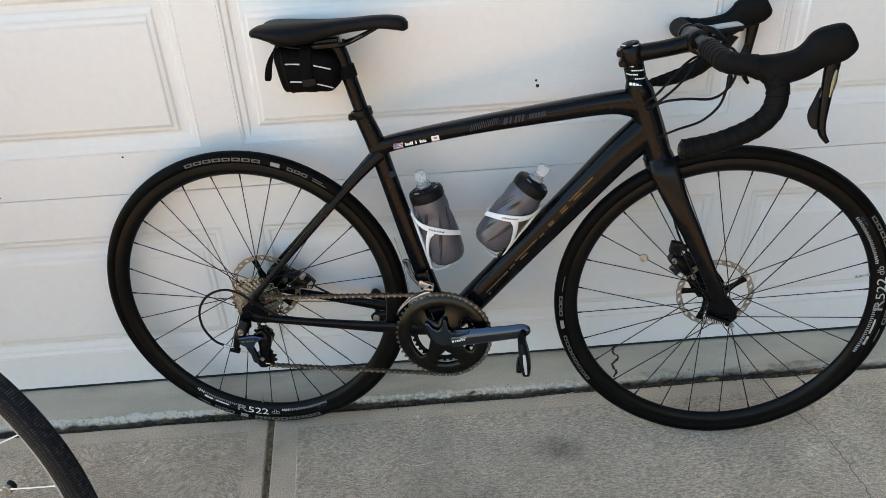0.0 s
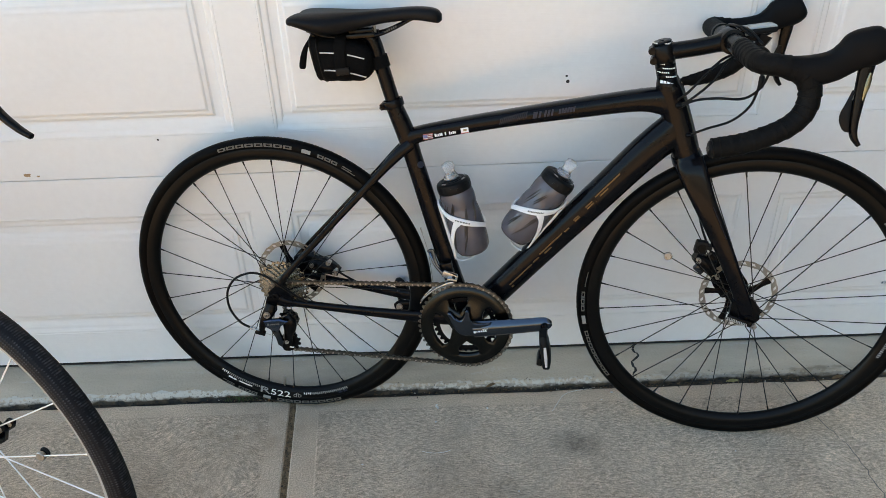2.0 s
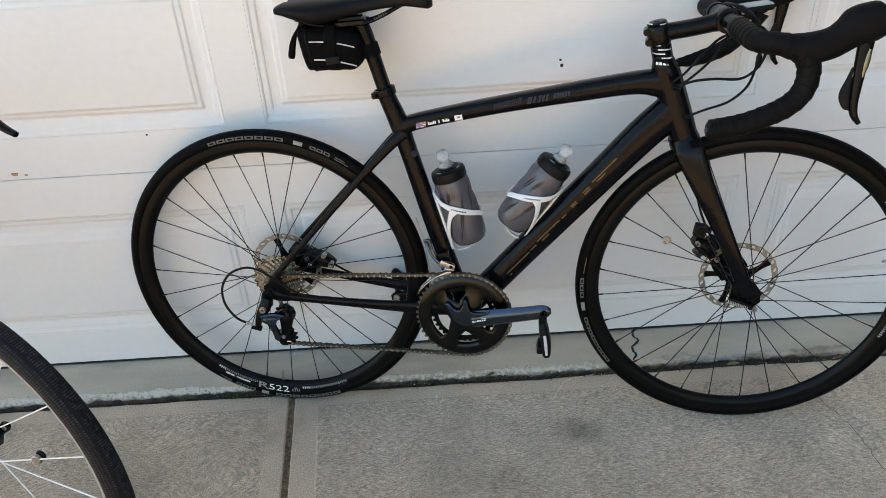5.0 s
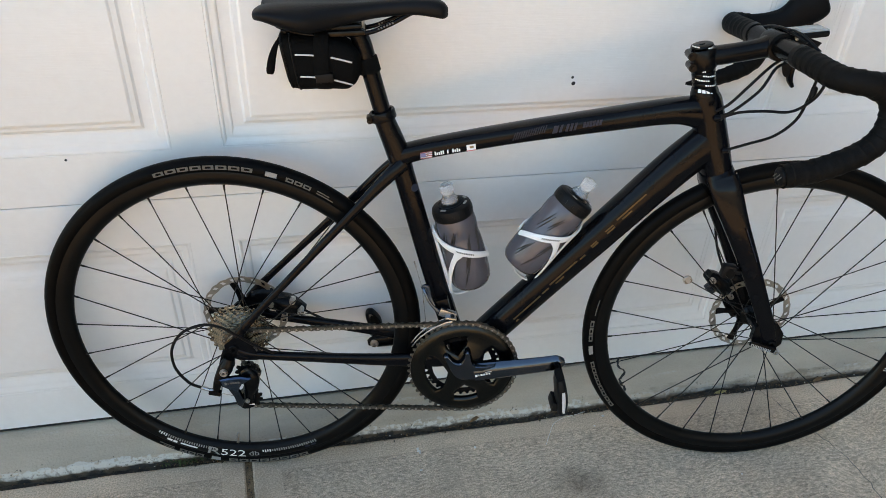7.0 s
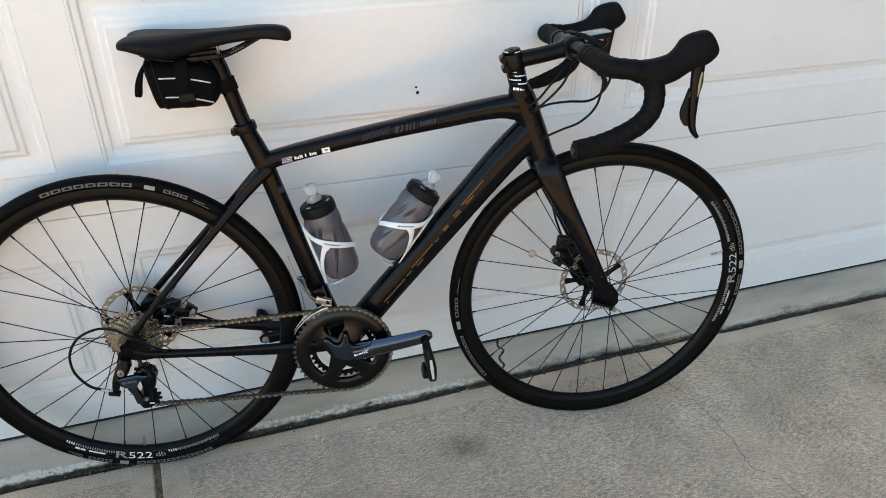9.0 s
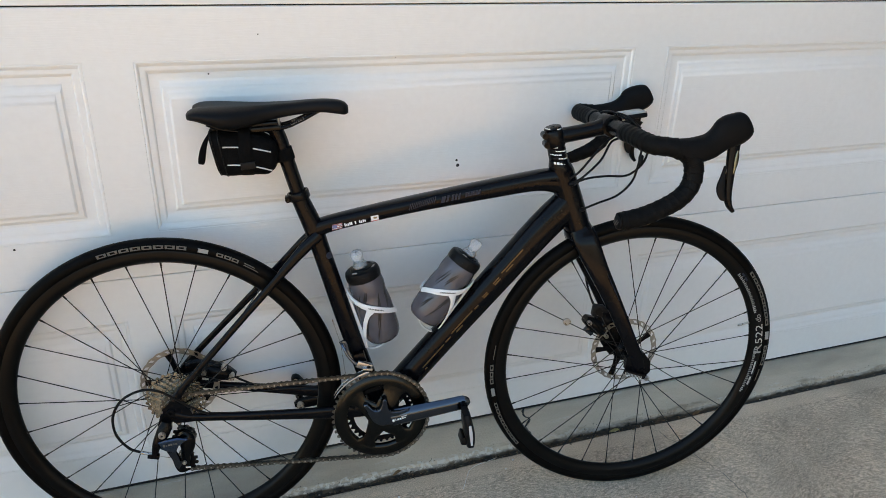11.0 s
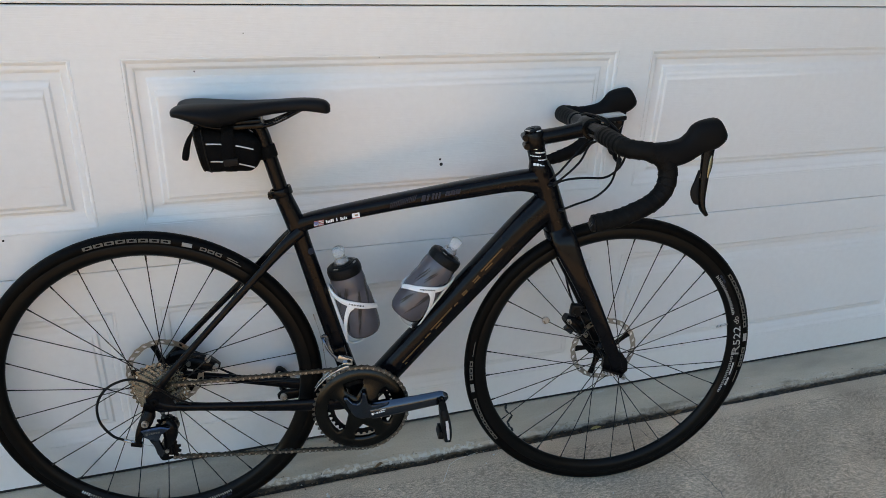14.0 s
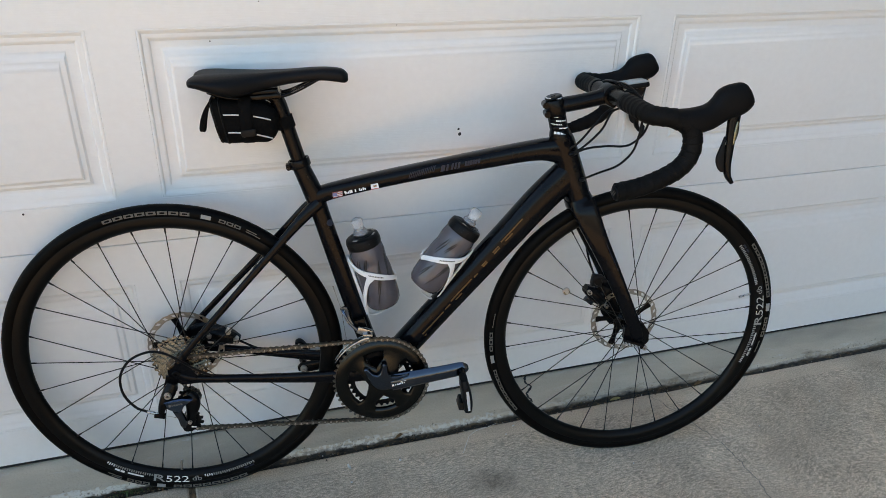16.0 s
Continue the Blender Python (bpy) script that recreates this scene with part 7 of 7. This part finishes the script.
bag_part("strap", sweep([(0.187 + 0.002 * math.cos(q), 0.0422 * math.copysign(abs(math.cos(q)) ** 0.66, math.cos(q)), 0.8405 + (0.0425 if math.sin(q) < 0 else 0.046) * math.copysign(abs(math.sin(q)) ** 0.66, math.sin(q)), 0.0110, 0.0012) for q in np.linspace(0, 2 * math.pi, 49)], 8, side=(1, 0, 0), power=4, caps=False), M_FABRIC, "black webbing strap")
bag_part("buckle", cbox((0.1890, -0.0425, 0.8215), (0.026, 0.004, 0.013), Matrix.Rotation(radians(-6), 4, "Y"), 0.0012), M_PLASTIC, "black plastic buckle")
bag_part("post_strap", lathe([(0.0143, -0.0115), (0.0168, -0.0115), (0.0168, 0.0115), (0.0143, 0.0115)], (0.2530, 0, 0.832), POST, 24, True), M_FABRIC, "strap round the seat post")
bag_part("post_strap", cbox((0.2440, 0, 0.831), (0.018, 0.028, 0.021), Matrix.Rotation(radians(15), 4, "Y"), 0.002), M_FABRIC)
bag_part("zip_pull", sweep([(0.1290, -0.022, 0.884, 0.0025, 0.0022), (0.1235, -0.025, 0.875, 0.003, 0.0025), (0.1165, -0.027, 0.862, 0.005, 0.0042), (0.1110, -0.028, 0.846, 0.006, 0.0058), (0.1075, -0.028, 0.830, 0.006, 0.0062), (0.1065, -0.028, 0.824, 0.005, 0.0050)], 10, power=2.8, n=4), M_FABRIC, "hanging zip pull")
bag_part("zip_slider", cbox((0.1300, -0.021, 0.8845), (0.008, 0.006, 0.005), None, 0.001), M_BLACK)

comp = root("bike_computer", BIKE @ Matrix.Translation((0.9380, 0.004, 0.8905)) @ Matrix.Rotation(radians(-7), 4, "Y"), "small grey cycle computer on a black mount", "cycle computer")
part("case", cbox((0, 0, 0), (0.058, 0.040, 0.011), None, 0.0045), M_PLASTIC, comp, "dark case")
part("bezel", cbox((0, 0, 0.0056), (0.055, 0.037, 0.003), None, 0.0012), M_SCREEN, comp, "grey faceplate")
part("screen", cbox((0.004, 0, 0.0074), (0.036, 0.029, 0.0012), None, 0.0004), M_SCREEN, comp, "grey display")
part("button", disc(0.0035, 0.0016, (-0.022, -0.006, 0.0074), (0, 0, 1), 16), M_PRINT_BLACK, comp)


# ---- second bicycle, of which the front wheel and a brake lever show: front tyre on the origin ----
BIKE2 = pose(-0.884, -0.629, 0, -5.78, 0, -21.06)
second = root("second_bicycle", BIKE2, "black bicycle with silver rims, bare spokes and scuffed tyres", "bicycle")
C2, R2 = (0, 0, 0.341), (-1.0, 0, 0.341)
OLD = (M_SILVER, M_TYRE_OLD, M_SPOKE_SILVER, M_BLACK)
for c, ph in ((C2, -0.8), (R2, 5.0)):
    w2 = wheel(second, c, ph, OLD, tube=0.0187, bead=0.3030, spokes=20, rim_in=0.2950, flange=(0.018, 0.032), spoke_r=0.0012, rim_w=0.0110, lace=1)
    tagged(w2, "silver wheel with bare steel spokes")
    part("axle", lathe([(0.003, -0.058), (0.0065, -0.058), (0.0065, 0.058), (0.003, 0.058)], c, seg=16), M_STEEL, second)
    if c is C2:
        part("wheel_magnet", disc(0.0080, 0.007, (0.188, -0.011, 0.404), seg=20, bevel=0.0012), M_ROTOR, w2, "round steel wheel magnet")
        part("magnet_clip", disc(0.0088, 0.004, (0.190, -0.0045, 0.407), seg=20, bevel=0.001), M_PLASTIC, w2)


def tube2(name, rows, mat=None, power=2.2, n=5, label=""):
    return part(name, sweep(rows, 16, power=power, n=n), mat or M_BLACK, second, label)


for s in (-1, 1):
    tube2("fork_leg", [(-0.130, s * 0.030, 0.700, 0.010, 0.016), (-0.108, s * 0.042, 0.630, 0.010, 0.016), (-0.060, s * 0.048, 0.500, 0.009, 0.014), (-0.015, s * 0.052, 0.385, 0.008, 0.012), (0.0, s * 0.053, 0.343, 0.008, 0.011)])
    part("fork_end", prism([(-0.018, 0.350), (-0.010, 0.372), (0.012, 0.374), (0.030, 0.360), (0.020, 0.335), (0.0, 0.322), (-0.016, 0.330)], s * 0.053 - 0.004, s * 0.053 + 0.004), M_BLACK, second)
    part("fork_bolt", lathe([(0, -0.003), (0.0055, -0.003), (0.0062, 0.0), (0.0055, 0.003), (0, 0.003)], (0.018, s * 0.053 - 0.005, 0.361), seg=16), M_STEEL, second)
    tube2("chainstay", [(-0.590, s * 0.030, 0.270, 0.009, 0.012), (-0.800, s * 0.050, 0.305, 0.008, 0.010), (-1.0, s * 0.064, 0.341, 0.007, 0.009)])
    tube2("seatstay", [(-0.715, s * 0.016, 0.690, 0.007, 0.009), (-0.860, s * 0.042, 0.510, 0.006, 0.008), (-1.0, s * 0.064, 0.345, 0.006, 0.009)])
part("axle_lever", sweep([(0.0, 0.060, 0.343, 0.005, 0.008), (0.015, 0.064, 0.356, 0.004, 0.0085), (0.032, 0.063, 0.370, 0.004, 0.0095), (0.040, 0.062, 0.375, 0.003, 0.005)], 12, n=4), M_BLACK, second, "black axle lever")
part("lever_dot", disc(0.0050, 0.003, (0.031, 0.0585, 0.3690), seg=16), M_STEEL, second)
tube2("fork_crown", [(-0.140, 0, 0.730, 0.024, 0.022), (-0.134, 0, 0.712, 0.034, 0.020), (-0.128, 0, 0.694, 0.040, 0.014)])
tube2("head_tube", [(-0.185, 0, 0.880, 0.019, 0.020), (-0.162, 0, 0.800, 0.019, 0.021), (-0.138, 0, 0.725, 0.021, 0.022)])
tube2("top_tube", [(-0.735, 0, 0.745, 0.014, 0.015), (-0.450, 0, 0.800, 0.015, 0.016), (-0.178, 0, 0.850, 0.016, 0.018)])
tube2("down_tube", [(-0.580, 0, 0.275, 0.020, 0.021), (-0.360, 0, 0.525, 0.020, 0.022), (-0.155, 0, 0.765, 0.019, 0.024)])
tube2("seat_tube", [(-0.580, 0, 0.270, 0.018, 0.018), (-0.660, 0, 0.520, 0.016, 0.016), (-0.745, 0, 0.780, 0.0155, 0.0155)])
part("bottom_bracket", lathe([(0.010, -0.040), (0.022, -0.039), (0.024, 0.0), (0.022, 0.039), (0.010, 0.040)], (-0.582, 0, 0.272), seg=24), M_BLACK, second)
T2 = Matrix.Translation((-0.989, 0, 0.084))
tube2("stem", [(-0.196, 0, 0.918, 0.016, 0.016), (-0.150, 0, 0.938, 0.015, 0.015), (-0.0955, 0, 0.9565, 0.018, 0.018)])
tube2("steerer", [(-0.183, 0, 0.872, 0.016, 0.016), (-0.199, 0, 0.938, 0.017, 0.017)])
part("handlebar", rod((-0.0955, -0.085, 0.9565), (-0.0955, 0.085, 0.9565), 0.0158, 18), M_BLACK, second)
for s in (-1, 1):
    part("bar_tape", taped(TOPS, s, 0.0160, (0, 0, 1)).moved(T2), M_TAPE, second, "black wrapped bar tape")
    part("bar_tape", taped(DROPS, s, 0.0156, (0, 1, 0)).moved(T2), M_TAPE, second, "black wrapped bar tape")
    part("brake_hood", hood_mesh(s).moved(Matrix.Translation((-0.050, 0, 0)) @ T2), M_HOOD, second, "black rubber brake hood", 70)
    part("brake_lever", sweep([(-0.006, s * 0.198, 0.955, 0.007, 0.011), (-0.010, s * 0.199, 0.925, 0.007, 0.009), (-0.006, s * 0.200, 0.893, 0.0075, 0.0075), (0.018, s * 0.200, 0.866, 0.0075, 0.0065), (0.048, s * 0.200, 0.846, 0.0065, 0.0055), (0.071, s * 0.200, 0.836, 0.005, 0.0045)], 16, power=2.6, n=6), M_BLACK, second, "black brake lever with pale marks")
    for k in range(3):
        part("lever_mark", cbox((0.0020 + 0.0065 * k, s * 0.200 - 0.0078, 0.880 - 0.0065 * k), (0.004, 0.0008, 0.006), Matrix.Rotation(radians(45), 4, "Y"), 0), M_PRINT_WHITE, second)
